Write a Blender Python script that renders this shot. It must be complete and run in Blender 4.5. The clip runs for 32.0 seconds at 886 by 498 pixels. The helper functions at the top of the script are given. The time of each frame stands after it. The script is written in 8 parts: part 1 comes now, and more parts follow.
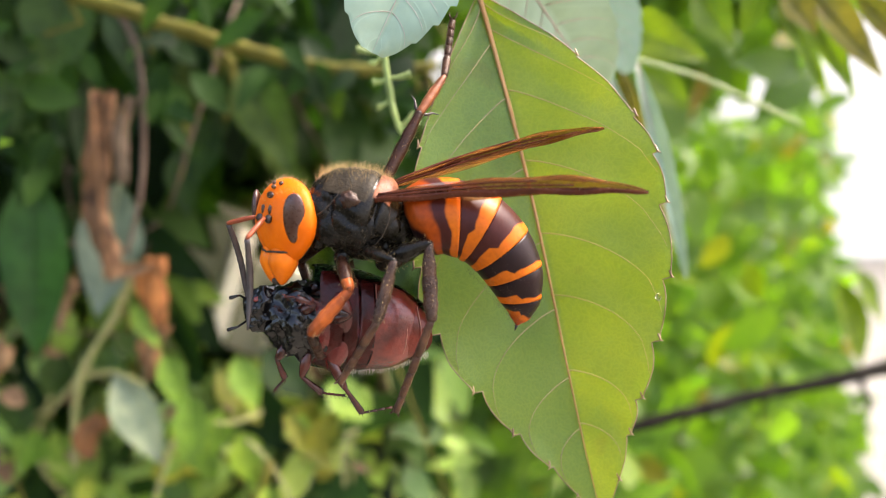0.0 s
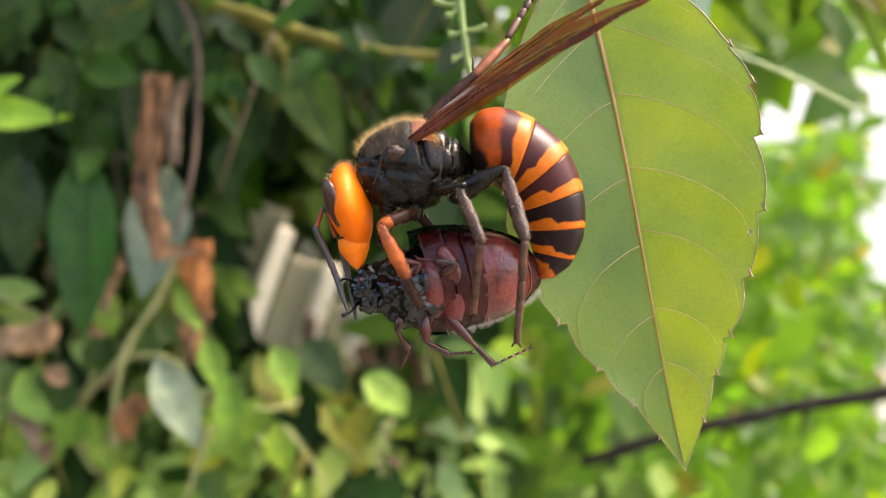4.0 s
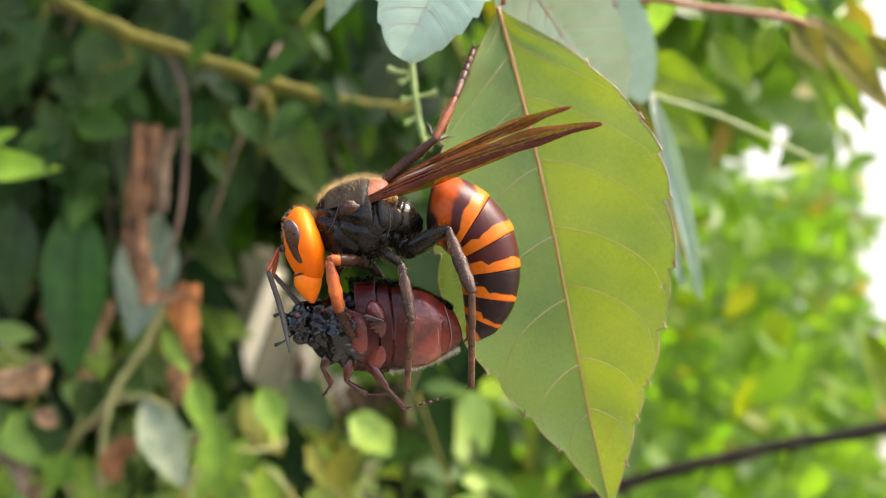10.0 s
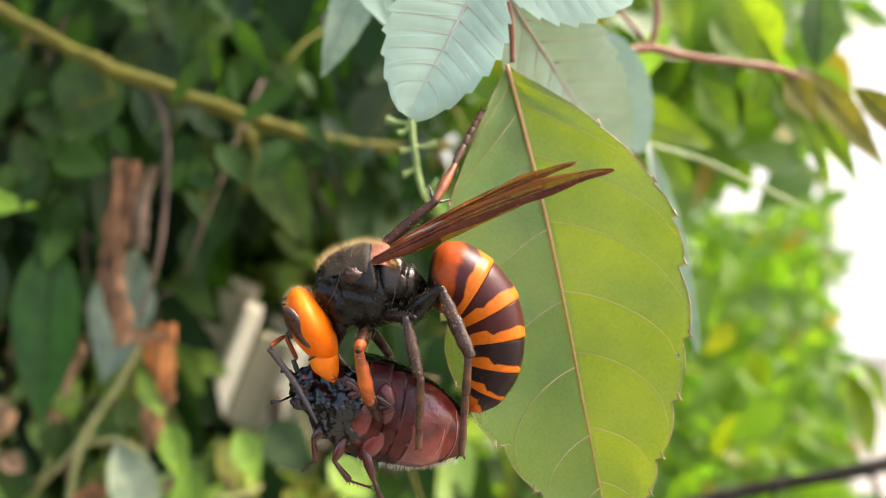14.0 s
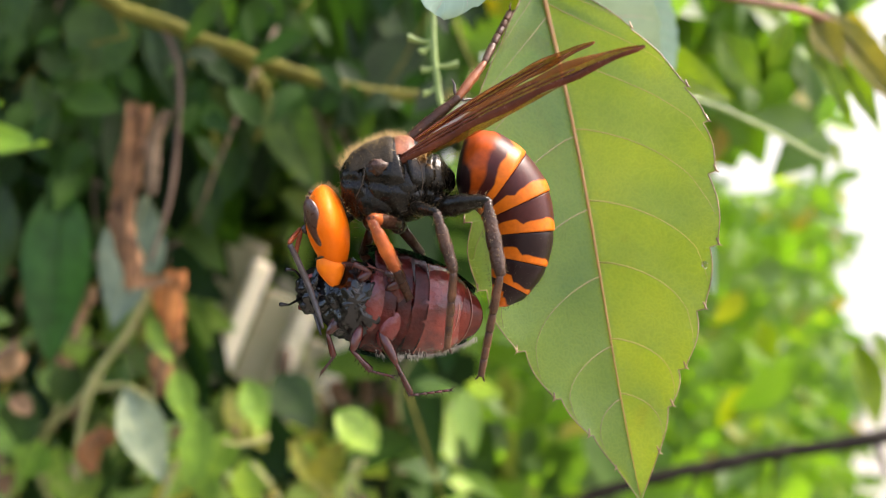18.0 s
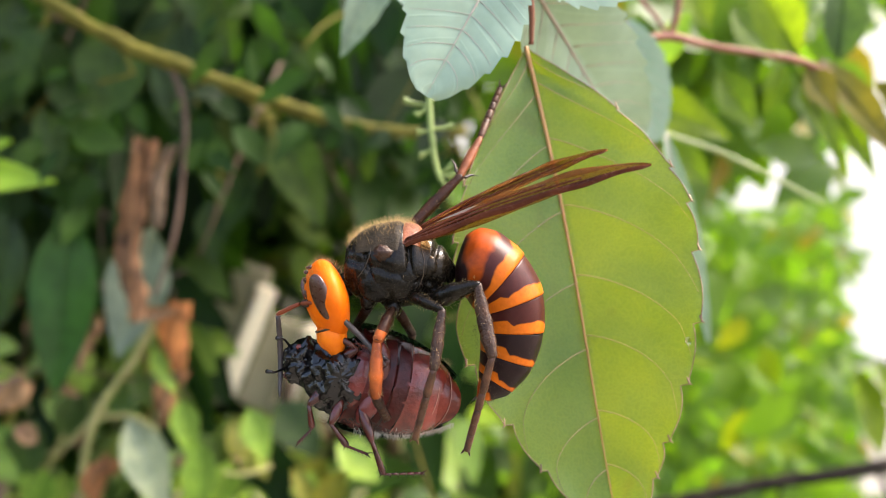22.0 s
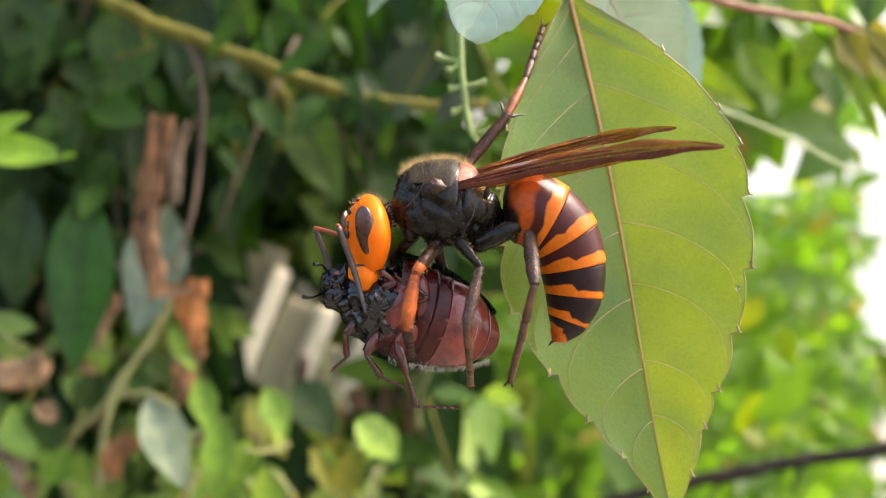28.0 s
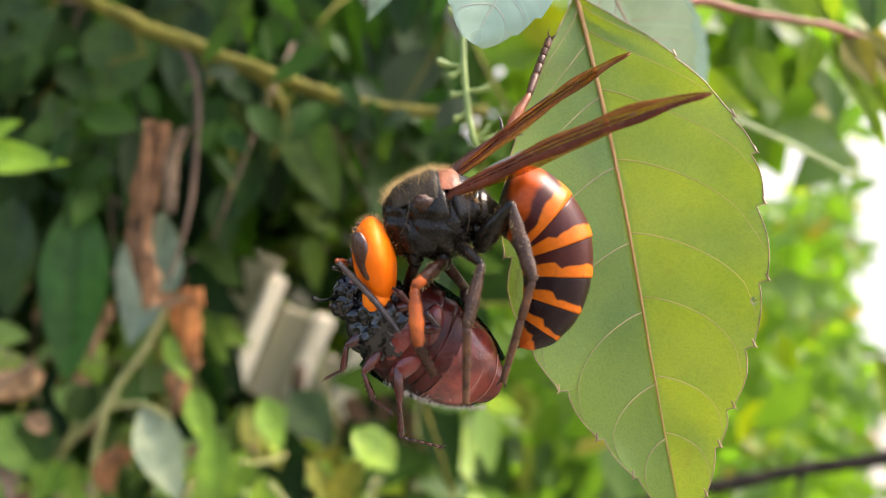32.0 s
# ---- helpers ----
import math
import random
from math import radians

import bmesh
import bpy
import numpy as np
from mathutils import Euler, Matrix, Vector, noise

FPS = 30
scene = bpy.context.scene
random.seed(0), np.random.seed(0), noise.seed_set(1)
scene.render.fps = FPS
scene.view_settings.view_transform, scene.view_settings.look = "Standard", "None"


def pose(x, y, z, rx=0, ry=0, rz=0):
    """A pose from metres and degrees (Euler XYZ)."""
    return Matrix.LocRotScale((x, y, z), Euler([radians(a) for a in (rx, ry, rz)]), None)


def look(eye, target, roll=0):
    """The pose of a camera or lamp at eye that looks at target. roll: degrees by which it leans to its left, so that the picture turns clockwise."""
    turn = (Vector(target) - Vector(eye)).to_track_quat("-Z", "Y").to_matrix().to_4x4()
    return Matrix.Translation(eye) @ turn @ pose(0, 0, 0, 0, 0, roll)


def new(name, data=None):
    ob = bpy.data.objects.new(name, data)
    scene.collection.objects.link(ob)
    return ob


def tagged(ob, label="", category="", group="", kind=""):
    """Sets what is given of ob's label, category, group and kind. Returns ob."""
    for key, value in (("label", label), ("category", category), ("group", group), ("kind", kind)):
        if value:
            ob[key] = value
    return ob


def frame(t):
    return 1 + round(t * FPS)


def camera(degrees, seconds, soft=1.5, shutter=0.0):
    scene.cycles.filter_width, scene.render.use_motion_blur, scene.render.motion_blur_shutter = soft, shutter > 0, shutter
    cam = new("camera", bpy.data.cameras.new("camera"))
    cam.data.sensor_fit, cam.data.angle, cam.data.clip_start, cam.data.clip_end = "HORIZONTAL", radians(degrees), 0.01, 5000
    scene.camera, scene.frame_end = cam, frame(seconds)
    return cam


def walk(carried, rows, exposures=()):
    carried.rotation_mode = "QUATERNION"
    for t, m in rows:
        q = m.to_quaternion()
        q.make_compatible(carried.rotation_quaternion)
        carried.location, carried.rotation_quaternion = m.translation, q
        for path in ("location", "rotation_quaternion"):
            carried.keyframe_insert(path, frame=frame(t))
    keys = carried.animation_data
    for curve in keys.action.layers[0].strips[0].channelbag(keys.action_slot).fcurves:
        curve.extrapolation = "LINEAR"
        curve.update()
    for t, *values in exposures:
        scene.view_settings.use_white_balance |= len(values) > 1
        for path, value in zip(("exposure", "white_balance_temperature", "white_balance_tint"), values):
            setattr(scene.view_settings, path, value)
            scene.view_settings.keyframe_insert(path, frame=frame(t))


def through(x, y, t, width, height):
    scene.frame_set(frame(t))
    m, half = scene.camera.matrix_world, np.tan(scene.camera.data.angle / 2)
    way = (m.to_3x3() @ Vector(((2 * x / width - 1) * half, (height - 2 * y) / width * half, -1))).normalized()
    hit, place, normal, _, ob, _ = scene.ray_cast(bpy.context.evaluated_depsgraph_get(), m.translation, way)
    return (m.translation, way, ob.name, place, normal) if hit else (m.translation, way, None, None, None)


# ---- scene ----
cam = camera(62, 32.0, soft=0.75)
cam.data.dof.use_dof = True
cam.data.dof.focus_distance = 0.086
cam.data.dof.aperture_fstop = 15.5
walk(cam, [
    (0, pose(0.00274, -0.08318, 0.00773, 84.86, 0.40, -1.92)),
    (0.5, pose(0.00219, -0.08537, 0.00850, 84.92, 0.51, -1.66)),
    (1, pose(0.00365, -0.08440, 0.00939, 85.01, 0.22, -0.78)),
    (1.5, pose(-0.00092, -0.08935, 0.01180, 84.41, -0.41, -0.68)),
    (2, pose(-0.00636, -0.08573, 0.00506, 85.54, 0.34, -0.69)),
    (2.5, pose(-0.00644, -0.08446, 0.00138, 85.96, -0.29, -0.37)),
    (3, pose(-0.00476, -0.08365, 0.00125, 86.40, -1.01, -0.22)),
    (3.5, pose(-0.00453, -0.08396, -0.00063, 86.30, -0.96, -0.06)),
    (5.5, pose(-0.00930, -0.07847, -0.01153, 88.06, -1.32, -0.17)),
    (6, pose(-0.00414, -0.07803, -0.00595, 88.35, -0.93, -0.09)),
    (6.5, pose(0.00073, -0.08285, -0.00020, 88.43, -1.18, 0.31)),
    (7, pose(-0.00624, -0.08101, -0.00803, 89.74, -0.57, -0.20)),
    (7.5, pose(-0.00233, -0.08412, -0.00366, 89.42, -0.76, 0.28)),
    (8, pose(-0.00008, -0.08327, -0.00473, 89.89, -0.38, 0.08)),
    (8.5, pose(0.00282, -0.08587, -0.00112, 90.09, -0.30, 0.05)),
    (9, pose(0.00000, -0.09000, 0.00000, 90.00, 0.00, 0.00)),
    (9.5, pose(0.00309, -0.09143, 0.00073, 89.39, -0.68, 0.36)),
    (10, pose(0.00357, -0.09105, -0.00081, 89.30, -0.70, 0.20)),
    (10.5, pose(0.00644, -0.09163, 0.00105, 89.50, -0.88, -0.01)),
    (11, pose(0.00668, -0.09182, 0.00232, 89.90, -0.60, -0.27)),
    (11.5, pose(0.00780, -0.09316, 0.00622, 90.10, -0.86, -0.18)),
    (12, pose(0.00550, -0.09348, 0.00763, 90.47, -0.81, -0.36)),
    (12.5, pose(0.00379, -0.09349, 0.00706, 90.83, -1.12, -0.60)),
    (13, pose(0.00250, -0.09202, 0.00871, 90.98, -1.22, -0.83)),
    (13.5, pose(-0.00075, -0.08860, 0.00661, 91.59, -1.02, -1.57)),
    (15.5, pose(0.00006, -0.08563, -0.00124, 90.28, -2.19, -1.73)),
    (16, pose(0.00099, -0.08578, -0.00215, 89.82, -2.56, -1.57)),
    (16.5, pose(-0.00111, -0.08534, -0.00233, 89.87, -2.45, -1.58)),
    (17, pose(-0.00266, -0.08516, -0.00384, 89.87, -2.41, -1.57)),
    (17.5, pose(-0.00245, -0.08398, -0.00563, 89.92, -2.40, -1.54)),
    (18, pose(-0.00266, -0.08485, -0.00590, 89.84, -2.55, -1.39)),
    (18.5, pose(0.00059, -0.08450, -0.00312, 89.85, -2.88, -1.16)),
    (19, pose(0.00017, -0.08481, -0.00119, 90.16, -3.09, -1.06)),
    (19.5, pose(-0.00151, -0.08501, -0.00081, 90.61, -2.83, -1.26)),
    (20, pose(-0.00057, -0.08561, -0.00125, 90.87, -2.74, -1.40)),
    (20.5, pose(0.00222, -0.08568, -0.00148, 90.85, -2.73, -1.40)),
    (21, pose(0.00389, -0.08655, 0.00085, 90.77, -2.85, -1.20)),
    (21.5, pose(0.00241, -0.08763, 0.00214, 90.67, -2.76, -1.06)),
    (22, pose(-0.00090, -0.08758, 0.00253, 90.67, -2.77, -0.84)),
    (22.5, pose(-0.00341, -0.08764, 0.00054, 90.58, -2.63, -0.85)),
    (23, pose(-0.00320, -0.08684, -0.00066, 90.44, -2.74, -0.77)),
    (23.5, pose(-0.00309, -0.08599, -0.00273, 90.22, -2.67, -0.76)),
    (24, pose(-0.00265, -0.08449, -0.00367, 90.09, -2.50, -0.74)),
    (24.5, pose(-0.00354, -0.08450, -0.00357, 89.87, -2.59, -0.68)),
    (25, pose(-0.00452, -0.08469, -0.00287, 89.83, -2.72, -0.54)),
    (25.5, pose(-0.00534, -0.08502, -0.00288, 90.02, -2.50, -0.58)),
    (27.5, pose(-0.00547, -0.08619, -0.00149, 90.07, -2.35, -0.48)),
    (28, pose(-0.00527, -0.08543, -0.00325, 89.91, -2.50, -0.34)),
    (28.5, pose(-0.00594, -0.08495, -0.00639, 89.60, -2.50, -0.38)),
    (29, pose(-0.00824, -0.08294, -0.00809, 89.67, -2.20, -0.45)),
    (29.5, pose(-0.00743, -0.08143, -0.00542, 89.71, -2.23, -0.56)),
    (30, pose(-0.00809, -0.08213, -0.00523, 89.81, -2.27, -0.55)),
    (30.5, pose(-0.01000, -0.08229, -0.00365, 90.09, -2.16, -0.51)),
    (31, pose(-0.00903, -0.08182, -0.00332, 90.23, -2.27, -0.49)),
    (31.5, pose(-0.00762, -0.08186, -0.00324, 90.23, -2.32, -0.64)),
    (32, pose(-0.00635, -0.08196, -0.00261, 90.40, -2.45, -0.67)),
], exposures=[(0, 2.48, 7040, 15), (32, 2.48, 7040, 15)])

# ---- light ----
world = bpy.data.worlds.new("sky")
scene.world = world
world.use_nodes = True
wt = world.node_tree
sky = wt.nodes.new("ShaderNodeTexSky")
sky.sky_type = "NISHITA"
sky.sun_disc = False
sky.sun_elevation = radians(56)
sky.sun_rotation = radians(84)
sky.air_density, sky.dust_density, sky.ozone_density = 1.0, 4.0, 1.0
wt.nodes["Background"].inputs["Strength"].default_value = 0.15
wt.links.new(sky.outputs[0], wt.nodes["Background"].inputs["Color"])

sun_data = bpy.data.lights.new("sun", "SUN")
sun_data.energy, sun_data.angle, sun_data.color = 2.0, radians(24), (1.0, 0.97, 0.92)
sun = new("sun", sun_data)
sun.matrix_world = look((0.50, 0.11, 0.74), (0, 0, 0))

# ---- materials ----
def mat(name):
    m = bpy.data.materials.new(name)
    m.use_nodes = True
    nt = m.node_tree
    return m, nt, nt.nodes["Principled BSDF"]


def node(nt, kind, **inputs):
    n = nt.nodes.new(kind)
    for k, v in inputs.items():
        n.inputs[k.replace("_", " ")].default_value = v
    return n


def noise_tex(nt, scale, detail=4.0, rough=0.55, coords="Object"):
    tc = nt.nodes.new("ShaderNodeTexCoord")
    n = node(nt, "ShaderNodeTexNoise", Scale=scale, Detail=detail, Roughness=rough)
    nt.links.new(tc.outputs[coords], n.inputs["Vector"])
    return n


def ramp(nt, fac, stops):
    r = nt.nodes.new("ShaderNodeValToRGB")
    while len(r.color_ramp.elements) < len(stops):
        r.color_ramp.elements.new(0.5)
    for e, (p, c) in zip(r.color_ramp.elements, stops):
        e.position, e.color = p, (*c, 1)
    nt.links.new(fac, r.inputs[0])
    return r


def bump(nt, bsdf, fac, strength, distance):
    b = node(nt, "ShaderNodeBump", Strength=strength, Distance=distance)
    nt.links.new(fac, b.inputs["Height"])
    nt.links.new(b.outputs[0], bsdf.inputs["Normal"])


def surface(name, dark, light, scale, rough=0.4, grain=0.3, depth=0.0002, spec=0.5, coat=0.0, metal=0.0, sheen=0.0):
    """A material whose colour drifts between two tones, with fine relief."""
    m, nt, b = mat(name)
    n = noise_tex(nt, scale)
    r = ramp(nt, n.outputs["Fac"], [(0.3, dark), (0.7, light)])
    nt.links.new(r.outputs[0], b.inputs["Base Color"])
    fine = noise_tex(nt, scale * 7, 3.0)
    rr = ramp(nt, fine.outputs["Fac"], [(0.3, (rough * 0.75,) * 3), (0.7, (min(1, rough * 1.3),) * 3)])
    nt.links.new(rr.outputs[0], b.inputs["Roughness"])
    bump(nt, b, fine.outputs["Fac"], grain, depth)
    b.inputs["Specular IOR Level"].default_value = spec
    b.inputs["Coat Weight"].default_value = coat
    b.inputs["Coat Roughness"].default_value = 0.09
    b.inputs["Metallic"].default_value = metal
    b.inputs["Sheen Weight"].default_value = sheen
    return m


def leaf_material(name, dark, light, through, share=0.45, rough=0.45, veins=0.25, scale=60.0, spots=0.0, isle=False, net=False, spec=0.3):
    """Leaf tissue: some light passes through, side veins run out from the midrib."""
    m, nt, b = mat(name)
    n = noise_tex(nt, scale)
    base = ramp(nt, n.outputs["Fac"], [(0.3, dark), (0.7, light)])
    at = nt.nodes.new("ShaderNodeAttribute")
    at.attribute_name = "blade"
    sep = nt.nodes.new("ShaderNodeSeparateXYZ")
    nt.links.new(at.outputs["Vector"], sep.inputs[0])
    absv = nt.nodes.new("ShaderNodeMath")
    absv.operation = "ABSOLUTE"
    nt.links.new(sep.outputs["Y"], absv.inputs[0])
    # side veins: stripes in u - 0.22 |v|
    mul = nt.nodes.new("ShaderNodeMath")
    mul.operation = "MULTIPLY_ADD"
    mul.inputs[1].default_value = -0.2
    nt.links.new(absv.outputs[0], mul.inputs[0])
    nt.links.new(sep.outputs["X"], mul.inputs[2])
    st = nt.nodes.new("ShaderNodeMath")
    st.operation = "PINGPONG"
    st.inputs[1].default_value = 0.075
    nt.links.new(mul.outputs[0], st.inputs[0])
    edge = ramp(nt, st.outputs[0], [(0.0, (1, 1, 1)), (0.008, (0, 0, 0))])
    rib = ramp(nt, absv.outputs[0], [(0.0, (1, 1, 1)), (0.06, (0, 0, 0))])
    mx = nt.nodes.new("ShaderNodeMath")
    mx.operation = "MAXIMUM"
    nt.links.new(edge.outputs[0], mx.inputs[0])
    nt.links.new(rib.outputs[0], mx.inputs[1])
    sc = nt.nodes.new("ShaderNodeMath")
    sc.operation = "MULTIPLY"
    sc.inputs[1].default_value = veins
    nt.links.new(mx.outputs[0], sc.inputs[0])
    pale = tuple(min(1.0, 1.7 * c + 0.03) for c in light)
    mix = nt.nodes.new("ShaderNodeMix")
    mix.data_type = "RGBA"
    nt.links.new(sc.outputs[0], mix.inputs["Factor"])
    nt.links.new(base.outputs[0], mix.inputs["A"])
    mix.inputs["B"].default_value = (*pale, 1)
    col = mix.outputs["Result"]
    if isle:
        warm = 1.0 if isle > 1 else 0.45
        geo = nt.nodes.new("ShaderNodeNewGeometry")
        tone = ramp(nt, geo.outputs["Random Per Island"], [(0.0, (0.6, 0.7, 0.6)), (0.5, (1.0, 1.0, 0.9)), (0.90, (1.35, 1.3, 0.9)), (0.955, (1.75, 1.22, 0.7)), (1.0, (2.7, 1.0, 0.5))] if isle > 2 else [(0.0, (0.25, 0.3, 0.35)), (0.45, (0.8, 0.8, 0.7)), (0.88, (1.5, 1.35, 0.9)), (0.95, (1.5 + 0.3 * warm, 1.3, 0.75)), (1.0, (1.5 + 0.4 * warm, 1.0, 0.6))])
        mm_ = nt.nodes.new("ShaderNodeMix")
        mm_.data_type, mm_.blend_type = "RGBA", "MULTIPLY"
        mm_.inputs["Factor"].default_value = 1.0
        nt.links.new(col, mm_.inputs["A"])
        nt.links.new(tone.outputs[0], mm_.inputs["B"])
        col = mm_.outputs["Result"]
    if not isle and not net:
        info = nt.nodes.new("ShaderNodeObjectInfo")
        own = ramp(nt, info.outputs["Random"], [(0.0, (0.65, 0.72, 0.75)), (0.5, (1.0, 1.0, 1.0)), (1.0, (1.25, 1.12, 0.85))])
        blot = noise_tex(nt, scale * 1.7, 5.0, 0.7)
        mottle = ramp(nt, blot.outputs["Fac"], [(0.3, (0.55, 0.6, 0.55)), (0.5, (1.0, 1.0, 1.0)), (0.75, (1.5, 1.4, 1.3))])
        for tone_ in (own, mottle):
            mo = nt.nodes.new("ShaderNodeMix")
            mo.data_type, mo.blend_type = "RGBA", "MULTIPLY"
            mo.inputs["Factor"].default_value = (0.3 if tone_ == mottle else 0.0) if name == "leaf_glaucous" else 1.0 if tone_ == mottle or name != "leaf_bright" else 0.0
            nt.links.new(col, mo.inputs["A"])
            nt.links.new(tone_.outputs[0], mo.inputs["B"])
            col = mo.outputs["Result"]
    if spots > 0:
        sp = noise_tex(nt, scale * 2.5, 2.0)
        sm = ramp(nt, sp.outputs["Fac"], [(0.62, (0, 0, 0)), (0.7, (spots,) * 3)])
        m2 = nt.nodes.new("ShaderNodeMix")
        m2.data_type = "RGBA"
        nt.links.new(sm.outputs[0], m2.inputs["Factor"])
        nt.links.new(col, m2.inputs["A"])
        m2.inputs["B"].default_value = (0.16, 0.1, 0.03, 1)
        col = m2.outputs["Result"]
    relief = mx.outputs[0]
    if net:
        # the fine net of veins between the side veins
        tc = nt.nodes.new("ShaderNodeTexCoord")
        vo = node(nt, "ShaderNodeTexVoronoi", Scale=1500.0)
        vo.feature = "DISTANCE_TO_EDGE"
        warp = noise_tex(nt, 300.0, 2.0)
        wm = nt.nodes.new("ShaderNodeMix")
        wm.data_type = "VECTOR"
        wm.inputs["Factor"].default_value = 0.004
        nt.links.new(tc.outputs["Object"], wm.inputs["A"])
        nt.links.new(warp.outputs["Color"], wm.inputs["B"])
        nt.links.new(wm.outputs["Result"], vo.inputs["Vector"])
        cell = ramp(nt, vo.outputs["Distance"], [(0.0, (1.12, 1.08, 1.02)), (0.08, (0.99, 0.99, 0.99)), (0.5, (0.91, 0.94, 0.92))])
        big = noise_tex(nt, 28.0, 3.0)
        drift = ramp(nt, big.outputs["Fac"], [(0.35, (0.87, 0.92, 0.98)), (0.65, (1.10, 1.05, 0.95))])
        for tone_ in (cell, drift):
            mm2 = nt.nodes.new("ShaderNodeMix")
            mm2.data_type, mm2.blend_type = "RGBA", "MULTIPLY"
            mm2.inputs["Factor"].default_value = 1.0
            nt.links.new(col, mm2.inputs["A"])
            nt.links.new(tone_.outputs[0], mm2.inputs["B"])
            col = mm2.outputs["Result"]
        relief = vo.outputs["Distance"]
    nt.links.new(col, b.inputs["Base Color"])
    b.inputs["Roughness"].default_value = rough
    b.inputs["Specular IOR Level"].default_value = spec
    bump(nt, b, relief, 0.14 if net else 0.12, 0.0003)
    tr = nt.nodes.new("ShaderNodeBsdfTranslucent")
    tint = nt.nodes.new("ShaderNodeMix")
    tint.data_type, tint.blend_type = "RGBA", "MULTIPLY"
    tint.inputs["Factor"].default_value = 1.0
    nt.links.new(col, tint.inputs["A"])
    tint.inputs["B"].default_value = (*through, 1)
    nt.links.new(tint.outputs["Result"], tr.inputs["Color"])
    ms = nt.nodes.new("ShaderNodeMixShader")
    ms.inputs[0].default_value = share
    nt.links.new(b.outputs[0], ms.inputs[1])
    nt.links.new(tr.outputs[0], ms.inputs[2])
    nt.links.new(ms.outputs[0], nt.nodes["Material Output"].inputs["Surface"])
    return m


def band_material(name, stops, scale=420.0):
    """Shell of an abdominal segment, ringed along its length with uneven edges."""
    m, nt, b = mat(name)
    at = nt.nodes.new("ShaderNodeAttribute")
    at.attribute_name = "blade"
    sep = nt.nodes.new("ShaderNodeSeparateXYZ")
    nt.links.new(at.outputs["Vector"], sep.inputs[0])
    n = noise_tex(nt, scale, 2.0)
    ad = nt.nodes.new("ShaderNodeMath")
    ad.operation = "MULTIPLY_ADD"
    ad.inputs[1].default_value = 0.16
    nt.links.new(n.outputs["Fac"], ad.inputs[0])
    nt.links.new(sep.outputs["X"], ad.inputs[2])
    su = nt.nodes.new("ShaderNodeMath")
    su.operation = "SUBTRACT"
    su.inputs[1].default_value = 0.08
    nt.links.new(ad.outputs[0], su.inputs[0])
    r = ramp(nt, su.outputs[0], stops)
    fine = noise_tex(nt, 1600.0, 3.0)
    tone = ramp(nt, fine.outputs["Fac"], [(0.3, (0.8, 0.8, 0.8)), (0.7, (1.1, 1.1, 1.1))])
    mx = nt.nodes.new("ShaderNodeMix")
    mx.data_type, mx.blend_type = "RGBA", "MULTIPLY"
    mx.inputs["Factor"].default_value = 1.0
    nt.links.new(r.outputs[0], mx.inputs["A"])
    nt.links.new(tone.outputs[0], mx.inputs["B"])
    nt.links.new(mx.outputs["Result"], b.inputs["Base Color"])
    b.inputs["Roughness"].default_value = 0.4
    b.inputs["Specular IOR Level"].default_value = 0.16
    b.inputs["Coat Weight"].default_value = 0.0
    b.inputs["Coat Roughness"].default_value = 0.2
    bump(nt, b, fine.outputs["Fac"], 0.2, 0.0001)
    return m


ORANGE, AMBER, MAROON, BLACK = (0.46, 0.098, 0.004), (0.27, 0.042, 0.003), (0.040, 0.007, 0.005), (0.012, 0.004, 0.004)
HEAD_ORANGE = surface("orange_shell", (0.62, 0.105, 0.002), (0.78, 0.150, 0.003), 260, 0.46, 0.4, 0.00014, spec=0.14)
EYE = surface("eye_brown", (0.035, 0.011, 0.006), (0.06, 0.02, 0.009), 300, 0.3, 0.2, 0.0001)
JAW = surface("jaw_orange", (0.62, 0.11, 0.005), (0.82, 0.19, 0.008), 400, 0.38, 0.25, 0.0001, spec=0.16)
DOWN = surface("grey_down", (0.06, 0.045, 0.025), (0.16, 0.12, 0.07), 700, 0.6, spec=0.2)
DARK_LINE = surface("dark_rim", (0.012, 0.006, 0.004), (0.03, 0.012, 0.006), 500, 0.4)
SCUTUM = surface("scutum_brown", (0.009, 0.007, 0.004), (0.036, 0.025, 0.013), 330, 0.55, 0.6, 0.0002, spec=0.12)
THORAX = surface("thorax_black", (0.003, 0.0025, 0.002), (0.012, 0.009, 0.005), 340, 0.26, 0.4, 0.00014, spec=0.17)
RIDGE = surface("plate_ridge", (0.012, 0.008, 0.005), (0.075, 0.05, 0.028), 600, 0.4, spec=0.3)
SCUTELLUM = surface("scutellum_rust", (0.07, 0.022, 0.010), (0.24, 0.080, 0.036), 420, 0.45, 0.5, 0.0002, spec=0.25)
FUZZ = surface("golden_hair", (0.34, 0.22, 0.08), (0.58, 0.41, 0.17), 700, 0.6)
LEG = surface("leg_brown", (0.008, 0.004, 0.003), (0.045, 0.017, 0.008), 420, 0.3, 0.5, 0.00015, spec=0.15)
SHIN = surface("leg_shin", (0.012, 0.006, 0.004), (0.060, 0.027, 0.013), 520, 0.3, 0.6, 0.0002, spec=0.25)
SHIN_RUST = surface("leg_rust", (0.08, 0.022, 0.009), (0.26, 0.08, 0.026), 420, 0.4, 0.4, 0.0001, spec=0.3)
LEG_PALE = surface("leg_tan", (0.020, 0.009, 0.005), (0.105, 0.045, 0.022), 700, 0.32, 0.5, 0.00015, spec=0.25)
FORELEG = surface("leg_orange", (0.05, 0.011, 0.005), (0.38, 0.085, 0.016), 420, 0.34, 0.4, 0.0001, spec=0.15)
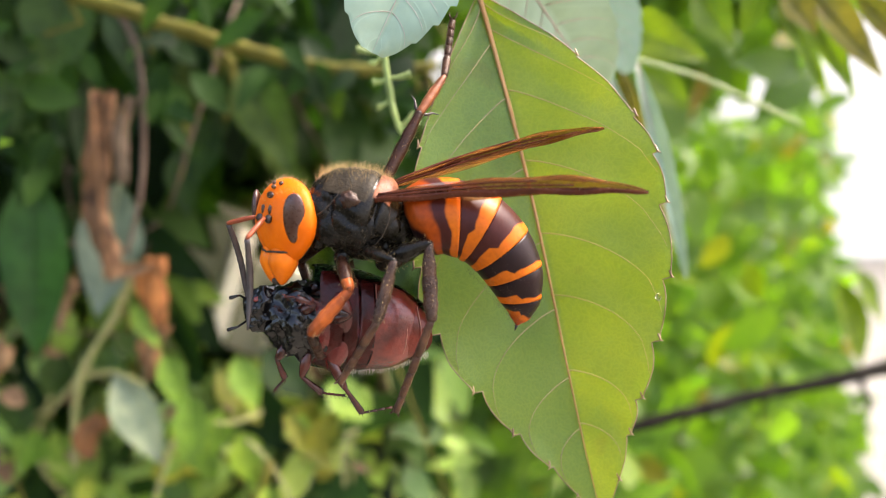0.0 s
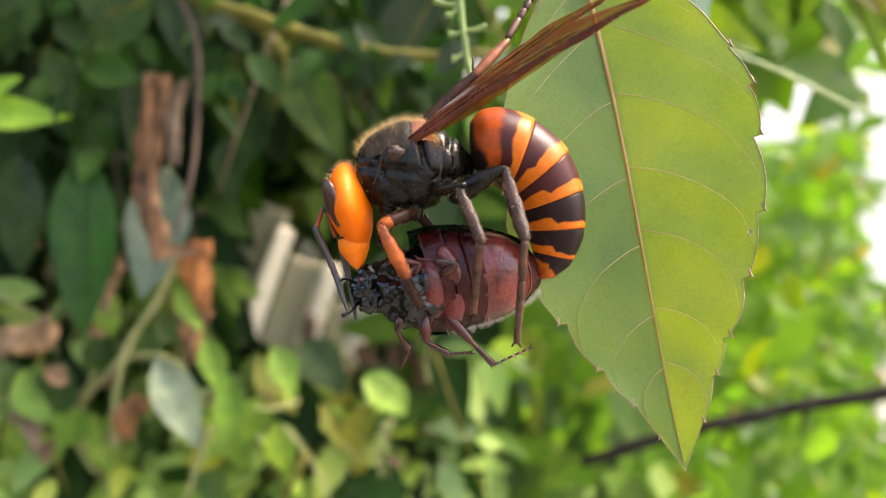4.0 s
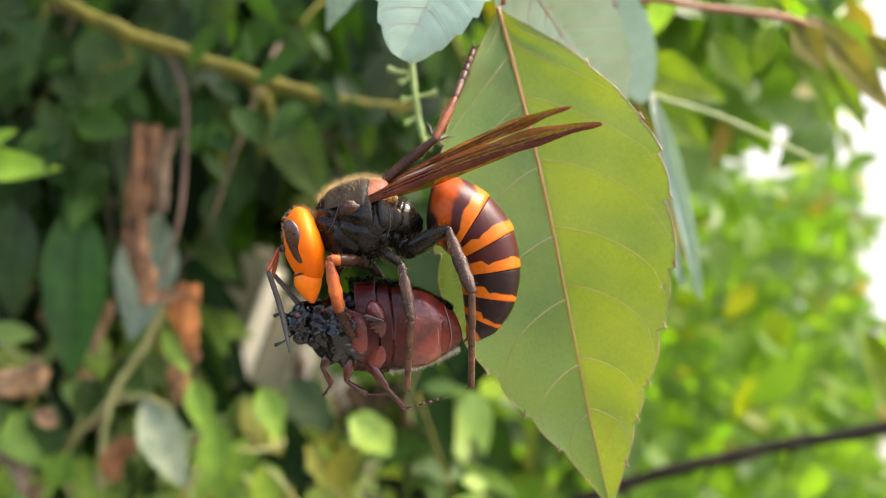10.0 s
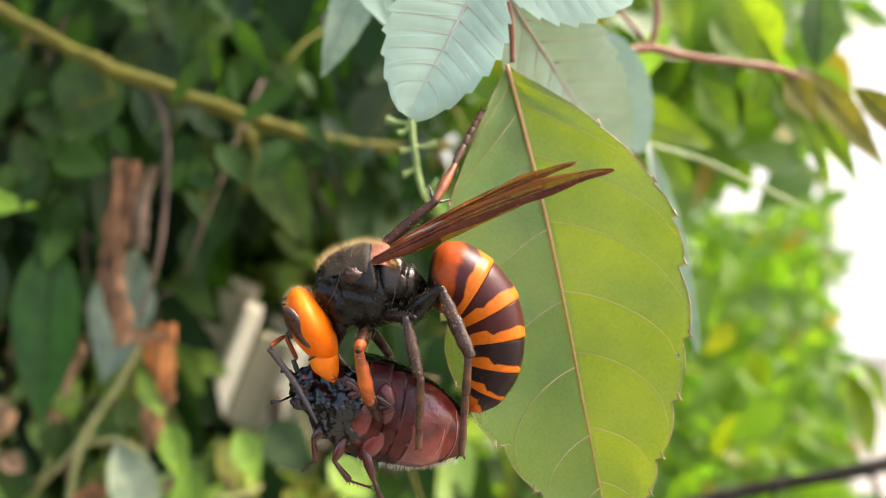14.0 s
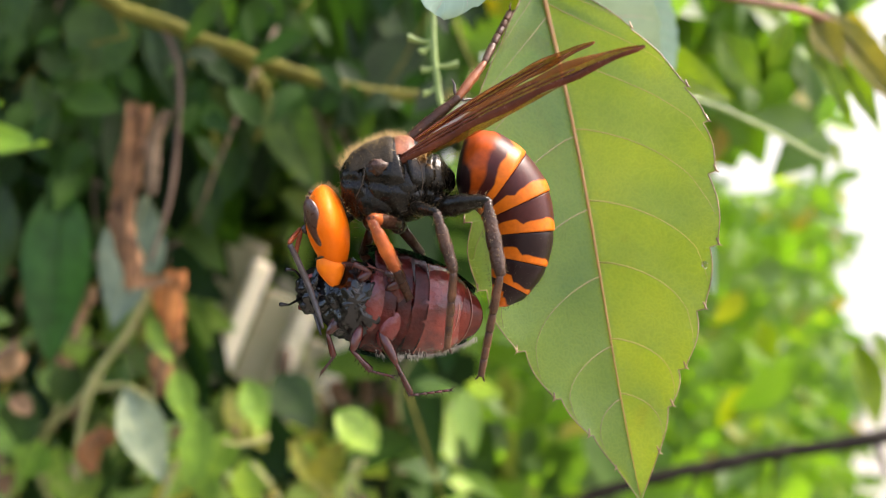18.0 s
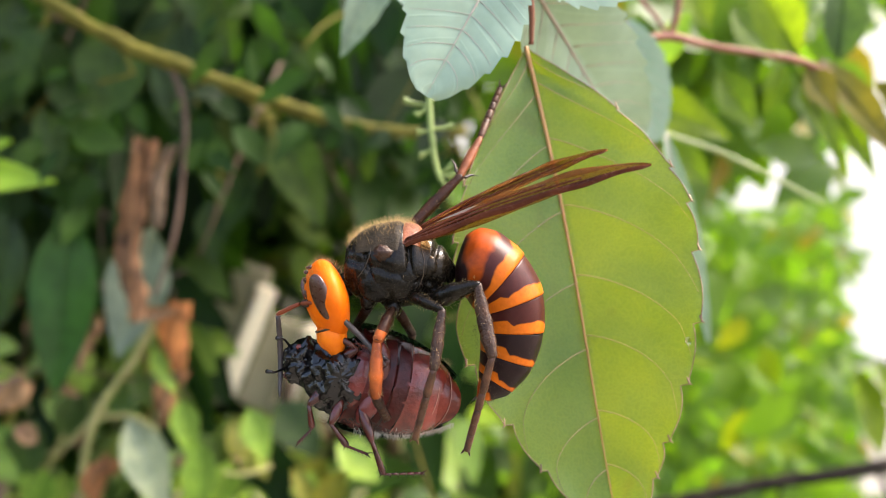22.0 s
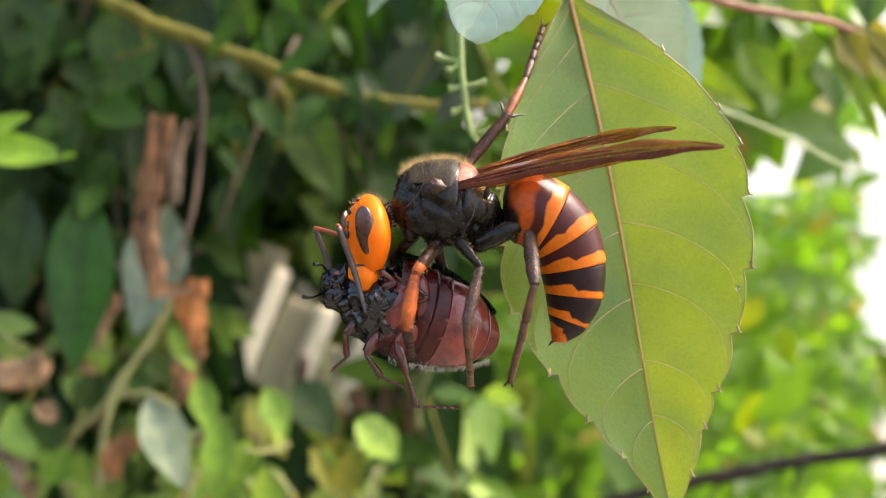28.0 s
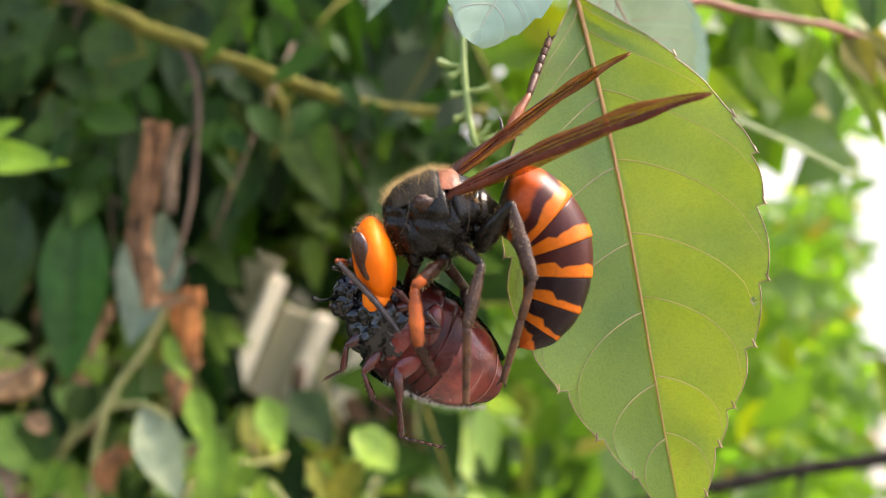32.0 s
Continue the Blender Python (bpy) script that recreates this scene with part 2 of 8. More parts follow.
ANTENNA = surface("antenna_dark", (0.018, 0.014, 0.014), (0.05, 0.035, 0.03), 700, 0.45, 0.4, 0.0001)
SCAPE = surface("scape_orange", (0.11, 0.020, 0.007), (0.26, 0.055, 0.015), 500, 0.38, spec=0.3)
TAIL_PLATE = surface("tail_red", (0.070, 0.009, 0.006), (0.37, 0.060, 0.034), 240, 0.2, 0.6, 0.00025, spec=0.4, coat=0.3)
BREAST = surface("breast_maroon", (0.035, 0.005, 0.004), (0.13, 0.016, 0.012), 260, 0.2, 0.6, 0.00025, spec=0.4, coat=0.15)
STERNITE = surface("sternite_red", (0.036, 0.005, 0.004), (0.23, 0.032, 0.019), 260, 0.2, 0.6, 0.00025, spec=0.4, coat=0.3)
PREY_BLACK = surface("prey_black", (0.0012, 0.0012, 0.0015), (0.005, 0.004, 0.004), 420, 0.1, 0.3, 0.0002, spec=0.4)
PREY_LEG = surface("prey_leg", (0.014, 0.003, 0.002), (0.080, 0.014, 0.008), 450, 0.2, 0.4, 0.0001, spec=0.4, coat=0.1)
MEMBRANE = surface("pale_membrane", (0.22, 0.07, 0.045), (0.42, 0.18, 0.12), 500, 0.4, spec=0.4)
ELYTRON = surface("elytron_green", (0.012, 0.05, 0.018), (0.03, 0.10, 0.04), 300, 0.25, 0.3, 0.0001, metal=0.5, coat=0.4)
FLESH = surface("torn_flesh", (0.04, 0.012, 0.008), (0.20, 0.12, 0.08), 600, 0.25, 0.8, 0.0004)
PALE_HAIR = surface("pale_hair", (0.45, 0.40, 0.32), (0.65, 0.6, 0.5), 700, 0.6)
VEIN = surface("leaf_vein", (0.32, 0.165, 0.055), (0.48, 0.26, 0.095), 120, 0.5)
SIDE_VEIN = surface("leaf_side_vein", (0.25, 0.21, 0.075), (0.42, 0.33, 0.12), 160, 0.5)
PALE_RIB = surface("leaflet_rib", (0.30, 0.24, 0.20), (0.42, 0.34, 0.29), 200, 0.5, spec=0.2)
RIM = surface("leaf_rim", (0.10, 0.045, 0.022), (0.36, 0.24, 0.12), 380, 0.5)
STEM_GREEN = surface("stem_olive", (0.062, 0.060, 0.009), (0.135, 0.120, 0.019), 130, 0.7, 0.5, 0.0008, spec=0.15)
STEM_PALE = surface("stem_pale", (0.13, 0.14, 0.04), (0.26, 0.25, 0.09), 90, 0.6, 0.5, 0.0008)
STEM_BROWN = surface("stem_brown", (0.05, 0.03, 0.018), (0.12, 0.075, 0.045), 90, 0.7, 0.6, 0.001)
STEM_DARK = surface("stem_dark", (0.005, 0.004, 0.003), (0.017, 0.013, 0.009), 60, 0.8, 0.6, 0.001, spec=0.1)
STEM_PINK = surface("stem_pink", (0.13, 0.05, 0.032), (0.23, 0.10, 0.058), 140, 0.6, spec=0.15)
TENDRIL = surface("tendril_green", (0.14, 0.20, 0.05), (0.24, 0.32, 0.09), 150, 0.5)
DEAD = leaf_material("dead_leaf", (0.028, 0.015, 0.008), (0.23, 0.125, 0.068), (1.0, 0.7, 0.5), 0.2, 0.7, 0.2, 130, 0.6)
DEAD_ORANGE = leaf_material("dead_leaf_orange", (0.09, 0.040, 0.015), (0.29, 0.125, 0.045), (1.0, 0.7, 0.4), 0.25, 0.7, 0.2, 110, 0.5)
DEAD_PINK = leaf_material("dead_leaf_pink", (0.10, 0.065, 0.038), (0.28, 0.19, 0.125), (1.0, 0.7, 0.5), 0.25, 0.7, 0.2, 110, 0.5)
MAIN_LEAF = leaf_material("leaf_tissue", (0.144, 0.268, 0.070), (0.206, 0.342, 0.100), (2.12, 1.36, 0.0), 0.37, 0.34, 0.0, 55, 0.12, False, True, 0.6)
GLAUCOUS = leaf_material("leaf_glaucous", (0.210, 0.295, 0.210), (0.268, 0.358, 0.263), (1.1, 1.2, 0.7), 0.09, 0.42, 0.1, 60, 0.05, spec=0.3)
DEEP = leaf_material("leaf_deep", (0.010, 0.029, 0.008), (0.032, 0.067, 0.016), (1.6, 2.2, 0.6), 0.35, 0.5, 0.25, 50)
# lighter copy of the vine leaf, half shade put into its colour
VINE_HALF_SHADE = leaf_material("vine_half_shade", (0.052, 0.108, 0.020), (0.105, 0.180, 0.040), (1.6, 2.0, 0.6), 0.45, 0.5, 0.25, 40, 0.0, True, spec=0.15)
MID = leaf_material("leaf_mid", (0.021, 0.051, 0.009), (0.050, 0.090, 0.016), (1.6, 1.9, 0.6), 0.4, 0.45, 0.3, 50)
BRIGHT = leaf_material("leaf_bright", (0.16, 0.30, 0.025), (0.26, 0.42, 0.05), (1.6, 1.7, 0.5), 0.5, 0.45, 0.3, 50)
GLOSSY = leaf_material("leaf_glossy", (0.020, 0.070, 0.013), (0.042, 0.120, 0.023), (1.6, 2.2, 0.6), 0.3, 0.35, 0.1, 50, spec=0.35)
PALE_LOW = leaf_material("leaf_pale_low", (0.135, 0.185, 0.14), (0.205, 0.265, 0.20), (1.1, 1.2, 0.7), 0.25, 0.5, 0.2, 60)
LOW_GREEN = leaf_material("leaf_low_green", (0.11, 0.21, 0.022), (0.20, 0.32, 0.042), (1.6, 1.7, 0.5), 0.45, 0.45, 0.3, 50)
CREEPER = leaf_material("leaf_creeper", (0.068, 0.126, 0.008), (0.122, 0.200, 0.015), (1.7, 1.75, 0.4), 0.55, 0.5, 0.3, 50)
OLIVE = leaf_material("leaf_olive", (0.085, 0.095, 0.012), (0.15, 0.145, 0.020), (1.7, 1.5, 0.4), 0.5, 0.5, 0.2, 50, 0.3)
YELLOW = leaf_material("leaf_yellow", (0.14, 0.17, 0.02), (0.24, 0.24, 0.035), (1.5, 1.4, 0.5), 0.45, 0.5, 0.3, 50, 0.15)
# vine leaf with deep shade put into its near-black green
VINE_SHADED = leaf_material("vine_shaded", (0.009, 0.026, 0.007), (0.022, 0.053, 0.014), (1.6, 2.2, 0.6), 0.35, 0.55, 0.25, 40, 0.0, True, spec=0.1)
LOW_LEAF = leaf_material("low_leaf", (0.15, 0.27, 0.055), (0.34, 0.48, 0.17), (1.6, 1.8, 0.6), 0.45, 0.4, 0.2, 40, 0.3, 2)
TREE_LEAF = leaf_material("tree_leaf", (0.052, 0.112, 0.010), (0.108, 0.194, 0.020), (1.5, 1.7, 0.5), 0.5, 0.5, 0.2, 15, 0.0, 3)
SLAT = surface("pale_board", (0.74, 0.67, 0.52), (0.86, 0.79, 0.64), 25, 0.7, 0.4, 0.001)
# darker copy of the fence colour, for the board faces in shade
BOARD_SHADED = surface("shaded_board", (0.30, 0.285, 0.19), (0.41, 0.38, 0.265), 18, 0.75, 0.4, 0.001)
# ground tone chosen pale so that it bounces light up
BOUNCE_GROUND = surface("bounce_ground", (0.10, 0.09, 0.07), (0.20, 0.19, 0.16), 6, 0.9, 0.6, 0.01)
# dark tone for the added backing and the unseen light blockers
DARK_SLAB = surface("dark_slab", (0.04, 0.045, 0.03), (0.09, 0.095, 0.065), 9, 0.9, 0.6, 0.004)


def wing_material(name, tint, clear, rough):
    m, nt, b = mat(name)
    n = noise_tex(nt, 240, 3.0)
    r = ramp(nt, n.outputs["Fac"], [(0.3, tuple(c * 0.6 for c in tint)), (0.7, tint)])
    nt.links.new(r.outputs[0], b.inputs["Base Color"])
    b.inputs["Roughness"].default_value = rough
    b.inputs["Specular IOR Level"].default_value = 0.18
    tr = nt.nodes.new("ShaderNodeBsdfTransparent")
    tr.inputs[0].default_value = (0.85, 0.55, 0.25, 1)
    ms = nt.nodes.new("ShaderNodeMixShader")
    ms.inputs[0].default_value = clear
    nt.links.new(b.outputs[0], ms.inputs[1])
    nt.links.new(tr.outputs[0], ms.inputs[2])
    nt.links.new(ms.outputs[0], nt.nodes["Material Output"].inputs["Surface"])
    return m


WING = wing_material("wing_amber", (0.27, 0.115, 0.030), 0.45, 0.22)
WING_EDGE = surface("wing_edge", (0.038, 0.009, 0.004), (0.105, 0.026, 0.011), 300, 0.24, spec=0.16)
WING_GREY = wing_material("wing_grey", (0.50, 0.50, 0.46), 0.62, 0.25)
WING_CLEAR = wing_material("wing_clear", (0.24, 0.115, 0.025), 0.5, 0.25)


def glow_material():
    m, nt, b = mat("bright_cloud")
    e = nt.nodes.new("ShaderNodeEmission")
    n = noise_tex(nt, 0.08, 3.0)
    r = ramp(nt, n.outputs["Fac"], [(0.3, (0.9, 0.95, 1.0)), (0.7, (1.0, 1.0, 1.0))])
    nt.links.new(r.outputs[0], e.inputs["Color"])
    e.inputs["Strength"].default_value = 0.27
    nt.links.new(e.outputs[0], nt.nodes["Material Output"].inputs["Surface"])
    return m


CLOUD = glow_material()


# ---- mesh helpers ----
MM = 0.001


def part(name, bm, material, parent=None, label="", scale=1.0, smooth=True):
    """Links a bmesh as one mesh object under a thing or a part."""
    if scale != 1.0:
        bmesh.ops.scale(bm, vec=(scale,) * 3, verts=bm.verts)
    bmesh.ops.recalc_face_normals(bm, faces=bm.faces)
    me = bpy.data.meshes.new(name)
    bm.to_mesh(me)
    bm.free()
    for m in material if isinstance(material, (list, tuple)) else [material]:
        me.materials.append(m)
    if smooth:
        me.polygons.foreach_set("use_smooth", [True] * len(me.polygons))
    ob = new(name, me)
    if parent:
        ob.parent = parent
    if label:
        tagged(ob, label)
    return ob


def thing(name, label, category, group="", kind=""):
    ob = new(name)
    ob.empty_display_size = 0.002
    return tagged(ob, label, category, group, kind)


def blade_layer(bm):
    return bm.verts.layers.float_vector.get("blade") or bm.verts.layers.float_vector.new("blade")


def add_tube(bm, pts, radii, n=8, flat=1.0, caps=True):
    """A tube through points with a radius at each."""
    lay = blade_layer(bm)
    pts = [Vector(p) for p in pts]
    rings = []
    side = None
    for i, p in enumerate(pts):
        d = (pts[min(i + 1, len(pts) - 1)] - pts[max(i - 1, 0)]).normalized()
        if side is None:
            side = d.orthogonal().normalized() if abs(d.y) > 0.9 else Vector((0, 1, 0))
        side = (side - d * side.dot(d)).normalized()
        up = d.cross(side)
        ring = []
        for k in range(n):
            a = 2 * math.pi * k / n
            v = bm.verts.new(p + (side * math.cos(a) * flat + up * math.sin(a)) * radii[i])
            v[lay] = (i / (len(pts) - 1), 0, 0)
            ring.append(v)
        rings.append(ring)
    for a, b in zip(rings, rings[1:]):
        for k in range(n):
            bm.faces.new((a[k], a[(k + 1) % n], b[(k + 1) % n], b[k]))
    if caps:
        bm.faces.new(rings[0][::-1])
        bm.faces.new(rings[-1])
    return bm


def tube(pts, radii, n=8, flat=1.0):
    return add_tube(bmesh.new(), pts, radii, n, flat)


def add_ball(bm, at, r, u=16, v=10, shape=None):
    """An ellipsoid, shaped by a function of its unit direction."""
    lay = blade_layer(bm)
    at = Vector(at)
    rows = []
    for j in range(v + 1):
        ph = math.pi * j / v
        row = []
        for i in range(u if 0 < j < v else 1):
            th = 2 * math.pi * i / u
            d = Vector((math.sin(ph) * math.cos(th), math.sin(ph) * math.sin(th), math.cos(ph)))
            k = shape(d) if shape else Vector((1, 1, 1))
            w = bm.verts.new(at + Vector((d.x * r[0] * k[0], d.y * r[1] * k[1], d.z * r[2] * k[2])))
            w[lay] = (j / v, 0, 0)
            row.append(w)
        rows.append(row)
    for a, b in zip(rows, rows[1:]):
        for i in range(u):
            q = [a[i % len(a)], b[i % len(b)], b[(i + 1) % len(b)], a[(i + 1) % len(a)]]
            q = list(dict.fromkeys(q))
            if len(q) > 2:
                bm.faces.new(q)
    return bm


def ball(at, r, u=16, v=10, shape=None):
    return add_ball(bmesh.new(), at, r, u, v, shape)


def lerp_table(table, x):
    for (x0, *a), (x1, *b) in zip(table, table[1:]):
        if x <= x1:
            k = max(0.0, (x - x0) / (x1 - x0))
            k = k * k * (3 - 2 * k) * 0.5 + k * 0.5
            return [p + (q - p) * k for p, q in zip(a, b)]
    return list(table[-1][1:])


def hairs(spots, length, radius, rnd, spread=0.5):
    """Fine bristles: spots are (place, direction)."""
    bm = bmesh.new()
    for p, d in spots:
        d = (Vector(d) + Vector((rnd.uniform(-1, 1), rnd.uniform(-1, 1), rnd.uniform(-1, 1))) * spread).normalized()
        s = d.orthogonal().normalized() * radius
        t = d.cross(s)
        q = Vector(p)
        tip = bm.verts.new(q + d * length * rnd.uniform(0.6, 1.2))
        base = [bm.verts.new(q + s), bm.verts.new(q - s * 0.5 + t * 0.87), bm.verts.new(q - s * 0.5 - t * 0.87)]
        for i in range(3):
            bm.faces.new((base[i], base[(i + 1) % 3], tip))
    return bm


def width_at(u, wide, full):
    """Half-width of a leaf at u of its length: full says where it is widest; above 1 it is oval."""
    if full > 1:
        return wide * math.sin(math.pi * (0.02 + 0.96 * u) ** 0.9) ** 0.62
    if u <= full:
        k = u / full
        return wide * math.sin(k * math.pi / 2) ** 0.8
    k = (u - full) / (1 - full)
    return wide * max(0.0, 1 - k ** 1.9) * (1 - 0.2 * k)


def rib_course(k, v):
    """Where along a leaflet its side vein k stands, v of the way to the margin."""
    return 0.02 + 0.105 * k + 0.17 * abs(v) ** 1.2


def leaf_point(shape, u, v):
    """A point of a leaf blade from its base along +x, v from -1 to 1 across it."""
    length, half, full, fold, droop, wave, teeth, sway, ph, quilt = shape
    w = width_at(u, half[0] if v > 0 else half[1], full)
    if teeth and abs(v) == 1:
        saw = (u * teeth) % 1.0
        w *= 1 + 0.07 * (saw ** 1.3 * 1.5 - 0.7) * (1 if 0.08 < u < 0.97 else 0)
    y = v * w
    z = fold * abs(y) - droop * length * u * u + wave * length * math.sin(u * 9 + ph + v * 2) * abs(v)
    if quilt:
        k = (u - rib_course(0, v)) / 0.105
        z += quilt * length * abs(math.sin(math.pi * k)) ** 0.7 * math.sin(math.pi * min(1.0, abs(v) * 1.04)) ** 0.6
    return Vector((length * u, y + sway * length * math.sin(u * 2.6), z))


def leaf_bm(shape, nu=24, nv=4, bm=None, m=None):
    bm = bm or bmesh.new()
    lay = blade_layer(bm)
    grid = []
    for i in range(nu + 1):
        u = i / nu
        row = []
        for j in range(-nv, nv + 1):
            p = leaf_point(shape, u, j / nv)
            q = bm.verts.new(m @ p if m else p)
            q[lay] = (u, j / nv, 0)
            row.append(q)
        grid.append(row)
    for a, b in zip(grid, grid[1:]):
        for j in range(2 * nv):
            bm.faces.new((a[j], b[j], b[j + 1], a[j + 1]))
    return bm


def hang(x, y, z, along, facing=(0, -1, 0)):
    """A pose at a place with +x along one direction and +z as near as can be to another."""
    a = Vector(along).normalized()
    n = Vector(facing)
    n = (n - a * n.dot(a)).normalized()
    return Matrix.Translation((x, y, z)) @ Matrix((a, n.cross(a), n)).transposed().to_4x4()


def bone(p, q):
    return hang(*p, Vector(q) - Vector(p), (0, 0, 1))


# ---- the place ----
def box_bm(a, b):
    bm = bmesh.new()
    bmesh.ops.create_cube(bm, size=1.0)
    bmesh.ops.scale(bm, vec=Vector(b) - Vector(a), verts=bm.verts)
    bmesh.ops.translate(bm, vec=(Vector(a) + Vector(b)) / 2, verts=bm.verts)
    return bm


def leaf_thing(name, label, base, tip, half, material, group, full=0.4, fold=0.2, droop=0.06, wave=0.012, teeth=0, seed=None):
    seed = round(1e5 * (base[0] + 2 * tip[2])) if seed is None else seed
    rnd = random.Random(seed)
    a = Vector(tip) - Vector(base)
    low = base[2] < -0.03 and base[1] > 0.1
    m = hang(0, 0, 0, a, (rnd.uniform(0.1, 0.6), -1, rnd.uniform(0.5, 1.1)) if low else (-0.15, -1, 0.0) if teeth == 8 else (rnd.uniform(-0.25, 0.25), -1, rnd.uniform(-0.1, 0.35)))
    L = a.length
    leaflet = teeth == 8
    half = (half * rnd.uniform(0.92, 1.05), half * rnd.uniform(0.92, 1.05))
    sway = rnd.uniform(-0.03, 0.03)
    quilted = leaflet and half[0] > 0.005
    shape = (L, half, 1.5 if leaflet else full, fold, droop, wave, teeth, sway, random.Random(seed).uniform(0, 6), 0.0045 if quilted else 0.0)
    ob = part(name, leaf_bm(shape, 112 if leaflet else 56 if teeth else 22, 12 if quilted else 4), material)
    ob.matrix_world = Matrix.Translation(base) @ m
    part("leaf_midrib", tube([(L * i / 12, 0, -droop * L * (i / 12) ** 2 + 0.0002) for i in range(13)], [(0.006 if leaflet else 0.012) * L * (1.1 - i / 12) for i in range(13)], 6), PALE_RIB if leaflet else material, ob, "thin pinkish midrib" if leaflet else "")
    if quilted:
        for k in range(8):
            for side in (-1, 1):
                pts = [leaf_point(shape, min(0.99, rib_course(k, v)), side * v) + Vector((0, 0, 0.00006)) for v in [0.02 + 0.09 * i for i in range(11)]]
                part("side_vein", tube(pts, [0.0022 * L * (1.1 - 0.08 * i) for i in range(11)], 5), PALE_RIB, ob)
    return tagged(ob, label, "leaf", group)


def crumpled(name, label, base, tip, half, material, group, torn=1.0):
    """A dead leaf rolled up along its length, dented and torn at the end."""
    a = Vector(tip) - Vector(base)
    L = a.length
    bm = bmesh.new()
    lay = blade_layer(bm)
    rings = []
    for i in range(29):
        u = i / 28
        r = half * 0.8 * (0.25 + 0.8 * math.sin(math.pi * min(1, u * 0.8 + 0.16)) ** 0.7) * (1 + 0.3 * noise.noise(Vector((u * L * 60, base[2] * 90, 3))))
        ring = []
        for k in range(15):
            t = -0.35 + 3.84 * k / 14 + 0.4 * math.sin(6 * u)
            d = Vector((u * L, math.cos(t), math.sin(t)))
            g = 1 + torn * 0.75 * noise.noise(Vector((u * L * 70, d.y * 1.1 + base[0] * 50, d.z * 1.1))) + torn * 0.5 * noise.noise(Vector((u * L * 260, d.y * 2, d.z * 2)))
            v = bm.verts.new((u * L + (0.06 * L * noise.noise(d * 3) if i in (0, 28) else 0), d.y * r * g + torn * half * 0.5 * math.sin(5 * u + 40 * base[0]), d.z * r * g * 0.55))
            v[lay] = (u, k / 15 * 2 - 1, 0)
            ring.append(v)
        rings.append(ring)
    for p, q in zip(rings, rings[1:]):
        for k in range(14):
            bm.faces.new((p[k], q[k], q[k + 1], p[k + 1]))
    ob = part(name, bm, material)
    ob.matrix_world = hang(*base, a)
    part("leaf_midrib", tube([(L * i / 10, 0, half * 0.6) for i in range(11)], [half * 0.1] * 11, 6), material, ob)
    return tagged(ob, label, "dead leaf", group)


def stem_thing(name, label, pts, radii, material, category):
    rnd = random.Random(round(1e5 * pts[0][0]))
    if category == "slat":
        a, b = Vector(pts[0]), Vector(pts[1])
        bm = box_bm((0, -radii[0], -0.004), ((b - a).length, radii[0], 0.004))
        bmesh.ops.bevel(bm, geom=bm.edges[:], offset=0.0012, segments=2, affect="EDGES")
        ob = part(name, bm, material, smooth=False)
        ob.matrix_world = hang(*a, b - a, (1.0, -1, 0.7) if material == SLAT else (0.15, -1, 0.3))
        return tagged(ob, label, category, "fence slats")
    fine, rad = [], []
    n = len(pts)
    for i in range((n - 1) * 6 + 1):
        k = i / 6
        j = min(n - 2, int(k))
        w = k - j
        p0, p1, p2, p3 = (Vector(pts[max(0, min(n - 1, q))]) for q in (j - 1, j, j + 1, j + 2))
        c = 0.5 * (2 * p1 + (p2 - p0) * w + (2 * p0 - 5 * p1 + 4 * p2 - p3) * w * w + (3 * p1 - p0 - 3 * p2 + p3) * w ** 3)
        r = radii[j] + (radii[j + 1] - radii[j]) * w
        fine.append(c + Vector((rnd.uniform(-1, 1), 0, rnd.uniform(-1, 1))) * r * 0.12)
        rad.append(r * rnd.uniform(0.9, 1.12))
    o = fine[0].copy()
    ob = part(name, tube([p - o for p in fine], rad, 9), material)
    ob.location = o
    if category == "branch":
        for i in range(4, len(fine) - 2, 7):
            part("stem_node", ball(fine[i] - o, (rad[i] * 1.25, rad[i] * 1.25, rad[i] * 0.9), 10, 7), material, ob)
            q = fine[i] - o
            part("leaf_stalk", tube([q, q + Vector((rnd.uniform(-1, 1), rnd.uniform(-1, 0.4), -1.2)) * rad[i] * 3, q + Vector((rnd.uniform(-2, 2), 0, -5)) * rad[i]], [rad[i] * 0.35, rad[i] * 0.28, rad[i] * 0.2], 6), material, ob)
    return tagged(ob, label, category)


def scatter(name, label, category, material, count, seed, inside, size, down=0.7, lift=0.0, steps=6):
    """A mass of leaves: inside(rnd) gives a place or None."""
    rnd = random.Random(seed)
    bm = bmesh.new()
    made = 0
    while made < count:
        p = inside(rnd)
        # leaves are kept out of this band so that sunlight reaches the fence
        if p is None or (0.28 < p[1] < 0.44 and abs(p[0] + 0.085 - 0.667 * (p[2] + 0.06)) < 0.05):
            continue
        a = Vector((rnd.gauss(0, 0.6), rnd.gauss(0, 0.5), -down + rnd.gauss(0, 0.5)))
        L = rnd.uniform(*size)
        m = hang(*p, a, (rnd.gauss(0.4 * lift, 0.5), -1, rnd.uniform(-0.2, 0.8) + lift))
        w = L * rnd.uniform(0.17, 0.3)
        shape = (L, (w, w), rnd.uniform(0.35, 0.5), 0.25, rnd.uniform(0, 0.25), 0.02, 0, 0.0, random.Random(made).uniform(0, 6), 0.0)
        leaf_bm(shape, steps, 1, bm, m)
        made += 1
    return tagged(part(name, bm, material), label, category, kind="stuff")


# ground out of view, added as a reflector for the low leaves
ground_bm = bmesh.new()
bmesh.ops.create_grid(ground_bm, x_segments=40, y_segments=40, size=60)
for gv in ground_bm.verts:
    gv.co.z = -1.3 + 0.05 * noise.noise(gv.co * 0.4)
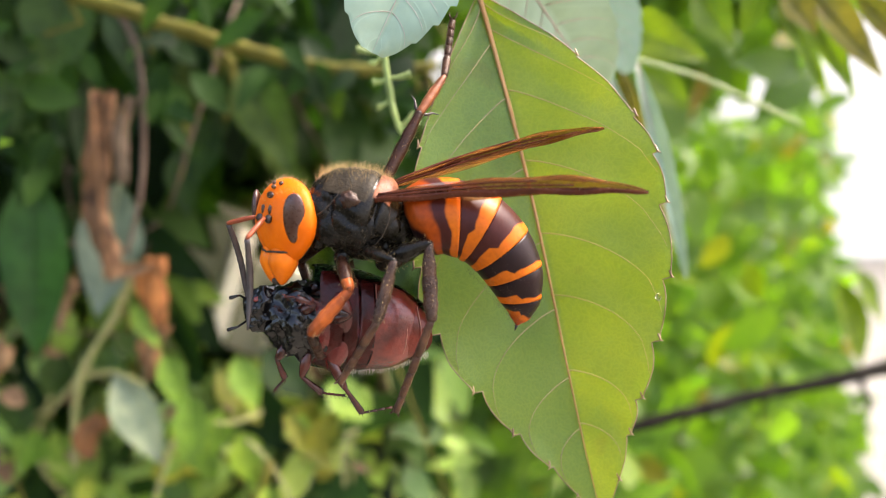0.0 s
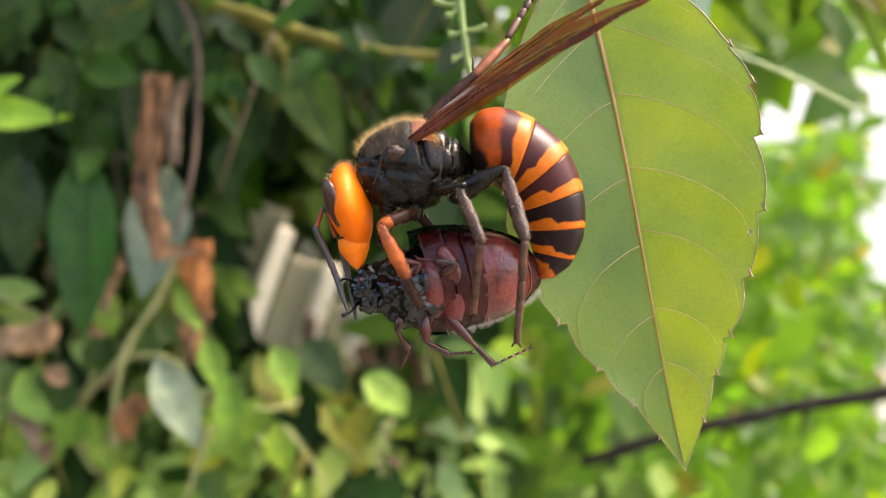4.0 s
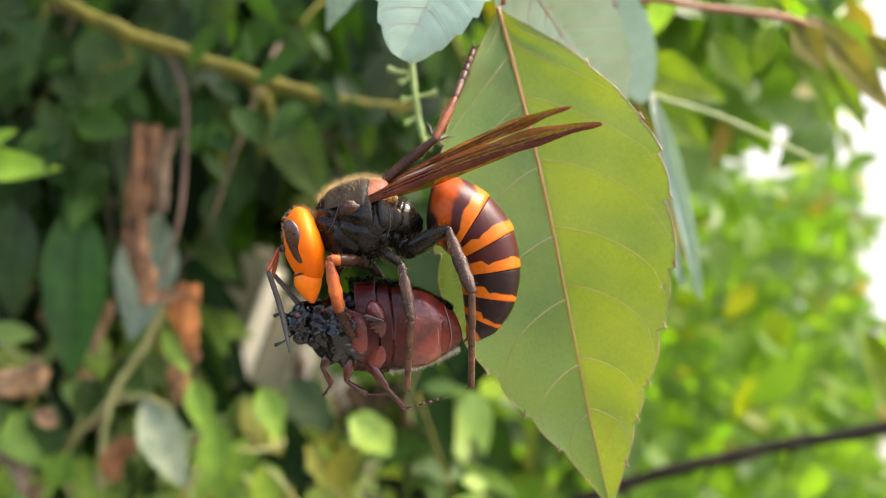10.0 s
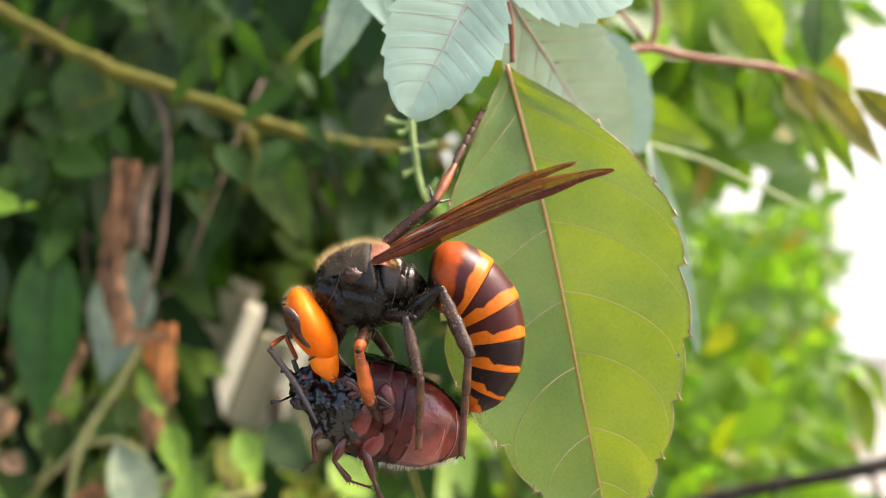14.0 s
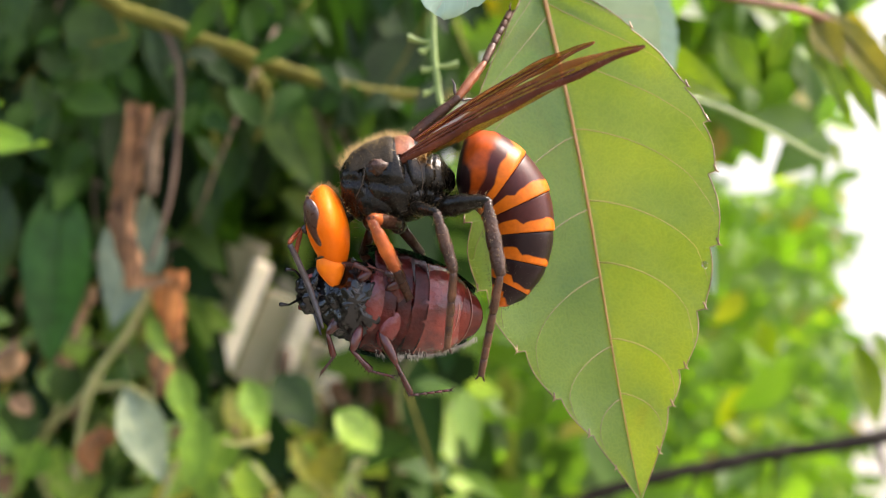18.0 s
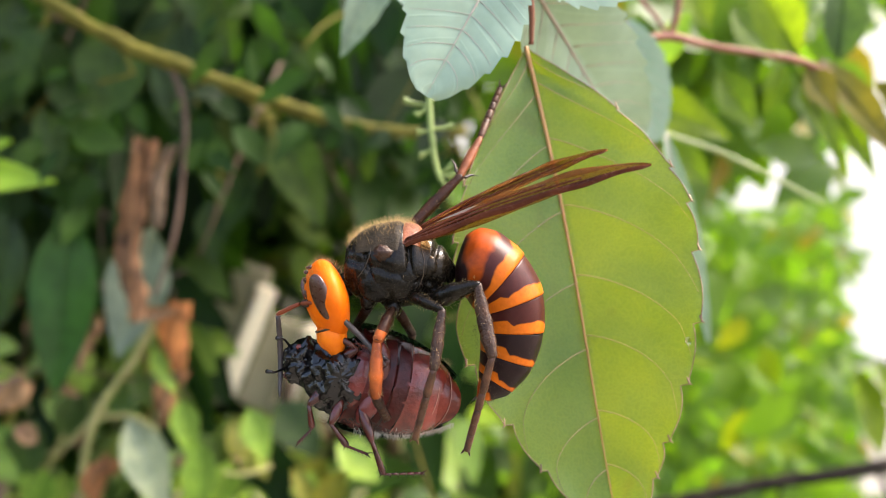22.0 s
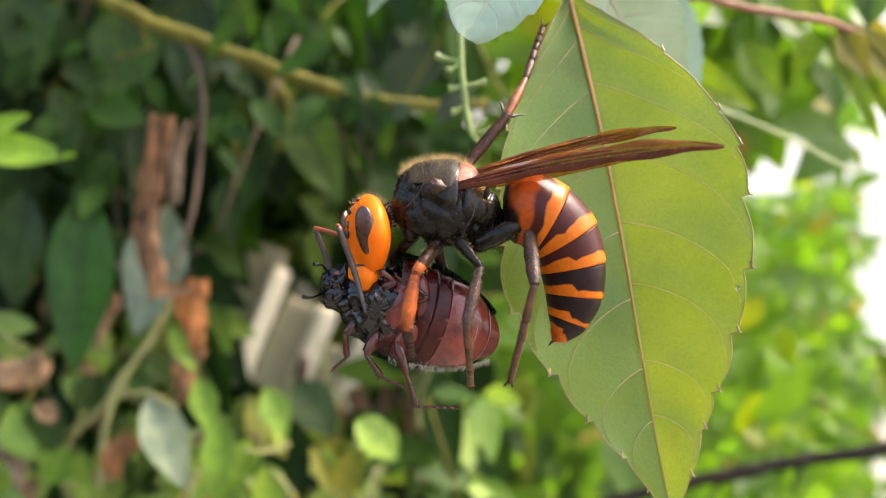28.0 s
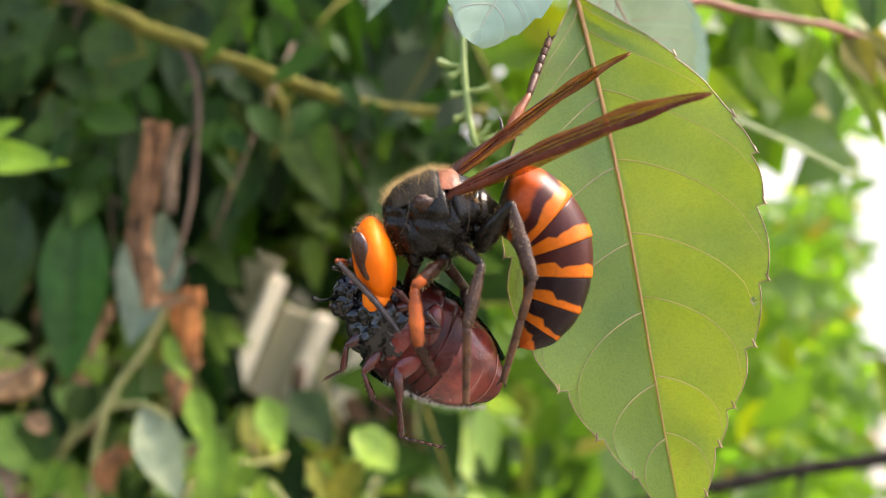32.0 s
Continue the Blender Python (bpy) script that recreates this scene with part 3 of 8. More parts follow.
tagged(part("ground", ground_bm, BOUNCE_GROUND), "unseen ground far below, kept pale to bounce light up", "ground", kind="structure")
# added backing whose dark colour stands for deep shade between the leaves
tagged(part("dark_backing", box_bm((-2.2, 0.62, -1.3), (0.0, 0.72, 1.2)), DARK_SLAB), "dark backing added behind the vine for its shaded gaps", "wall", kind="structure")

cloud = part("backdrop", box_bm((-3, 12, -1.3), (24, 12.3, 12)), CLOUD, smooth=False)
tagged(cloud, "white overcast sky far off", "sky", kind="structure")

# two unseen slabs, added to keep low sky out of the reflections
tagged(part("side_blocker", box_bm((-1.7, -1.7, -1.3), (-1.55, 0.62, 0.1)), DARK_SLAB), "unseen dark slab added at the side to block skylight", "wall", kind="structure")
tagged(part("front_blocker", box_bm((-2.6, -1.9, -1.3), (-0.3, -1.7, -0.1)), DARK_SLAB), "unseen dark slab added behind the camera to block skylight", "wall", kind="structure")

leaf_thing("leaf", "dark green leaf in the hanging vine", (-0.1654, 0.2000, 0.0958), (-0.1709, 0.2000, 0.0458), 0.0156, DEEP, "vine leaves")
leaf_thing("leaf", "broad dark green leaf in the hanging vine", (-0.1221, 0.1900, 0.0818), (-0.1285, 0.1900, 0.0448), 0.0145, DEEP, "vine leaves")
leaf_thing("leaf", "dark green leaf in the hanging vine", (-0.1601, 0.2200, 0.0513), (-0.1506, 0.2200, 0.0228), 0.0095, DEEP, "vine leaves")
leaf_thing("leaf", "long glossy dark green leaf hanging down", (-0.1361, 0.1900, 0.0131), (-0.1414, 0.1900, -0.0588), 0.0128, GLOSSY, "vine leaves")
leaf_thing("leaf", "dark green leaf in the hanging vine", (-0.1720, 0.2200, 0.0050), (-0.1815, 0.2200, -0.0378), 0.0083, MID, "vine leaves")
leaf_thing("leaf", "bright yellow-green young leaf", (-0.1552, 0.1500, 0.0226), (-0.1225, 0.1500, 0.0219), 0.0057, BRIGHT, "vine leaves", fold=0.3)
leaf_thing("leaf", "bright yellow-green young leaf", (-0.1566, 0.1550, 0.0265), (-0.1401, 0.1550, 0.0344), 0.0034, BRIGHT, "vine leaves", fold=0.3)
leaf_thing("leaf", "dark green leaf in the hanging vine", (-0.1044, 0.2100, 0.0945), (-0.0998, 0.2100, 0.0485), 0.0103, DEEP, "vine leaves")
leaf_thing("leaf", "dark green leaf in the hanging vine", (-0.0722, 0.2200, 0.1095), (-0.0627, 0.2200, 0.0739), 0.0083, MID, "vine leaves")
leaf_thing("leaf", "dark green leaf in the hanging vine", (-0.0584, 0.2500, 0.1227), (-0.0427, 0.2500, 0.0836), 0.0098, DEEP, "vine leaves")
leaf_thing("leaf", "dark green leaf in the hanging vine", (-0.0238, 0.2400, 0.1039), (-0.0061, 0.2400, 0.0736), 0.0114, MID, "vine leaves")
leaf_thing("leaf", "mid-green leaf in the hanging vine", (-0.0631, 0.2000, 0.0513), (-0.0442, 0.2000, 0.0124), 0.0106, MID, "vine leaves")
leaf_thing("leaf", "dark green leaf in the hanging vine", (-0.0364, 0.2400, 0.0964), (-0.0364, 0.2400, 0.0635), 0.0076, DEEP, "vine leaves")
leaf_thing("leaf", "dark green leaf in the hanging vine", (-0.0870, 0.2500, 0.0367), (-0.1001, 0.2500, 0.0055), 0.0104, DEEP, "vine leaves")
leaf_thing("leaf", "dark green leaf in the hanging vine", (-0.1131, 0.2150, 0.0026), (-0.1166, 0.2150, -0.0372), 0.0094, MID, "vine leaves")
leaf_thing("leaf", "pale grey-green leaf behind a dead one", (-0.1098, 0.2000, 0.0086), (-0.1216, 0.2000, -0.0431), 0.0120, PALE_LOW, "vine leaves", droop=0.0)
crumpled("dead_leaf", "curled brown dead leaf hanging", (-0.1108, 0.1850, 0.0404), (-0.1090, 0.1850, -0.0256), 0.0058, DEAD, "dead leaves", 1.0)
crumpled("dead_leaf", "pale curled flap of a dead leaf", (-0.0972, 0.1800, 0.0379), (-0.1019, 0.1800, 0.0085), 0.0036, DEAD_PINK, "dead leaves", 0.7)
crumpled("dead_leaf", "crumpled orange-brown dead leaf", (-0.0981, 0.2000, -0.0193), (-0.0981, 0.2000, -0.0461), 0.0062, DEAD_ORANGE, "dead leaves", 0.45)
crumpled("dead_leaf", "curled brown dead leaf hanging", (-0.0981, 0.2050, -0.0459), (-0.1041, 0.2050, -0.0676), 0.0062, DEAD, "dead leaves", 0.6)
crumpled("dead_leaf", "dry pinkish dead leaf", (-0.1309, 0.2000, -0.0264), (-0.1342, 0.2000, -0.0476), 0.0038, DEAD_PINK, "dead leaves")
crumpled("dead_leaf", "dry pinkish dead leaf", (-0.1500, 0.1900, -0.0481), (-0.1704, 0.1900, -0.0652), 0.0064, DEAD_PINK, "dead leaves")
leaf_thing("leaf", "pale grey-green leaf hanging low", (-0.1154, 0.2000, -0.0653), (-0.0976, 0.2000, -0.1020), 0.0083, PALE_LOW, "vine leaves", droop=0.1)
leaf_thing("leaf", "dark green leaf in the hanging vine", (-0.1498, 0.2000, -0.0676), (-0.1587, 0.2000, -0.0976), 0.0089, MID, "vine leaves")
leaf_thing("leaf", "bright green leaf in the light", (-0.0876, 0.2000, -0.0731), (-0.0865, 0.2000, -0.1031), 0.0069, LOW_GREEN, "vine leaves")
leaf_thing("leaf", "dark green leaf in the hanging vine", (-0.1150, 0.2200, -0.0473), (-0.1126, 0.2200, -0.0663), 0.0083, MID, "vine leaves")
leaf_thing("leaf", "dark green leaf in the hanging vine", (-0.0844, 0.2300, -0.0684), (-0.0770, 0.2300, -0.1077), 0.0110, MID, "vine leaves")
leaf_thing("leaf", "yellow-green leaf hanging low", (-0.0567, 0.2400, -0.0908), (-0.0364, 0.2400, -0.1161), 0.0089, YELLOW, "vine leaves")
leaf_thing("leaf", "yellow-green leaf hanging low", (-0.0440, 0.2400, -0.0883), (-0.0567, 0.2400, -0.1136), 0.0076, YELLOW, "vine leaves")
leaf_thing("leaf", "green leaf in the light", (-0.0359, 0.2600, -0.0815), (-0.0239, 0.2600, -0.0963), 0.0067, MID, "vine leaves")
leaf_thing("leaf", "dark green leaf in the hanging vine", (-0.0264, 0.3200, -0.0374), (-0.0390, 0.3200, -0.0547), 0.0071, MID, "vine leaves")
leaf_thing("leaf", "dark green leaf in the hanging vine", (-0.0216, 0.3500, -0.0671), (-0.0081, 0.3500, -0.0873), 0.0084, DEEP, "vine leaves")
crumpled("dead_leaf", "crumpled orange-brown dead leaf", (-0.1231, 0.2000, -0.0798), (-0.1265, 0.2000, -0.0976), 0.0056, DEAD_ORANGE, "dead leaves")
crumpled("dead_leaf", "dry pinkish dead leaf", (-0.1698, 0.2000, -0.0865), (-0.1609, 0.2000, -0.1020), 0.0044, DEAD_PINK, "dead leaves")
stem_thing("vine_stem", "olive-green woody vine stem", [(-0.1474, 0.1650, 0.0901), (-0.1298, 0.1650, 0.0799), (-0.1082, 0.1650, 0.0696), (-0.0887, 0.1650, 0.0631), (-0.0594, 0.1650, 0.0534), (-0.0320, 0.1650, 0.0465), (-0.0125, 0.1650, 0.0448), (0.0090, 0.1650, 0.0462)], [0.00215, 0.00244, 0.00273, 0.00273, 0.00244, 0.00215, 0.00186, 0.00166], STEM_GREEN, "branch")
stem_thing("vine_stem", "thin olive side stem hanging from the vine", [(-0.0946, 0.1650, 0.0647), (-0.0887, 0.1650, 0.0529), (-0.0871, 0.1650, 0.0353), (-0.0887, 0.1650, 0.0080), (-0.0946, 0.1650, -0.0155)], [0.00106, 0.00094, 0.00082, 0.00076, 0.00070], STEM_BROWN, "branch")
stem_thing("vine_stem", "thin olive side stem hanging from the vine", [(-0.0809, 0.2000, 0.0647), (-0.0698, 0.2000, 0.0569), (-0.0653, 0.2000, 0.0447), (-0.0698, 0.2000, 0.0313)], [0.00244, 0.00178, 0.00133, 0.00089], STEM_GREEN, "branch")
stem_thing("twig", "brown twig behind the vine", [(-0.0386, 0.2600, 0.1129), (-0.0601, 0.2600, 0.0982), (-0.0856, 0.2600, 0.0821)], [0.00268, 0.00228, 0.00188], STEM_BROWN, "twig")
stem_thing("vine_stem", "pale olive stem low in the vine", [(-0.1076, 0.2000, -0.0264), (-0.1142, 0.2000, -0.0420), (-0.1265, 0.2000, -0.0620), (-0.1309, 0.2000, -0.0798), (-0.1320, 0.2000, -0.1020)], [0.00116, 0.00130, 0.00144, 0.00130, 0.00116], STEM_PALE, "branch")
stem_thing("vine_stem", "pale olive stem low in the vine", [(-0.1276, 0.2000, -0.0665), (-0.1154, 0.2000, -0.0642), (-0.1031, 0.2000, -0.0698)], [0.00086, 0.00086, 0.00072], STEM_PALE, "branch")
stem_thing("vine_stem", "pale olive stem low in the vine", [(-0.1637, 0.2050, -0.0993), (-0.1433, 0.2050, -0.0812), (-0.1286, 0.2050, -0.0631)], [0.00073, 0.00088, 0.00088], STEM_PALE, "branch")
stem_thing("twig", "dark dead stalk in the vine", [(-0.1060, 0.2250, -0.0432), (-0.1077, 0.2250, -0.0601), (-0.1096, 0.2250, -0.0746)], [0.00290, 0.00266, 0.00169], STEM_DARK, "twig")
stem_thing("twig", "brown twig behind the vine", [(-0.0785, 0.3300, -0.0673), (-0.0802, 0.3300, -0.1027), (-0.0721, 0.3300, -0.1413)], [0.00354, 0.00418, 0.00418], STEM_BROWN, "twig")
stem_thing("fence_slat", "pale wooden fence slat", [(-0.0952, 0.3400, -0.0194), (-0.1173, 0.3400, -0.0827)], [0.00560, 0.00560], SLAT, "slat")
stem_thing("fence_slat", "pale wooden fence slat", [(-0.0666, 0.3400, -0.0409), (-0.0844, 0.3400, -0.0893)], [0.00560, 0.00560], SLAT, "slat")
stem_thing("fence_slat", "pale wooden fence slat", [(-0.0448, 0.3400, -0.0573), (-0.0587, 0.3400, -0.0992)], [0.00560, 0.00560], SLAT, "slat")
# the boards' shade is put into their grey-beige colour
stem_thing("fence_slat", "fence board coloured grey-beige for its shade", [(-0.1104, 0.3520, -0.0060), (-0.1341, 0.3520, -0.0843)], [0.01600, 0.01600], BOARD_SHADED, "slat")
stem_thing("fence_slat", "fence board coloured grey-beige for its shade", [(-0.0810, 0.3520, -0.0403), (-0.1003, 0.3520, -0.0918)], [0.01300, 0.01300], BOARD_SHADED, "slat")
stem_thing("fence_slat", "fence board coloured grey-beige for its shade", [(-0.0572, 0.3520, -0.0674), (-0.0698, 0.3520, -0.1030)], [0.01100, 0.01100], BOARD_SHADED, "slat")
stem_thing("tendril", "thin pale green flowering tendril", [(-0.0033, 0.0430, 0.0490), (-0.0033, 0.0430, 0.0388), (-0.0028, 0.0430, 0.0297), (-0.0018, 0.0430, 0.0225), (-0.0006, 0.0430, 0.0174), (0.0008, 0.0430, 0.0154)], [0.00046, 0.00051, 0.00051, 0.00056, 0.00051, 0.00031], TENDRIL, "tendril")
stem_thing("tendril", "short green bud stalk on the tendril", [(-0.0028, 0.0430, 0.0295), (-0.0050, 0.0430, 0.0295), (-0.0073, 0.0430, 0.0301)], [0.00025, 0.00036, 0.00066], TENDRIL, "tendril")
stem_thing("tendril", "short green bud stalk on the tendril", [(-0.0028, 0.0430, 0.0295), (-0.0039, 0.0430, 0.0282), (-0.0050, 0.0430, 0.0276)], [0.00025, 0.00036, 0.00066], TENDRIL, "tendril")
stem_thing("tendril", "short green bud stalk on the tendril", [(-0.0021, 0.0430, 0.0254), (-0.0003, 0.0430, 0.0254), (0.0016, 0.0430, 0.0260)], [0.00025, 0.00036, 0.00066], TENDRIL, "tendril")
stem_thing("tendril", "short green bud stalk on the tendril", [(-0.0021, 0.0430, 0.0254), (-0.0034, 0.0430, 0.0247), (-0.0047, 0.0430, 0.0246)], [0.00025, 0.00036, 0.00066], TENDRIL, "tendril")
stem_thing("tendril", "short green bud stalk on the tendril", [(-0.0006, 0.0430, 0.0174), (0.0008, 0.0430, 0.0180), (0.0021, 0.0430, 0.0193)], [0.00025, 0.00036, 0.00066], TENDRIL, "tendril")
stem_thing("tendril", "short green bud stalk on the tendril", [(-0.0033, 0.0430, 0.0378), (-0.0045, 0.0430, 0.0380), (-0.0057, 0.0430, 0.0388)], [0.00025, 0.00036, 0.00066], TENDRIL, "tendril")
stem_thing("tendril", "short green bud stalk on the tendril", [(-0.0018, 0.0430, 0.0220), (-0.0029, 0.0430, 0.0209), (-0.0040, 0.0430, 0.0205)], [0.00025, 0.00036, 0.00066], TENDRIL, "tendril")
stem_thing("tendril", "short green bud stalk on the tendril", [(-0.0006, 0.0430, 0.0172), (0.0011, 0.0430, 0.0171), (0.0029, 0.0430, 0.0176)], [0.00025, 0.00036, 0.00066], TENDRIL, "tendril")
leaf_thing("leaflet", "pale grey-green leaflet with a torn tip", (0.0069, 0.0115, 0.0437), (-0.0028, 0.0080, 0.0239), 0.0081, GLAUCOUS, "leaflets of the near leaf", wave=0.02, teeth=8)
leaf_thing("leaflet", "pale grey-green leaflet of the near leaf", (0.0096, 0.0125, 0.0438), (0.0295, 0.0110, 0.0449), 0.0069, GLAUCOUS, "leaflets of the near leaf", teeth=8)
leaf_thing("leaflet", "grey-green leaflet behind the large one", (0.0103, 0.0160, 0.0431), (0.0372, 0.0500, 0.0220), 0.0092, GLAUCOUS, "leaflets of the near leaf", teeth=8)
leaf_thing("leaflet", "grey-green leaflet behind the large one", (0.0391, 0.0740, 0.0566), (0.0474, 0.0740, 0.0306), 0.0058, GLAUCOUS, "leaflets of the near leaf", teeth=8)
leaf_thing("leaflet", "narrow curled grey-green leaflet", (0.0422, 0.0740, 0.0318), (0.0571, 0.0730, -0.0101), 0.0024, GLAUCOUS, "leaflets of the near leaf", fold=0.6, teeth=8)
leaf_thing("leaf", "olive leaf between the curled leaflets", (0.0480, 0.0840, 0.0341), (0.0624, 0.0840, -0.0071), 0.0034, OLIVE, "creeper leaves", teeth=7)
leaf_thing("leaflet", "narrow curled grey-green leaflet", (0.0502, 0.0780, 0.0332), (0.0608, 0.0740, -0.0135), 0.0021, GLAUCOUS, "leaflets of the near leaf", fold=0.9, teeth=8)
# the sheen on this lit leaf is put into its pale colour
leaf_thing("leaf", "young leaf coloured pale for the sheen on it", (-0.0117, 0.0550, 0.0635), (-0.0211, 0.0550, 0.0405), 0.0042, PALE_LOW, "vine leaves", teeth=6)
leaf_thing("leaf", "grey-green leaf seen from below", (-0.0143, 0.0320, 0.0583), (-0.0044, 0.0320, 0.0413), 0.0033, GLAUCOUS, "vine leaves", teeth=6)
stem_thing("leaf_stalk", "reddish stalk that joins the leaflets", [(0.0480, 0.0200, 0.0552), (0.0128, 0.0140, 0.0452), (0.0101, 0.0125, 0.0426), (0.0110, 0.0128, 0.0374), (0.0113, 0.0135, 0.0325)], [0.00039, 0.00041, 0.00052, 0.00040, 0.00036], STEM_PINK, "stalk")
stem_thing("leaf_stalk", "red-brown leaf stalk of the creeper", [(0.0509, 0.0800, 0.0556), (0.0478, 0.0800, 0.0597), (0.0434, 0.0800, 0.0644)], [0.0005, 0.0005, 0.0005], STEM_PINK, "stalk")
stem_thing("twig", "pinkish twig of the creeper", [(0.0331, 0.0700, 0.0478), (0.0360, 0.0720, 0.0496), (0.0432, 0.0760, 0.0532), (0.0509, 0.0800, 0.0556), (0.0631, 0.0850, 0.0554), (0.0775, 0.0900, 0.0556), (0.0877, 0.0940, 0.0557), (0.0976, 0.0980, 0.0544)], [0.0008, 0.0010, 0.0009, 0.0010, 0.0008, 0.0008, 0.0010, 0.0006], STEM_PINK, "twig")
stem_thing("twig", "pinkish twig of the creeper", [(0.0509, 0.0800, 0.0556), (0.0526, 0.0800, 0.0619), (0.0516, 0.0800, 0.0740)], [0.0008, 0.0007, 0.0007], STEM_PINK, "twig")
stem_thing("leaf_stalk", "green leaf stalk of the creeper", [(0.0598, 0.1200, 0.0415), (0.0813, 0.1200, 0.0354), (0.1095, 0.1200, 0.0230)], [0.00065, 0.00057, 0.00049], TENDRIL, "stalk")
leaf_thing("leaf", "olive-brown creeper leaf against the sky", (0.0956, 0.1000, 0.0586), (0.1214, 0.1000, 0.0322), 0.0050, OLIVE, "creeper leaves", teeth=7)
leaf_thing("leaf", "olive-brown creeper leaf against the sky", (0.1135, 0.1040, 0.0543), (0.1327, 0.1040, 0.0383), 0.0039, OLIVE, "creeper leaves", teeth=7)
leaf_thing("leaf", "green creeper leaf with a yellow edge", (0.0924, 0.1040, 0.0596), (0.0778, 0.1040, 0.0850), 0.0064, CREEPER, "creeper leaves", teeth=7)
leaf_thing("leaf", "dark green creeper leaf against the sky", (0.1120, 0.1200, 0.0637), (0.1140, 0.1200, 0.0951), 0.0065, MID, "creeper leaves", teeth=7)
leaf_thing("leaf", "narrow yellow-green creeper leaf hanging", (0.0896, 0.1000, 0.0564), (0.1063, 0.1000, 0.0286), 0.0033, CREEPER, "creeper leaves", teeth=7)
leaf_thing("leaf", "narrow yellow-green creeper leaf hanging", (0.0995, 0.1060, 0.0553), (0.1164, 0.1060, 0.0285), 0.0043, CREEPER, "creeper leaves", teeth=7)
leaf_thing("leaf", "olive-brown creeper leaf against the sky", (0.0904, 0.0960, 0.0546), (0.0997, 0.0960, 0.0430), 0.0046, OLIVE, "creeper leaves", teeth=7)
leaf_thing("leaf", "green creeper leaf in the light", (0.0916, 0.1100, 0.0586), (0.0874, 0.1100, 0.0454), 0.0037, CREEPER, "creeper leaves", teeth=7)
leaf_thing("leaf", "green creeper leaf in the light", (0.0608, 0.1500, 0.0574), (0.0947, 0.1500, 0.0455), 0.0078, CREEPER, "creeper leaves", teeth=7)
leaf_thing("leaf", "green creeper leaf in the light", (0.0923, 0.1500, 0.0879), (0.1095, 0.1500, 0.0709), 0.0071, CREEPER, "creeper leaves", teeth=7)
leaf_thing("leaf", "lime-green creeper leaf in the light", (0.0787, 0.1500, 0.0858), (0.0669, 0.1500, 0.0622), 0.0045, BRIGHT, "creeper leaves", teeth=7)
leaf_thing("leaf", "green creeper leaf in the light", (0.0772, 0.1600, 0.1066), (0.0901, 0.1600, 0.0841), 0.0087, CREEPER, "creeper leaves", teeth=7)
leaf_thing("leaf", "green creeper leaf in the light", (0.0946, 0.1650, 0.0713), (0.1101, 0.1650, 0.0516), 0.0071, CREEPER, "creeper leaves", teeth=7)
leaf_thing("leaf", "olive-brown creeper leaf against the sky", (0.1216, 0.1040, 0.0842), (0.1317, 0.1040, 0.0675), 0.0036, OLIVE, "creeper leaves", teeth=7)
leaf_thing("leaf", "green creeper leaf in the light", (0.1084, 0.1700, 0.1130), (0.1290, 0.1700, 0.0930), 0.0081, CREEPER, "creeper leaves", teeth=7)
leaf_thing("leaf", "green creeper leaf in the light", (0.0794, 0.1800, 0.0489), (0.1006, 0.1800, 0.0324), 0.0071, CREEPER, "creeper leaves", teeth=7)
leaf_thing("leaf", "yellow-green creeper leaf in the light", (0.2257, 0.3000, -0.0460), (0.2445, 0.3000, -0.0938), 0.0119, CREEPER, "creeper leaves", teeth=7)
leaf_thing("leaf", "yellow-green creeper leaf in the light", (0.2348, 0.3000, -0.0398), (0.2534, 0.3000, -0.0696), 0.0087, CREEPER, "creeper leaves", teeth=7)
stem_thing("dark_branch", "dark bare branch in front of the far foliage", [(0.0705, 0.3000, -0.1402), (0.1184, 0.3000, -0.1237), (0.1542, 0.3000, -0.1148), (0.1901, 0.3000, -0.1064), (0.2319, 0.3000, -0.0989), (0.2738, 0.3000, -0.0894)], [0.00299, 0.00329, 0.00359, 0.00359, 0.00389, 0.00389], STEM_DARK, "branch")
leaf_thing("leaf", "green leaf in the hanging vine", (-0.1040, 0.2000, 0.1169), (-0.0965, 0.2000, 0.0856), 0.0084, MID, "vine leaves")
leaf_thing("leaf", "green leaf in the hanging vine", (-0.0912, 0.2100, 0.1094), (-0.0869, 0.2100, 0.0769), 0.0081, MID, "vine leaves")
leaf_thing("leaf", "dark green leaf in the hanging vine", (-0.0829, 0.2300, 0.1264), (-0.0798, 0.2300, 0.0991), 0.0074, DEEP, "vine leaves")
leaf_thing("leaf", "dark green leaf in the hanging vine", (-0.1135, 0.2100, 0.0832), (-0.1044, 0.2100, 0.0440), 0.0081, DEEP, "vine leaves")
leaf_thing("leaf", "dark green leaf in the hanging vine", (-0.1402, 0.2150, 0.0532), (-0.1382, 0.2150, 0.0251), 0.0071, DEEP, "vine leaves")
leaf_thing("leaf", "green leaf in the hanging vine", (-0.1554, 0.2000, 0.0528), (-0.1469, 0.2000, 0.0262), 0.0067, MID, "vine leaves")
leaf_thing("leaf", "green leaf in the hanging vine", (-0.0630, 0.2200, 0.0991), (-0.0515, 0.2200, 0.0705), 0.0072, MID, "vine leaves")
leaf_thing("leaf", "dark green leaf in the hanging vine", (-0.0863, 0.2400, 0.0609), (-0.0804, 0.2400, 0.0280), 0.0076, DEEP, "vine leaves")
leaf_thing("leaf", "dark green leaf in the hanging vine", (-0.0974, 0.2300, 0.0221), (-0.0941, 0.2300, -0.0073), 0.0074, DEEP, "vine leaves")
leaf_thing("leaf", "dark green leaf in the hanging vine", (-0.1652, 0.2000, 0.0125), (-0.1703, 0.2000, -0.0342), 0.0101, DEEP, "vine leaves")
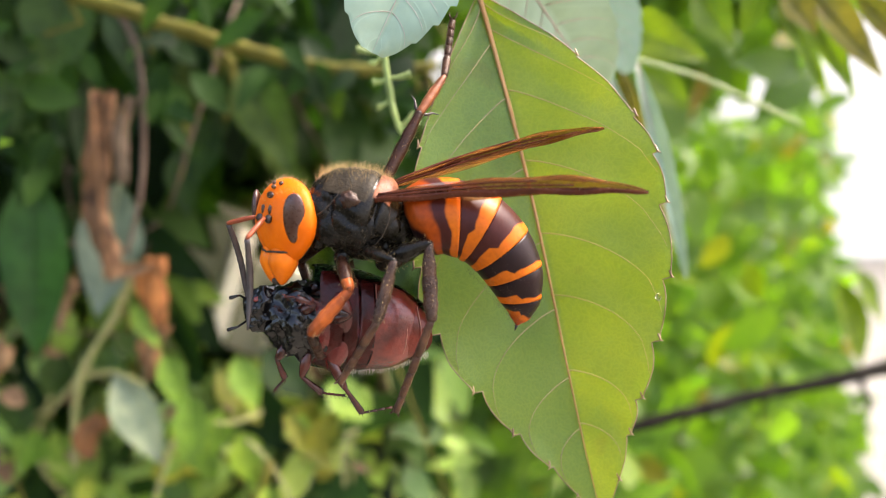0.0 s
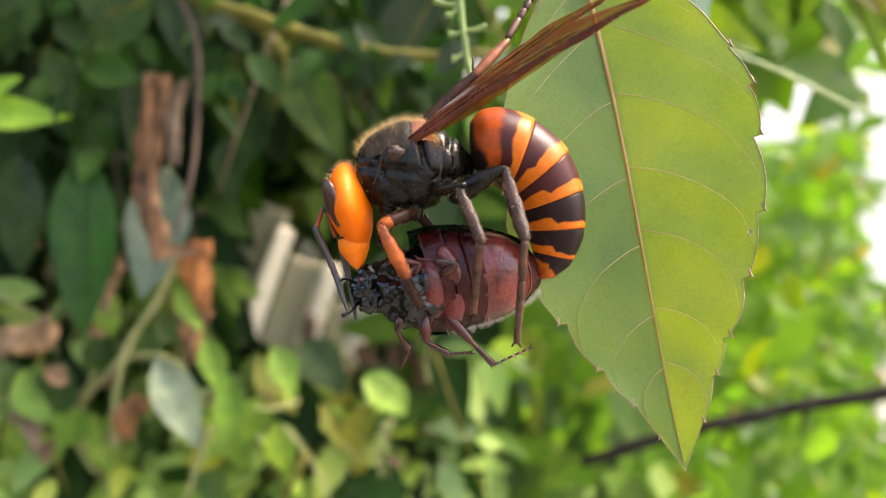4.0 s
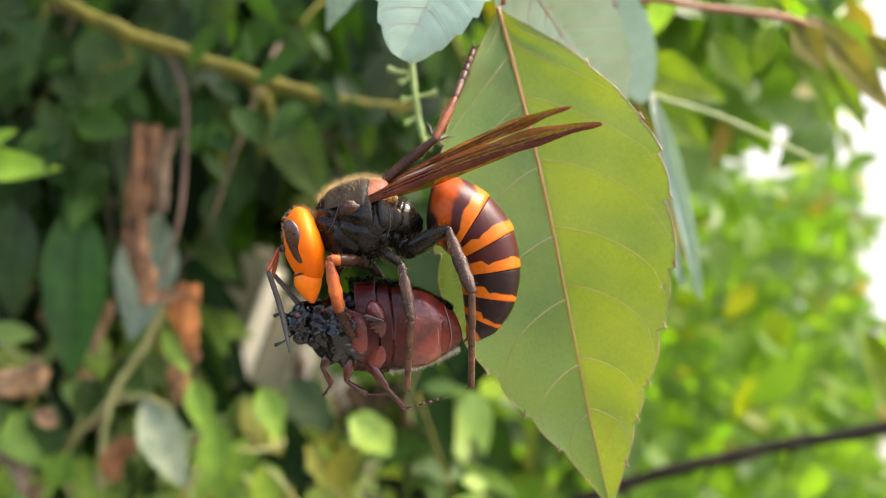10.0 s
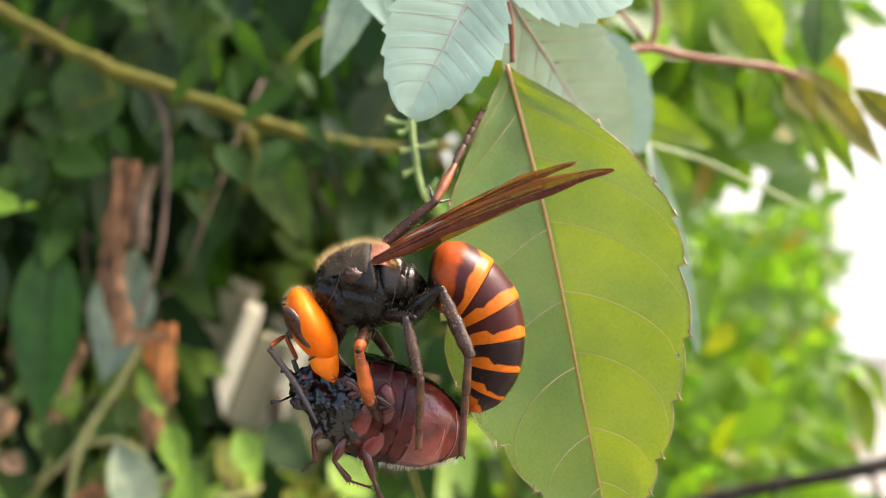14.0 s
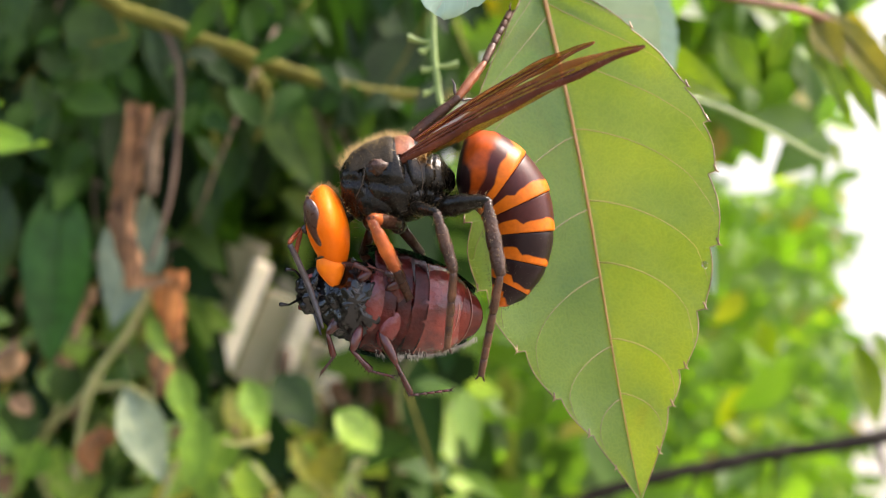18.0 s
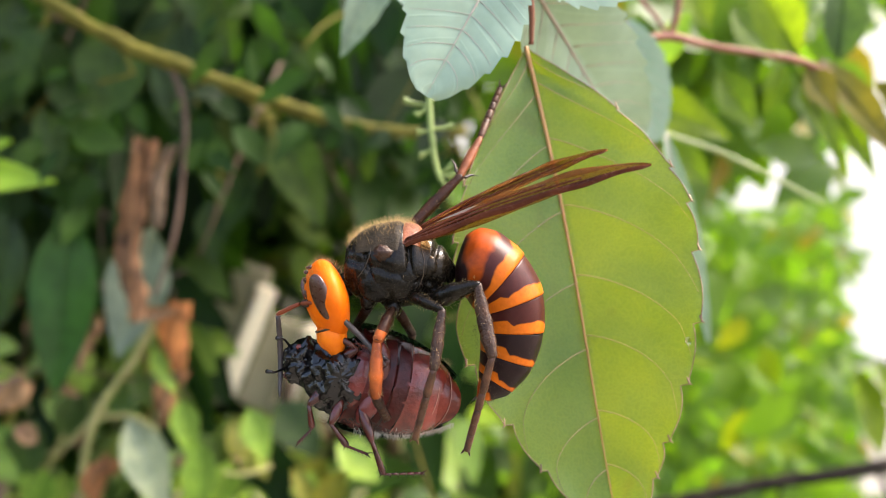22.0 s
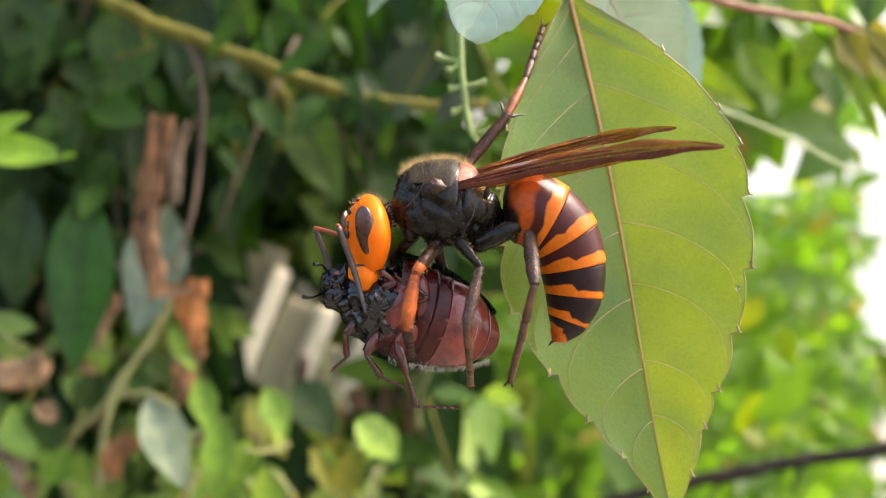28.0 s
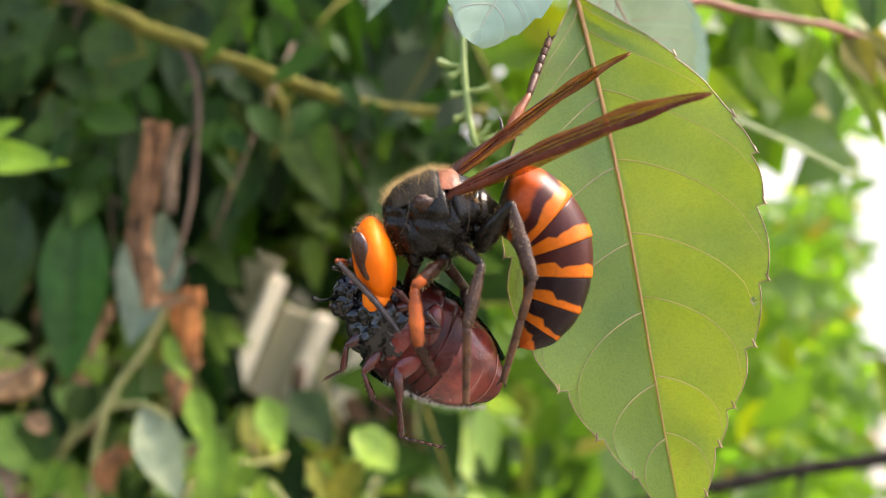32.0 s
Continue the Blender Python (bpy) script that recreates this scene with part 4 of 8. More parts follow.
leaf_thing("leaf", "green leaf in the hanging vine", (-0.1389, 0.2100, -0.0572), (-0.1458, 0.2100, -0.0802), 0.0069, MID, "vine leaves")
leaf_thing("leaf", "bright green leaf low in the vine", (-0.1076, 0.2000, -0.0376), (-0.0965, 0.2000, -0.0553), 0.0044, LOW_GREEN, "vine leaves")
leaf_thing("leaf", "bright green leaf low in the vine", (-0.0746, 0.2200, -0.0639), (-0.0639, 0.2200, -0.0853), 0.0071, LOW_GREEN, "vine leaves")
leaf_thing("leaf", "bright green leaf low in the vine", (-0.0965, 0.2000, -0.0576), (-0.0898, 0.2000, -0.0798), 0.0056, LOW_GREEN, "vine leaves")
leaf_thing("leaf", "green leaf in the hanging vine", (-0.0688, 0.2500, -0.0675), (-0.0479, 0.2500, -0.0909), 0.0117, MID, "vine leaves")
leaf_thing("leaf", "bright green leaf low in the vine", (-0.1676, 0.2000, -0.0709), (-0.1520, 0.2000, -0.0931), 0.0100, LOW_GREEN, "vine leaves")
leaf_thing("leaf", "bright green leaf low in the vine", (-0.1454, 0.2000, -0.0865), (-0.1520, 0.2000, -0.1020), 0.0078, LOW_GREEN, "vine leaves")
leaf_thing("leaf", "bright green leaf low in the vine", (-0.0768, 0.2100, -0.0825), (-0.0837, 0.2100, -0.1032), 0.0069, LOW_GREEN, "vine leaves")
leaf_thing("leaf", "dark green leaf in the hanging vine", (0.0060, 0.4000, -0.0447), (0.0192, 0.4000, -0.0672), 0.0084, DEEP, "vine leaves")
leaf_thing("leaf", "dark green leaf in the hanging vine", (0.0232, 0.4500, -0.0824), (0.0397, 0.4500, -0.1072), 0.0103, DEEP, "vine leaves")
leaf_thing("leaf", "dark green leaf in the hanging vine", (-0.0015, 0.4000, -0.0973), (0.0098, 0.4000, -0.1198), 0.0094, DEEP, "vine leaves")
leaf_thing("leaf", "green leaf in the hanging vine", (0.0480, 0.4500, -0.1320), (0.0666, 0.4500, -0.1527), 0.0093, MID, "vine leaves")
leaf_thing("leaf", "green leaf in the hanging vine", (-0.0251, 0.3000, -0.1163), (-0.0117, 0.3000, -0.1327), 0.0075, MID, "vine leaves")
crumpled("dead_leaf", "curled brown dead leaf low in the vine", (-0.0430, 0.3000, -0.0774), (-0.0401, 0.3000, -0.1043), 0.0054, DEAD, "dead leaves")
crumpled("dead_leaf", "curled brown dead leaf low in the vine", (-0.0281, 0.3000, -0.0744), (-0.0347, 0.3000, -0.0983), 0.0045, DEAD, "dead leaves")
crumpled("dead_leaf", "curled brown dead leaf low in the vine", (-0.0191, 0.3000, -0.0834), (-0.0146, 0.3000, -0.1073), 0.0051, DEAD, "dead leaves")
crumpled("dead_leaf", "curled brown dead leaf low in the vine", (-0.0520, 0.3000, -0.0834), (-0.0484, 0.3000, -0.1073), 0.0039, DEAD, "dead leaves")
leaf_thing("leaf", "bright green young leaf low in the vine", (-0.0995, 0.2300, -0.0900), (-0.0864, 0.2300, -0.1208), 0.0108, LOW_GREEN, "vine leaves")
leaf_thing("leaf", "bright green young leaf low in the vine", (-0.1739, 0.2300, -0.0783), (-0.1689, 0.2300, -0.1189), 0.0096, LOW_GREEN, "vine leaves")
leaf_thing("leaf", "yellow-green leaf hanging low", (-0.0564, 0.2300, -0.0908), (-0.0337, 0.2300, -0.1189), 0.0072, YELLOW, "vine leaves")
leaf_thing("leaf", "yellow-green leaf hanging low", (-0.0348, 0.2300, -0.0900), (-0.0481, 0.2300, -0.1194), 0.0072, YELLOW, "vine leaves")
leaf_thing("leaf", "bright green young leaf low in the vine", (-0.0376, 0.2300, -0.0781), (-0.0178, 0.2300, -0.0942), 0.0096, LOW_GREEN, "vine leaves")
leaf_thing("leaf", "yellow-green leaf hanging low", (-0.0835, 0.2300, -0.0702), (-0.0658, 0.2300, -0.0960), 0.0102, YELLOW, "vine leaves")
leaf_thing("leaf", "green leaf in the hanging vine", (-0.0395, 0.4200, -0.0351), (-0.0373, 0.4200, -0.0929), 0.0212, MID, "vine leaves")
leaf_thing("leaf", "bright green young leaf low in the vine", (-0.1542, 0.2300, -0.0968), (-0.1484, 0.2300, -0.1254), 0.0072, LOW_GREEN, "vine leaves")
leaf_thing("leaf", "bright green young leaf low in the vine", (-0.0752, 0.2300, -0.0987), (-0.0696, 0.2300, -0.1226), 0.0084, LOW_GREEN, "vine leaves")
leaf_thing("leaf", "green leaf in the hanging vine", (-0.1859, 0.2300, -0.0764), (-0.1873, 0.2300, -0.1028), 0.0060, MID, "vine leaves")

def clearing(u, w, y):
    """The gap in the vine through which the fence shows."""
    return y < 0.42 and abs(u + 0.185) < 0.15 and -0.24 < w < 0.16 - 3 * (u + 0.18) ** 2


def vine_mass(r):
    y = r.uniform(0.24, 0.56)
    u, w = r.uniform(-0.72, 0.10), r.uniform(-0.42, 0.46)
    if clearing(u, w, y) or (u > 0.0 and r.random() < 0.93) or (w < -0.12 and r.random() < 0.5):
        return None
    return (u * (y + 0.09), y, w * (y + 0.09))


def low_mass(r):
    y = r.uniform(0.23, 0.5)
    u, w = r.uniform(-0.66, 0.06), r.uniform(-0.44, -0.14)
    return None if clearing(u, w, y) or (u > -0.1 and r.random() < 0.35) else (u * (y + 0.09), y, w * (y + 0.09))


# the dark leaf colour carries the shade inside the vine
scatter("vine_foliage", "dense vine leaves coloured dark green for the shade they hang in", "foliage", VINE_SHADED, 1900, 3, vine_mass, (0.025, 0.07))

# canopy mostly out of view, added to block sky light; thinned towards the fence
def over_mass(r):
    x, y = r.uniform(-0.7, 0.06), r.uniform(-0.02, 0.6)
    return None if y < 0.05 or (x > -0.30 and y < 0.52 and r.random() < 0.85) else (x, y, r.uniform(0.21, 0.40))


scatter("overhead_foliage", "leaves added overhead, mostly out of view, to shade the vine", "foliage", VINE_SHADED, 2100, 8,
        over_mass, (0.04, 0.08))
scatter("low_foliage", "lighter green leaves low in the vine", "foliage", LOW_LEAF, 1000, 12, low_mass, (0.012, 0.034), 0.6, 0.6)


def far_bush(r):
    y = r.uniform(0.8, 2.2)
    k = (y + 0.09)
    x, z = r.uniform(-0.5, 1.5), r.uniform(-1.15, 0.4)
    u, w = x / k, z / k
    # the outline of the tree leans away from the open sky
    edge = 0.564 - 0.14 * w + 0.010 * math.sin(30 * w) + 0.008 * math.sin(71 * w)
    if u > edge or w > 0.112 + 0.010 * math.sin(25 * u) - 0.3 * max(0, u - 0.50) - 0.012 * math.exp(-((u - 0.44) / 0.05) ** 2):
        return None
    return (u * k, y, w * k)


scatter("far_foliage", "bright sunlit foliage of a tree further off", "foliage", TREE_LEAF, 36000, 4, far_bush, (0.018, 0.055), 0.4, steps=4)


def creeper_mass(r):
    y = r.uniform(0.26, 0.6)
    k = y + 0.09
    u, w = r.uniform(0.05, 0.56), r.uniform(0.10, 0.42)
    if w < (0.15 if u > 0.48 else 0.13 + 0.3 * max(0, u - 0.28)):
        return None
    if r.random() < 0.2 + 0.5 * max(0, u - 0.3):
        return None
    # the gaps where the sky shows through
    if u > 0.535 or ((u - 0.455) / 0.056) ** 2 + ((w - 0.182) / 0.042) ** 2 < 1 or ((u - 0.42) / 0.025) ** 2 + ((w - 0.265) / 0.028) ** 2 < 1 or ((u - 0.31) / 0.02) ** 2 + ((w - 0.22) / 0.03) ** 2 < 1:
        return None
    return (u * k, y, w * k)


scatter("creeper_foliage", "bright green creeper leaves against the sky", "foliage", TREE_LEAF, 900, 6, creeper_mass, (0.02, 0.05), 0.5)


def hanging_creeper(r):
    y = r.uniform(0.3, 0.8)
    u, w = r.uniform(0.22, 0.6), r.uniform(-0.42, 0.14)
    if u > 0.48 - 0.3 * w or w > 0.07 or r.random() < 0.3:
        return None
    return (u * (y + 0.09), y, w * (y + 0.09))


scatter("hanging_creeper", "green creeper leaves hanging before the tree, some reddish", "foliage", TREE_LEAF, 170, 17, hanging_creeper, (0.02, 0.045), 0.6)


def shade_mass(r):
    y = r.uniform(0.42, 0.75)
    u, w = r.uniform(-0.12, 0.26), r.uniform(-0.42, -0.05)
    return None if w > -0.15 - 0.4 * max(0, u - 0.12) else (u * (y + 0.09), y, w * (y + 0.09))


# these leaves take the half-shade copy of the vine colour
scatter("shaded_foliage", "leaves below, coloured mid green for half shade", "foliage", VINE_HALF_SHADE, 330, 15, shade_mass, (0.03, 0.07))


def inner_mass(r):
    y = r.uniform(0.25, 0.5)
    u, w = r.uniform(-0.42, 0.02), r.uniform(-0.22, 0.11)
    return None if clearing(u, w, y) else (u * (y + 0.09), y, w * (y + 0.09))


# the lighter copy brightens this band of the vine
scatter("inner_foliage", "vine leaves coloured lighter green for half shade", "foliage", VINE_HALF_SHADE, 420, 19, inner_mass, (0.02, 0.05), 0.8)


def twig_mass(name, label, material, count, seed, lean, low=-0.35, high=0.4, longest=0.12):
    rnd = random.Random(seed)
    bm = bmesh.new()
    for _ in range(count):
        y = rnd.uniform(0.2, 0.5)
        u, w = rnd.uniform(-0.66, 0.05), rnd.uniform(low, high)
        if clearing(u, w, y):
            continue
        p = Vector((u * (y + 0.09), y, w * (y + 0.09)))
        d = Vector((rnd.gauss(0, 0.5), rnd.gauss(0, 0.3), -lean + rnd.gauss(0, 0.5))).normalized()
        L = rnd.uniform(0.25, 1.0) * longest
        side = Vector((rnd.uniform(-1, 1), rnd.uniform(-1, 1), rnd.uniform(-1, 1))) * 0.12 * L
        r0 = rnd.uniform(0.0004, 0.0012)
        add_tube(bm, [p + d * L * i / 6 + side * math.sin(i / 6 * 3.1) for i in range(7)], [r0 * (1.1 - 0.1 * i) for i in range(7)], 5)
    tagged(part(name, bm, material), label, "twigs", kind="stuff")


def fine_mass(r):
    y = r.uniform(0.15, 0.24)
    u, w = r.uniform(-0.7, 0.02), r.uniform(0.04, 0.40)
    if clearing(u, w, y) or noise.noise(Vector((u * 9, w * 9, 2))) < -0.05:
        return None
    return (u * (y + 0.09), y, w * (y + 0.09))


scatter("fine_foliage", "small vine leaflets in the same shade-dark green", "foliage", VINE_SHADED, 240, 41, fine_mass, (0.008, 0.024), 0.6)
twig_mass("vine_twigs", "thin olive stems tangled in the vine", STEM_GREEN, 150, 21, 0.8)
twig_mass("dead_twigs", "thin dry brown twigs in the vine", STEM_BROWN, 110, 22, 0.5)


twig_mass("low_stems", "pale olive stems low in the vine", STEM_PALE, 170, 23, 0.3, -0.36, -0.06, 0.05)


def dry_bits():
    rnd = random.Random(31)
    bm = bmesh.new()
    for i in range(130):
        y = rnd.uniform(0.19, 0.45)
        u, w = rnd.uniform(-0.62, 0.02), rnd.uniform(-0.36, -0.06)
        if clearing(u, w, y):
            continue
        L = rnd.uniform(0.005, 0.015)
        m = hang(u * (y + 0.09), y, w * (y + 0.09), (rnd.gauss(0, 1), rnd.gauss(0, 0.5), rnd.gauss(-0.5, 1)), (rnd.gauss(0, 0.5), -1, rnd.gauss(0, 0.5)))
        k = rnd.uniform(0.2, 0.4) * L
        shape = (L, (k, k), 0.45, rnd.uniform(0.4, 1.2), rnd.uniform(0, 0.5), 0.05, 0, 0.0, random.Random(i).uniform(0, 6), 0.0)
        leaf_bm(shape, 6, 2, bm, m)
    tagged(part("dry_bits", bm, DEAD_PINK), "small dry curled leaf bits caught in the vine", "dead leaves", kind="stuff")


dry_bits()


# ---- the near leaf ----
# half-widths of the blade in millimetres along its length, and where its teeth end, for the broad outline of either side
LEAF_SIDES = {
    1: ([(0.0, 0.05), (0.016, 0.8), (0.052, 3.4), (0.109, 7.0), (0.162, 9.4), (0.22, 12.0), (0.288, 14.3), (0.357, 15.5), (0.444, 15.5), (0.57, 14.1), (0.675, 11.5), (0.772, 8.1), (0.835, 5.9), (0.913, 3.2), (0.965, 1.3), (1.0, 0.05)],
        (0.10, 0.162, 0.288, 0.357, 0.444, 0.57, 0.675, 0.772, 0.835, 0.913, 1.0),
        ((0.012, 0.162), (0.07, 0.288), (0.182, 0.444), (0.312, 0.57), (0.446, 0.675), (0.560, 0.772), (0.70, 0.85), (0.80, 0.913))),
    -1: ([(0.0, 0.05), (0.011, 0.6), (0.059, 3.3), (0.114, 6.2), (0.174, 9.2), (0.25, 12.6), (0.34, 15.2), (0.42, 16.3), (0.50, 16.7), (0.565, 16.2), (0.626, 14.6), (0.687, 12.4), (0.783, 8.6), (0.859, 5.0), (0.924, 2.5), (0.97, 1.0), (1.0, 0.05)],
         (0.12, 0.25, 0.35, 0.45, 0.57, 0.687, 0.783, 0.859, 0.93, 1.0),
         ((0.02, 0.18), (0.095, 0.29), (0.196, 0.42), (0.325, 0.565), (0.462, 0.687), (0.586, 0.783), (0.714, 0.859), (0.81, 0.93))),
}


def straight(table, x):
    for (x0, a), (x1, b) in zip(table, table[1:]):
        if x <= x1:
            return a + (b - a) * max(0.0, x - x0) / (x1 - x0)
    return table[-1][1]


def leaf_edge(s, u):
    """Half-width with its teeth: the margin bulges between them, and each ends in a small point and a notch."""
    table, teeth, _ = LEAF_SIDES[s]
    start = 0.0
    for end in teeth:
        if u <= end:
            k = (u - start) / (end - start)
            notch = min(1.2, max(0.15, 3.0 * end - 0.5)) * min(1.0, straight(table, end) / 7.0) if start > 0.05 else 0.0
            return max(0.03, straight(table, u) - 0.72 * notch * (1 - k) ** 3 + 0.30 * notch * math.sin(math.pi * k) + 0.22 * notch * max(0.0, k - 0.9) / 0.1) * MM
        start = end
    return 0.03 * MM


def vein_course(vein, w):
    """Where along the blade a side vein stands, w of the way to the margin."""
    u0, u1 = vein
    return u0 + (u1 - u0) * (math.asin(min(1.0, w)) / (math.pi / 2)) ** 1.35


def quilting(s, u, w):
    """How far the tissue swells between the two side veins that bound it."""
    veins = LEAF_SIDES[s][2]
    last = None
    for v in veins:
        at = vein_course(v, w)
        if u < at:
            if last is None:
                return 0.0
            return math.sin(math.pi * (u - last) / (at - last)) ** 0.8
        last = at
    return 0.0


def near_leaf():
    base, tip = Vector((0.0107, 0.0145, 0.0323)), Vector((0.0274, 0.0092, -0.0379))
    L = (tip - base).length
    fold, droop = 0.34, 0.02

    def on(s, u, w, lift=0.0):
        full = straight(LEAF_SIDES[s][0], u) * MM
        y = w * full + (leaf_edge(s, u) - full) * max(0.0, (w - 0.84) / 0.16)
        swell = 0.00030 * quilting(s, u, w) * math.sin(math.pi * min(1.0, w * 1.05)) ** 0.6 if 0.02 < w < 1 else 0.0
        ripple = 0.00035 * math.sin(u * 34 + 2 * s) * w ** 3
        return Vector((L * u, s * y + 0.0005 * math.sin(u * 5.2), fold * y - droop * L * u * u - swell + ripple + lift))

    bm = bmesh.new()
    lay = blade_layer(bm)
    nu, nv = 230, 14
    stops = sorted({i / nu for i in range(nu + 1)} | {t + d for side in LEAF_SIDES.values() for t in side[1][:-1] for d in (0.0, 0.0015)})
    grid = []
    for u in stops:
        row = []
        for s, order in ((-1, range(nv, 0, -1)), (1, range(0, nv + 1))):
            for j in order:
                v = bm.verts.new(on(s, u, j / nv))
                v[lay] = (u, s * j / nv, 0)
                row.append(v)
        grid.append(row)
    faces = []
    for a, b in zip(grid, grid[1:]):
        for j in range(2 * nv):
            faces.append(bm.faces.new((a[j], b[j], b[j + 1], a[j + 1])))
    bmesh.ops.solidify(bm, geom=faces, thickness=0.0002)
    blade = part("large_leaf", bm, MAIN_LEAF)
    blade.matrix_world = hang(*base, tip - base, (-0.05, -1, 0.05))
    tagged(blade, "large toothed leaf seen from below, yellow-green with brown midrib", "leaf", "leaflets of the near leaf")
    part("midrib", tube([on(1, i / 30 * 0.985, 0, 0.00022) for i in range(31)], [0.00030 * (1.12 - i / 30) for i in range(31)], 8), VEIN, blade, "brown midrib")
    for s in (1, -1):
        for vein in LEAF_SIDES[s][2]:
            pts = [on(s, vein_course(vein, w), w, 0.00012) for w in [0.97 * (i / 22) ** 0.8 for i in range(23)]]
            part("side_vein", tube(pts, [0.00008 * (1.15 - 0.75 * i / 22) for i in range(23)], 6), SIDE_VEIN, blade, "fine pale reddish side vein")
        rim = [on(s, u, 1.0) for u in stops]
        part("leaf_margin", tube(rim, [0.00007] * len(rim), 5), RIM, blade, "thin brown toothed margin")
        for end in LEAF_SIDES[s][1][1:-1]:
            p = on(s, end, 1.0)
            part("leaf_tooth", tube([p + Vector((-0.0009, -s * 0.00015, 0)), p, p + Vector((0.00022, s * 0.00030, 0.0001))], [0.00010, 0.00014, 0.00003], 6), RIM, blade, "small brown hooked tooth")
    part("water_drop", ball(on(1, 0.60, 0.93, 0.0003), (0.0005, 0.0004, 0.0003), 12, 8), DROP, blade, "tiny clear water drop")


def drop_material():
    m, nt, b = mat("water")
    b.inputs["Transmission Weight"].default_value = 1.0
    b.inputs["Roughness"].default_value = 0.02
    b.inputs["IOR"].default_value = 1.33
    return m


DROP = drop_material()
near_leaf()


# ---- the hornet ----
def build_hornet():
    rnd = random.Random(5)
    root = thing("hornet", "giant hornet with orange head and banded abdomen, hanging from a leaf", "hornet")
    P = {"hornet": root}
    # thorax: a lofted shell
    def hump(i, n, a):
        return 0.985 + 0.065 * math.sin(math.pi * i / n) ** 0.35 * max(0.0, math.sin(a) - 0.25) ** 0.5

    table = [(-6.4, 2.3, -2.2, 2.4), (-5.8, 3.2, -3.1, 3.3), (-4.6, 4.2, -3.9, 4.1), (-2.6, 5.0, -4.5, 4.7), (-0.4, 5.5, -4.7, 5.0), (1.6, 5.2, -4.4, 4.7), (3.4, 4.3, -3.7, 3.9), (5.0, 2.9, -2.8, 2.9), (6.2, 1.2, -1.5, 1.5), (6.7, 0.4, -0.8, 0.7)]
    bm = bmesh.new()
    rings = []
    for i in range(66):
        x = -6.4 + 13.1 * i / 65
        top, low, wide = lerp_table(table, x)
        ring = []
        for k in range(56):
            a = 2 * math.pi * k / 56
            s = math.sin(a)
            y = math.cos(a) * wide
            z = (top if s > 0 else -low) * s
            # the grooves between the plates of the thorax
            g = 0.28 * math.exp(-((x + 3.4 + 0.25 * z) / 0.3) ** 2) + 0.35 * math.exp(-((x - 1.3 + 0.1 * z) / 0.28) ** 2) * (s > -0.2) + 0.3 * math.exp(-((x - 3.7 - 0.2 * z) / 0.3) ** 2) + 0.3 * math.exp(-((z + 0.6 + 0.25 * x) / 0.35) ** 2) * (abs(math.cos(a)) > 0.5)
            k_ = 1 - 0.42 * g
            ring.append(bm.verts.new((x, y * k_, z * k_)))
        rings.append(ring)
    for a, b in zip(rings, rings[1:]):
        for k in range(56):
            bm.faces.new((a[k], a[(k + 1) % 56], b[(k + 1) % 56], b[k]))
    bm.faces.new(rings[0][::-1])
    bm.faces.new(rings[-1])
    thorax = part("thorax", bm, THORAX, root, "black thorax with a dusting of golden hair", MM)
    bm = bmesh.new()
    rings = []
    for i in range(17):
        x = -5.3 + 5.5 * i / 16
        top, low, wide = lerp_table(table, x)
        rings.append([bm.verts.new((x, math.cos(a) * wide * hump(i, 16, a), top * math.sin(a) * hump(i, 16, a))) for a in [radians(22 + 136 * q / 20) for q in range(21)]])
    for a, b in zip(rings, rings[1:]):
        for q in range(20):
            bm.faces.new((a[q], b[q], b[q + 1], a[q + 1]))
    part("scutum", bm, SCUTUM, root, "dark brown downy back plate", MM)
    thorax.modifiers.new("smooth", "SUBSURF").levels = 1
    thorax.modifiers["smooth"].render_levels = 1
    # the plates swell from their seams
    for x0, x1, half in ((0.2, 2.5, 58),):
        bm = bmesh.new()
        rings = []
        for i in range(9):
            x = x0 + (x1 - x0) * i / 8
            top, low, wide = lerp_table(table, x)
            rings.append([bm.verts.new((x, math.cos(a) * wide * hump(i, 8, a), top * math.sin(a) * hump(i, 8, a))) for a in [radians(90 - half + 2 * half * q / 20) for q in range(21)]])
        for a, b in zip(rings, rings[1:]):
            for q in range(20):
                bm.faces.new((a[q], b[q], b[q + 1], a[q + 1]))
        part("scutellum", bm, SCUTELLUM, root, "rust-coloured scutellum", MM)
    for sy in (-1, 1):
        part("tegula", ball((-1.7, sy * 4.4, 1.6), (1.2, 0.7, 0.9), 20, 14, lambda d: Vector((1, 1, 1)) * (1 + 0.4 * noise.noise(Vector(d) * 2.6))), SHIN, root, "glossy brown wing-base scale", MM)
        part("side_plate", ball((3.2, sy * 3.0, 0.4), (1.3, 0.9, 1.5), 18, 12), THORAX, root, "", MM)
        part("side_plate", ball((-0.4, sy * 3.9, 0.9), (1.2, 0.7, 0.9), 16, 10), THORAX, root, "", MM)
        part("side_plate", ball((0.8, sy * 3.55, -0.6), (1.7, 1.0, 1.9), 18, 12), THORAX, root, "", MM)
        part("side_plate", ball((-2.4, sy * 3.3, -1.8), (2.2, 1.05, 2.2), 18, 12), THORAX, root, "", MM)
    for sy in (-1, 1):
        for (x, z, r, l) in ((-3.4, -4.0, 0.95, 1.7), (-0.4, -4.6, 1.0, 1.9), (4.4, -3.0, 1.1, 2.2)):
            part("coxa", ball((x, sy * 1.9, z), (r, r, l * 0.62), 12, 8), THORAX, root, "", MM)
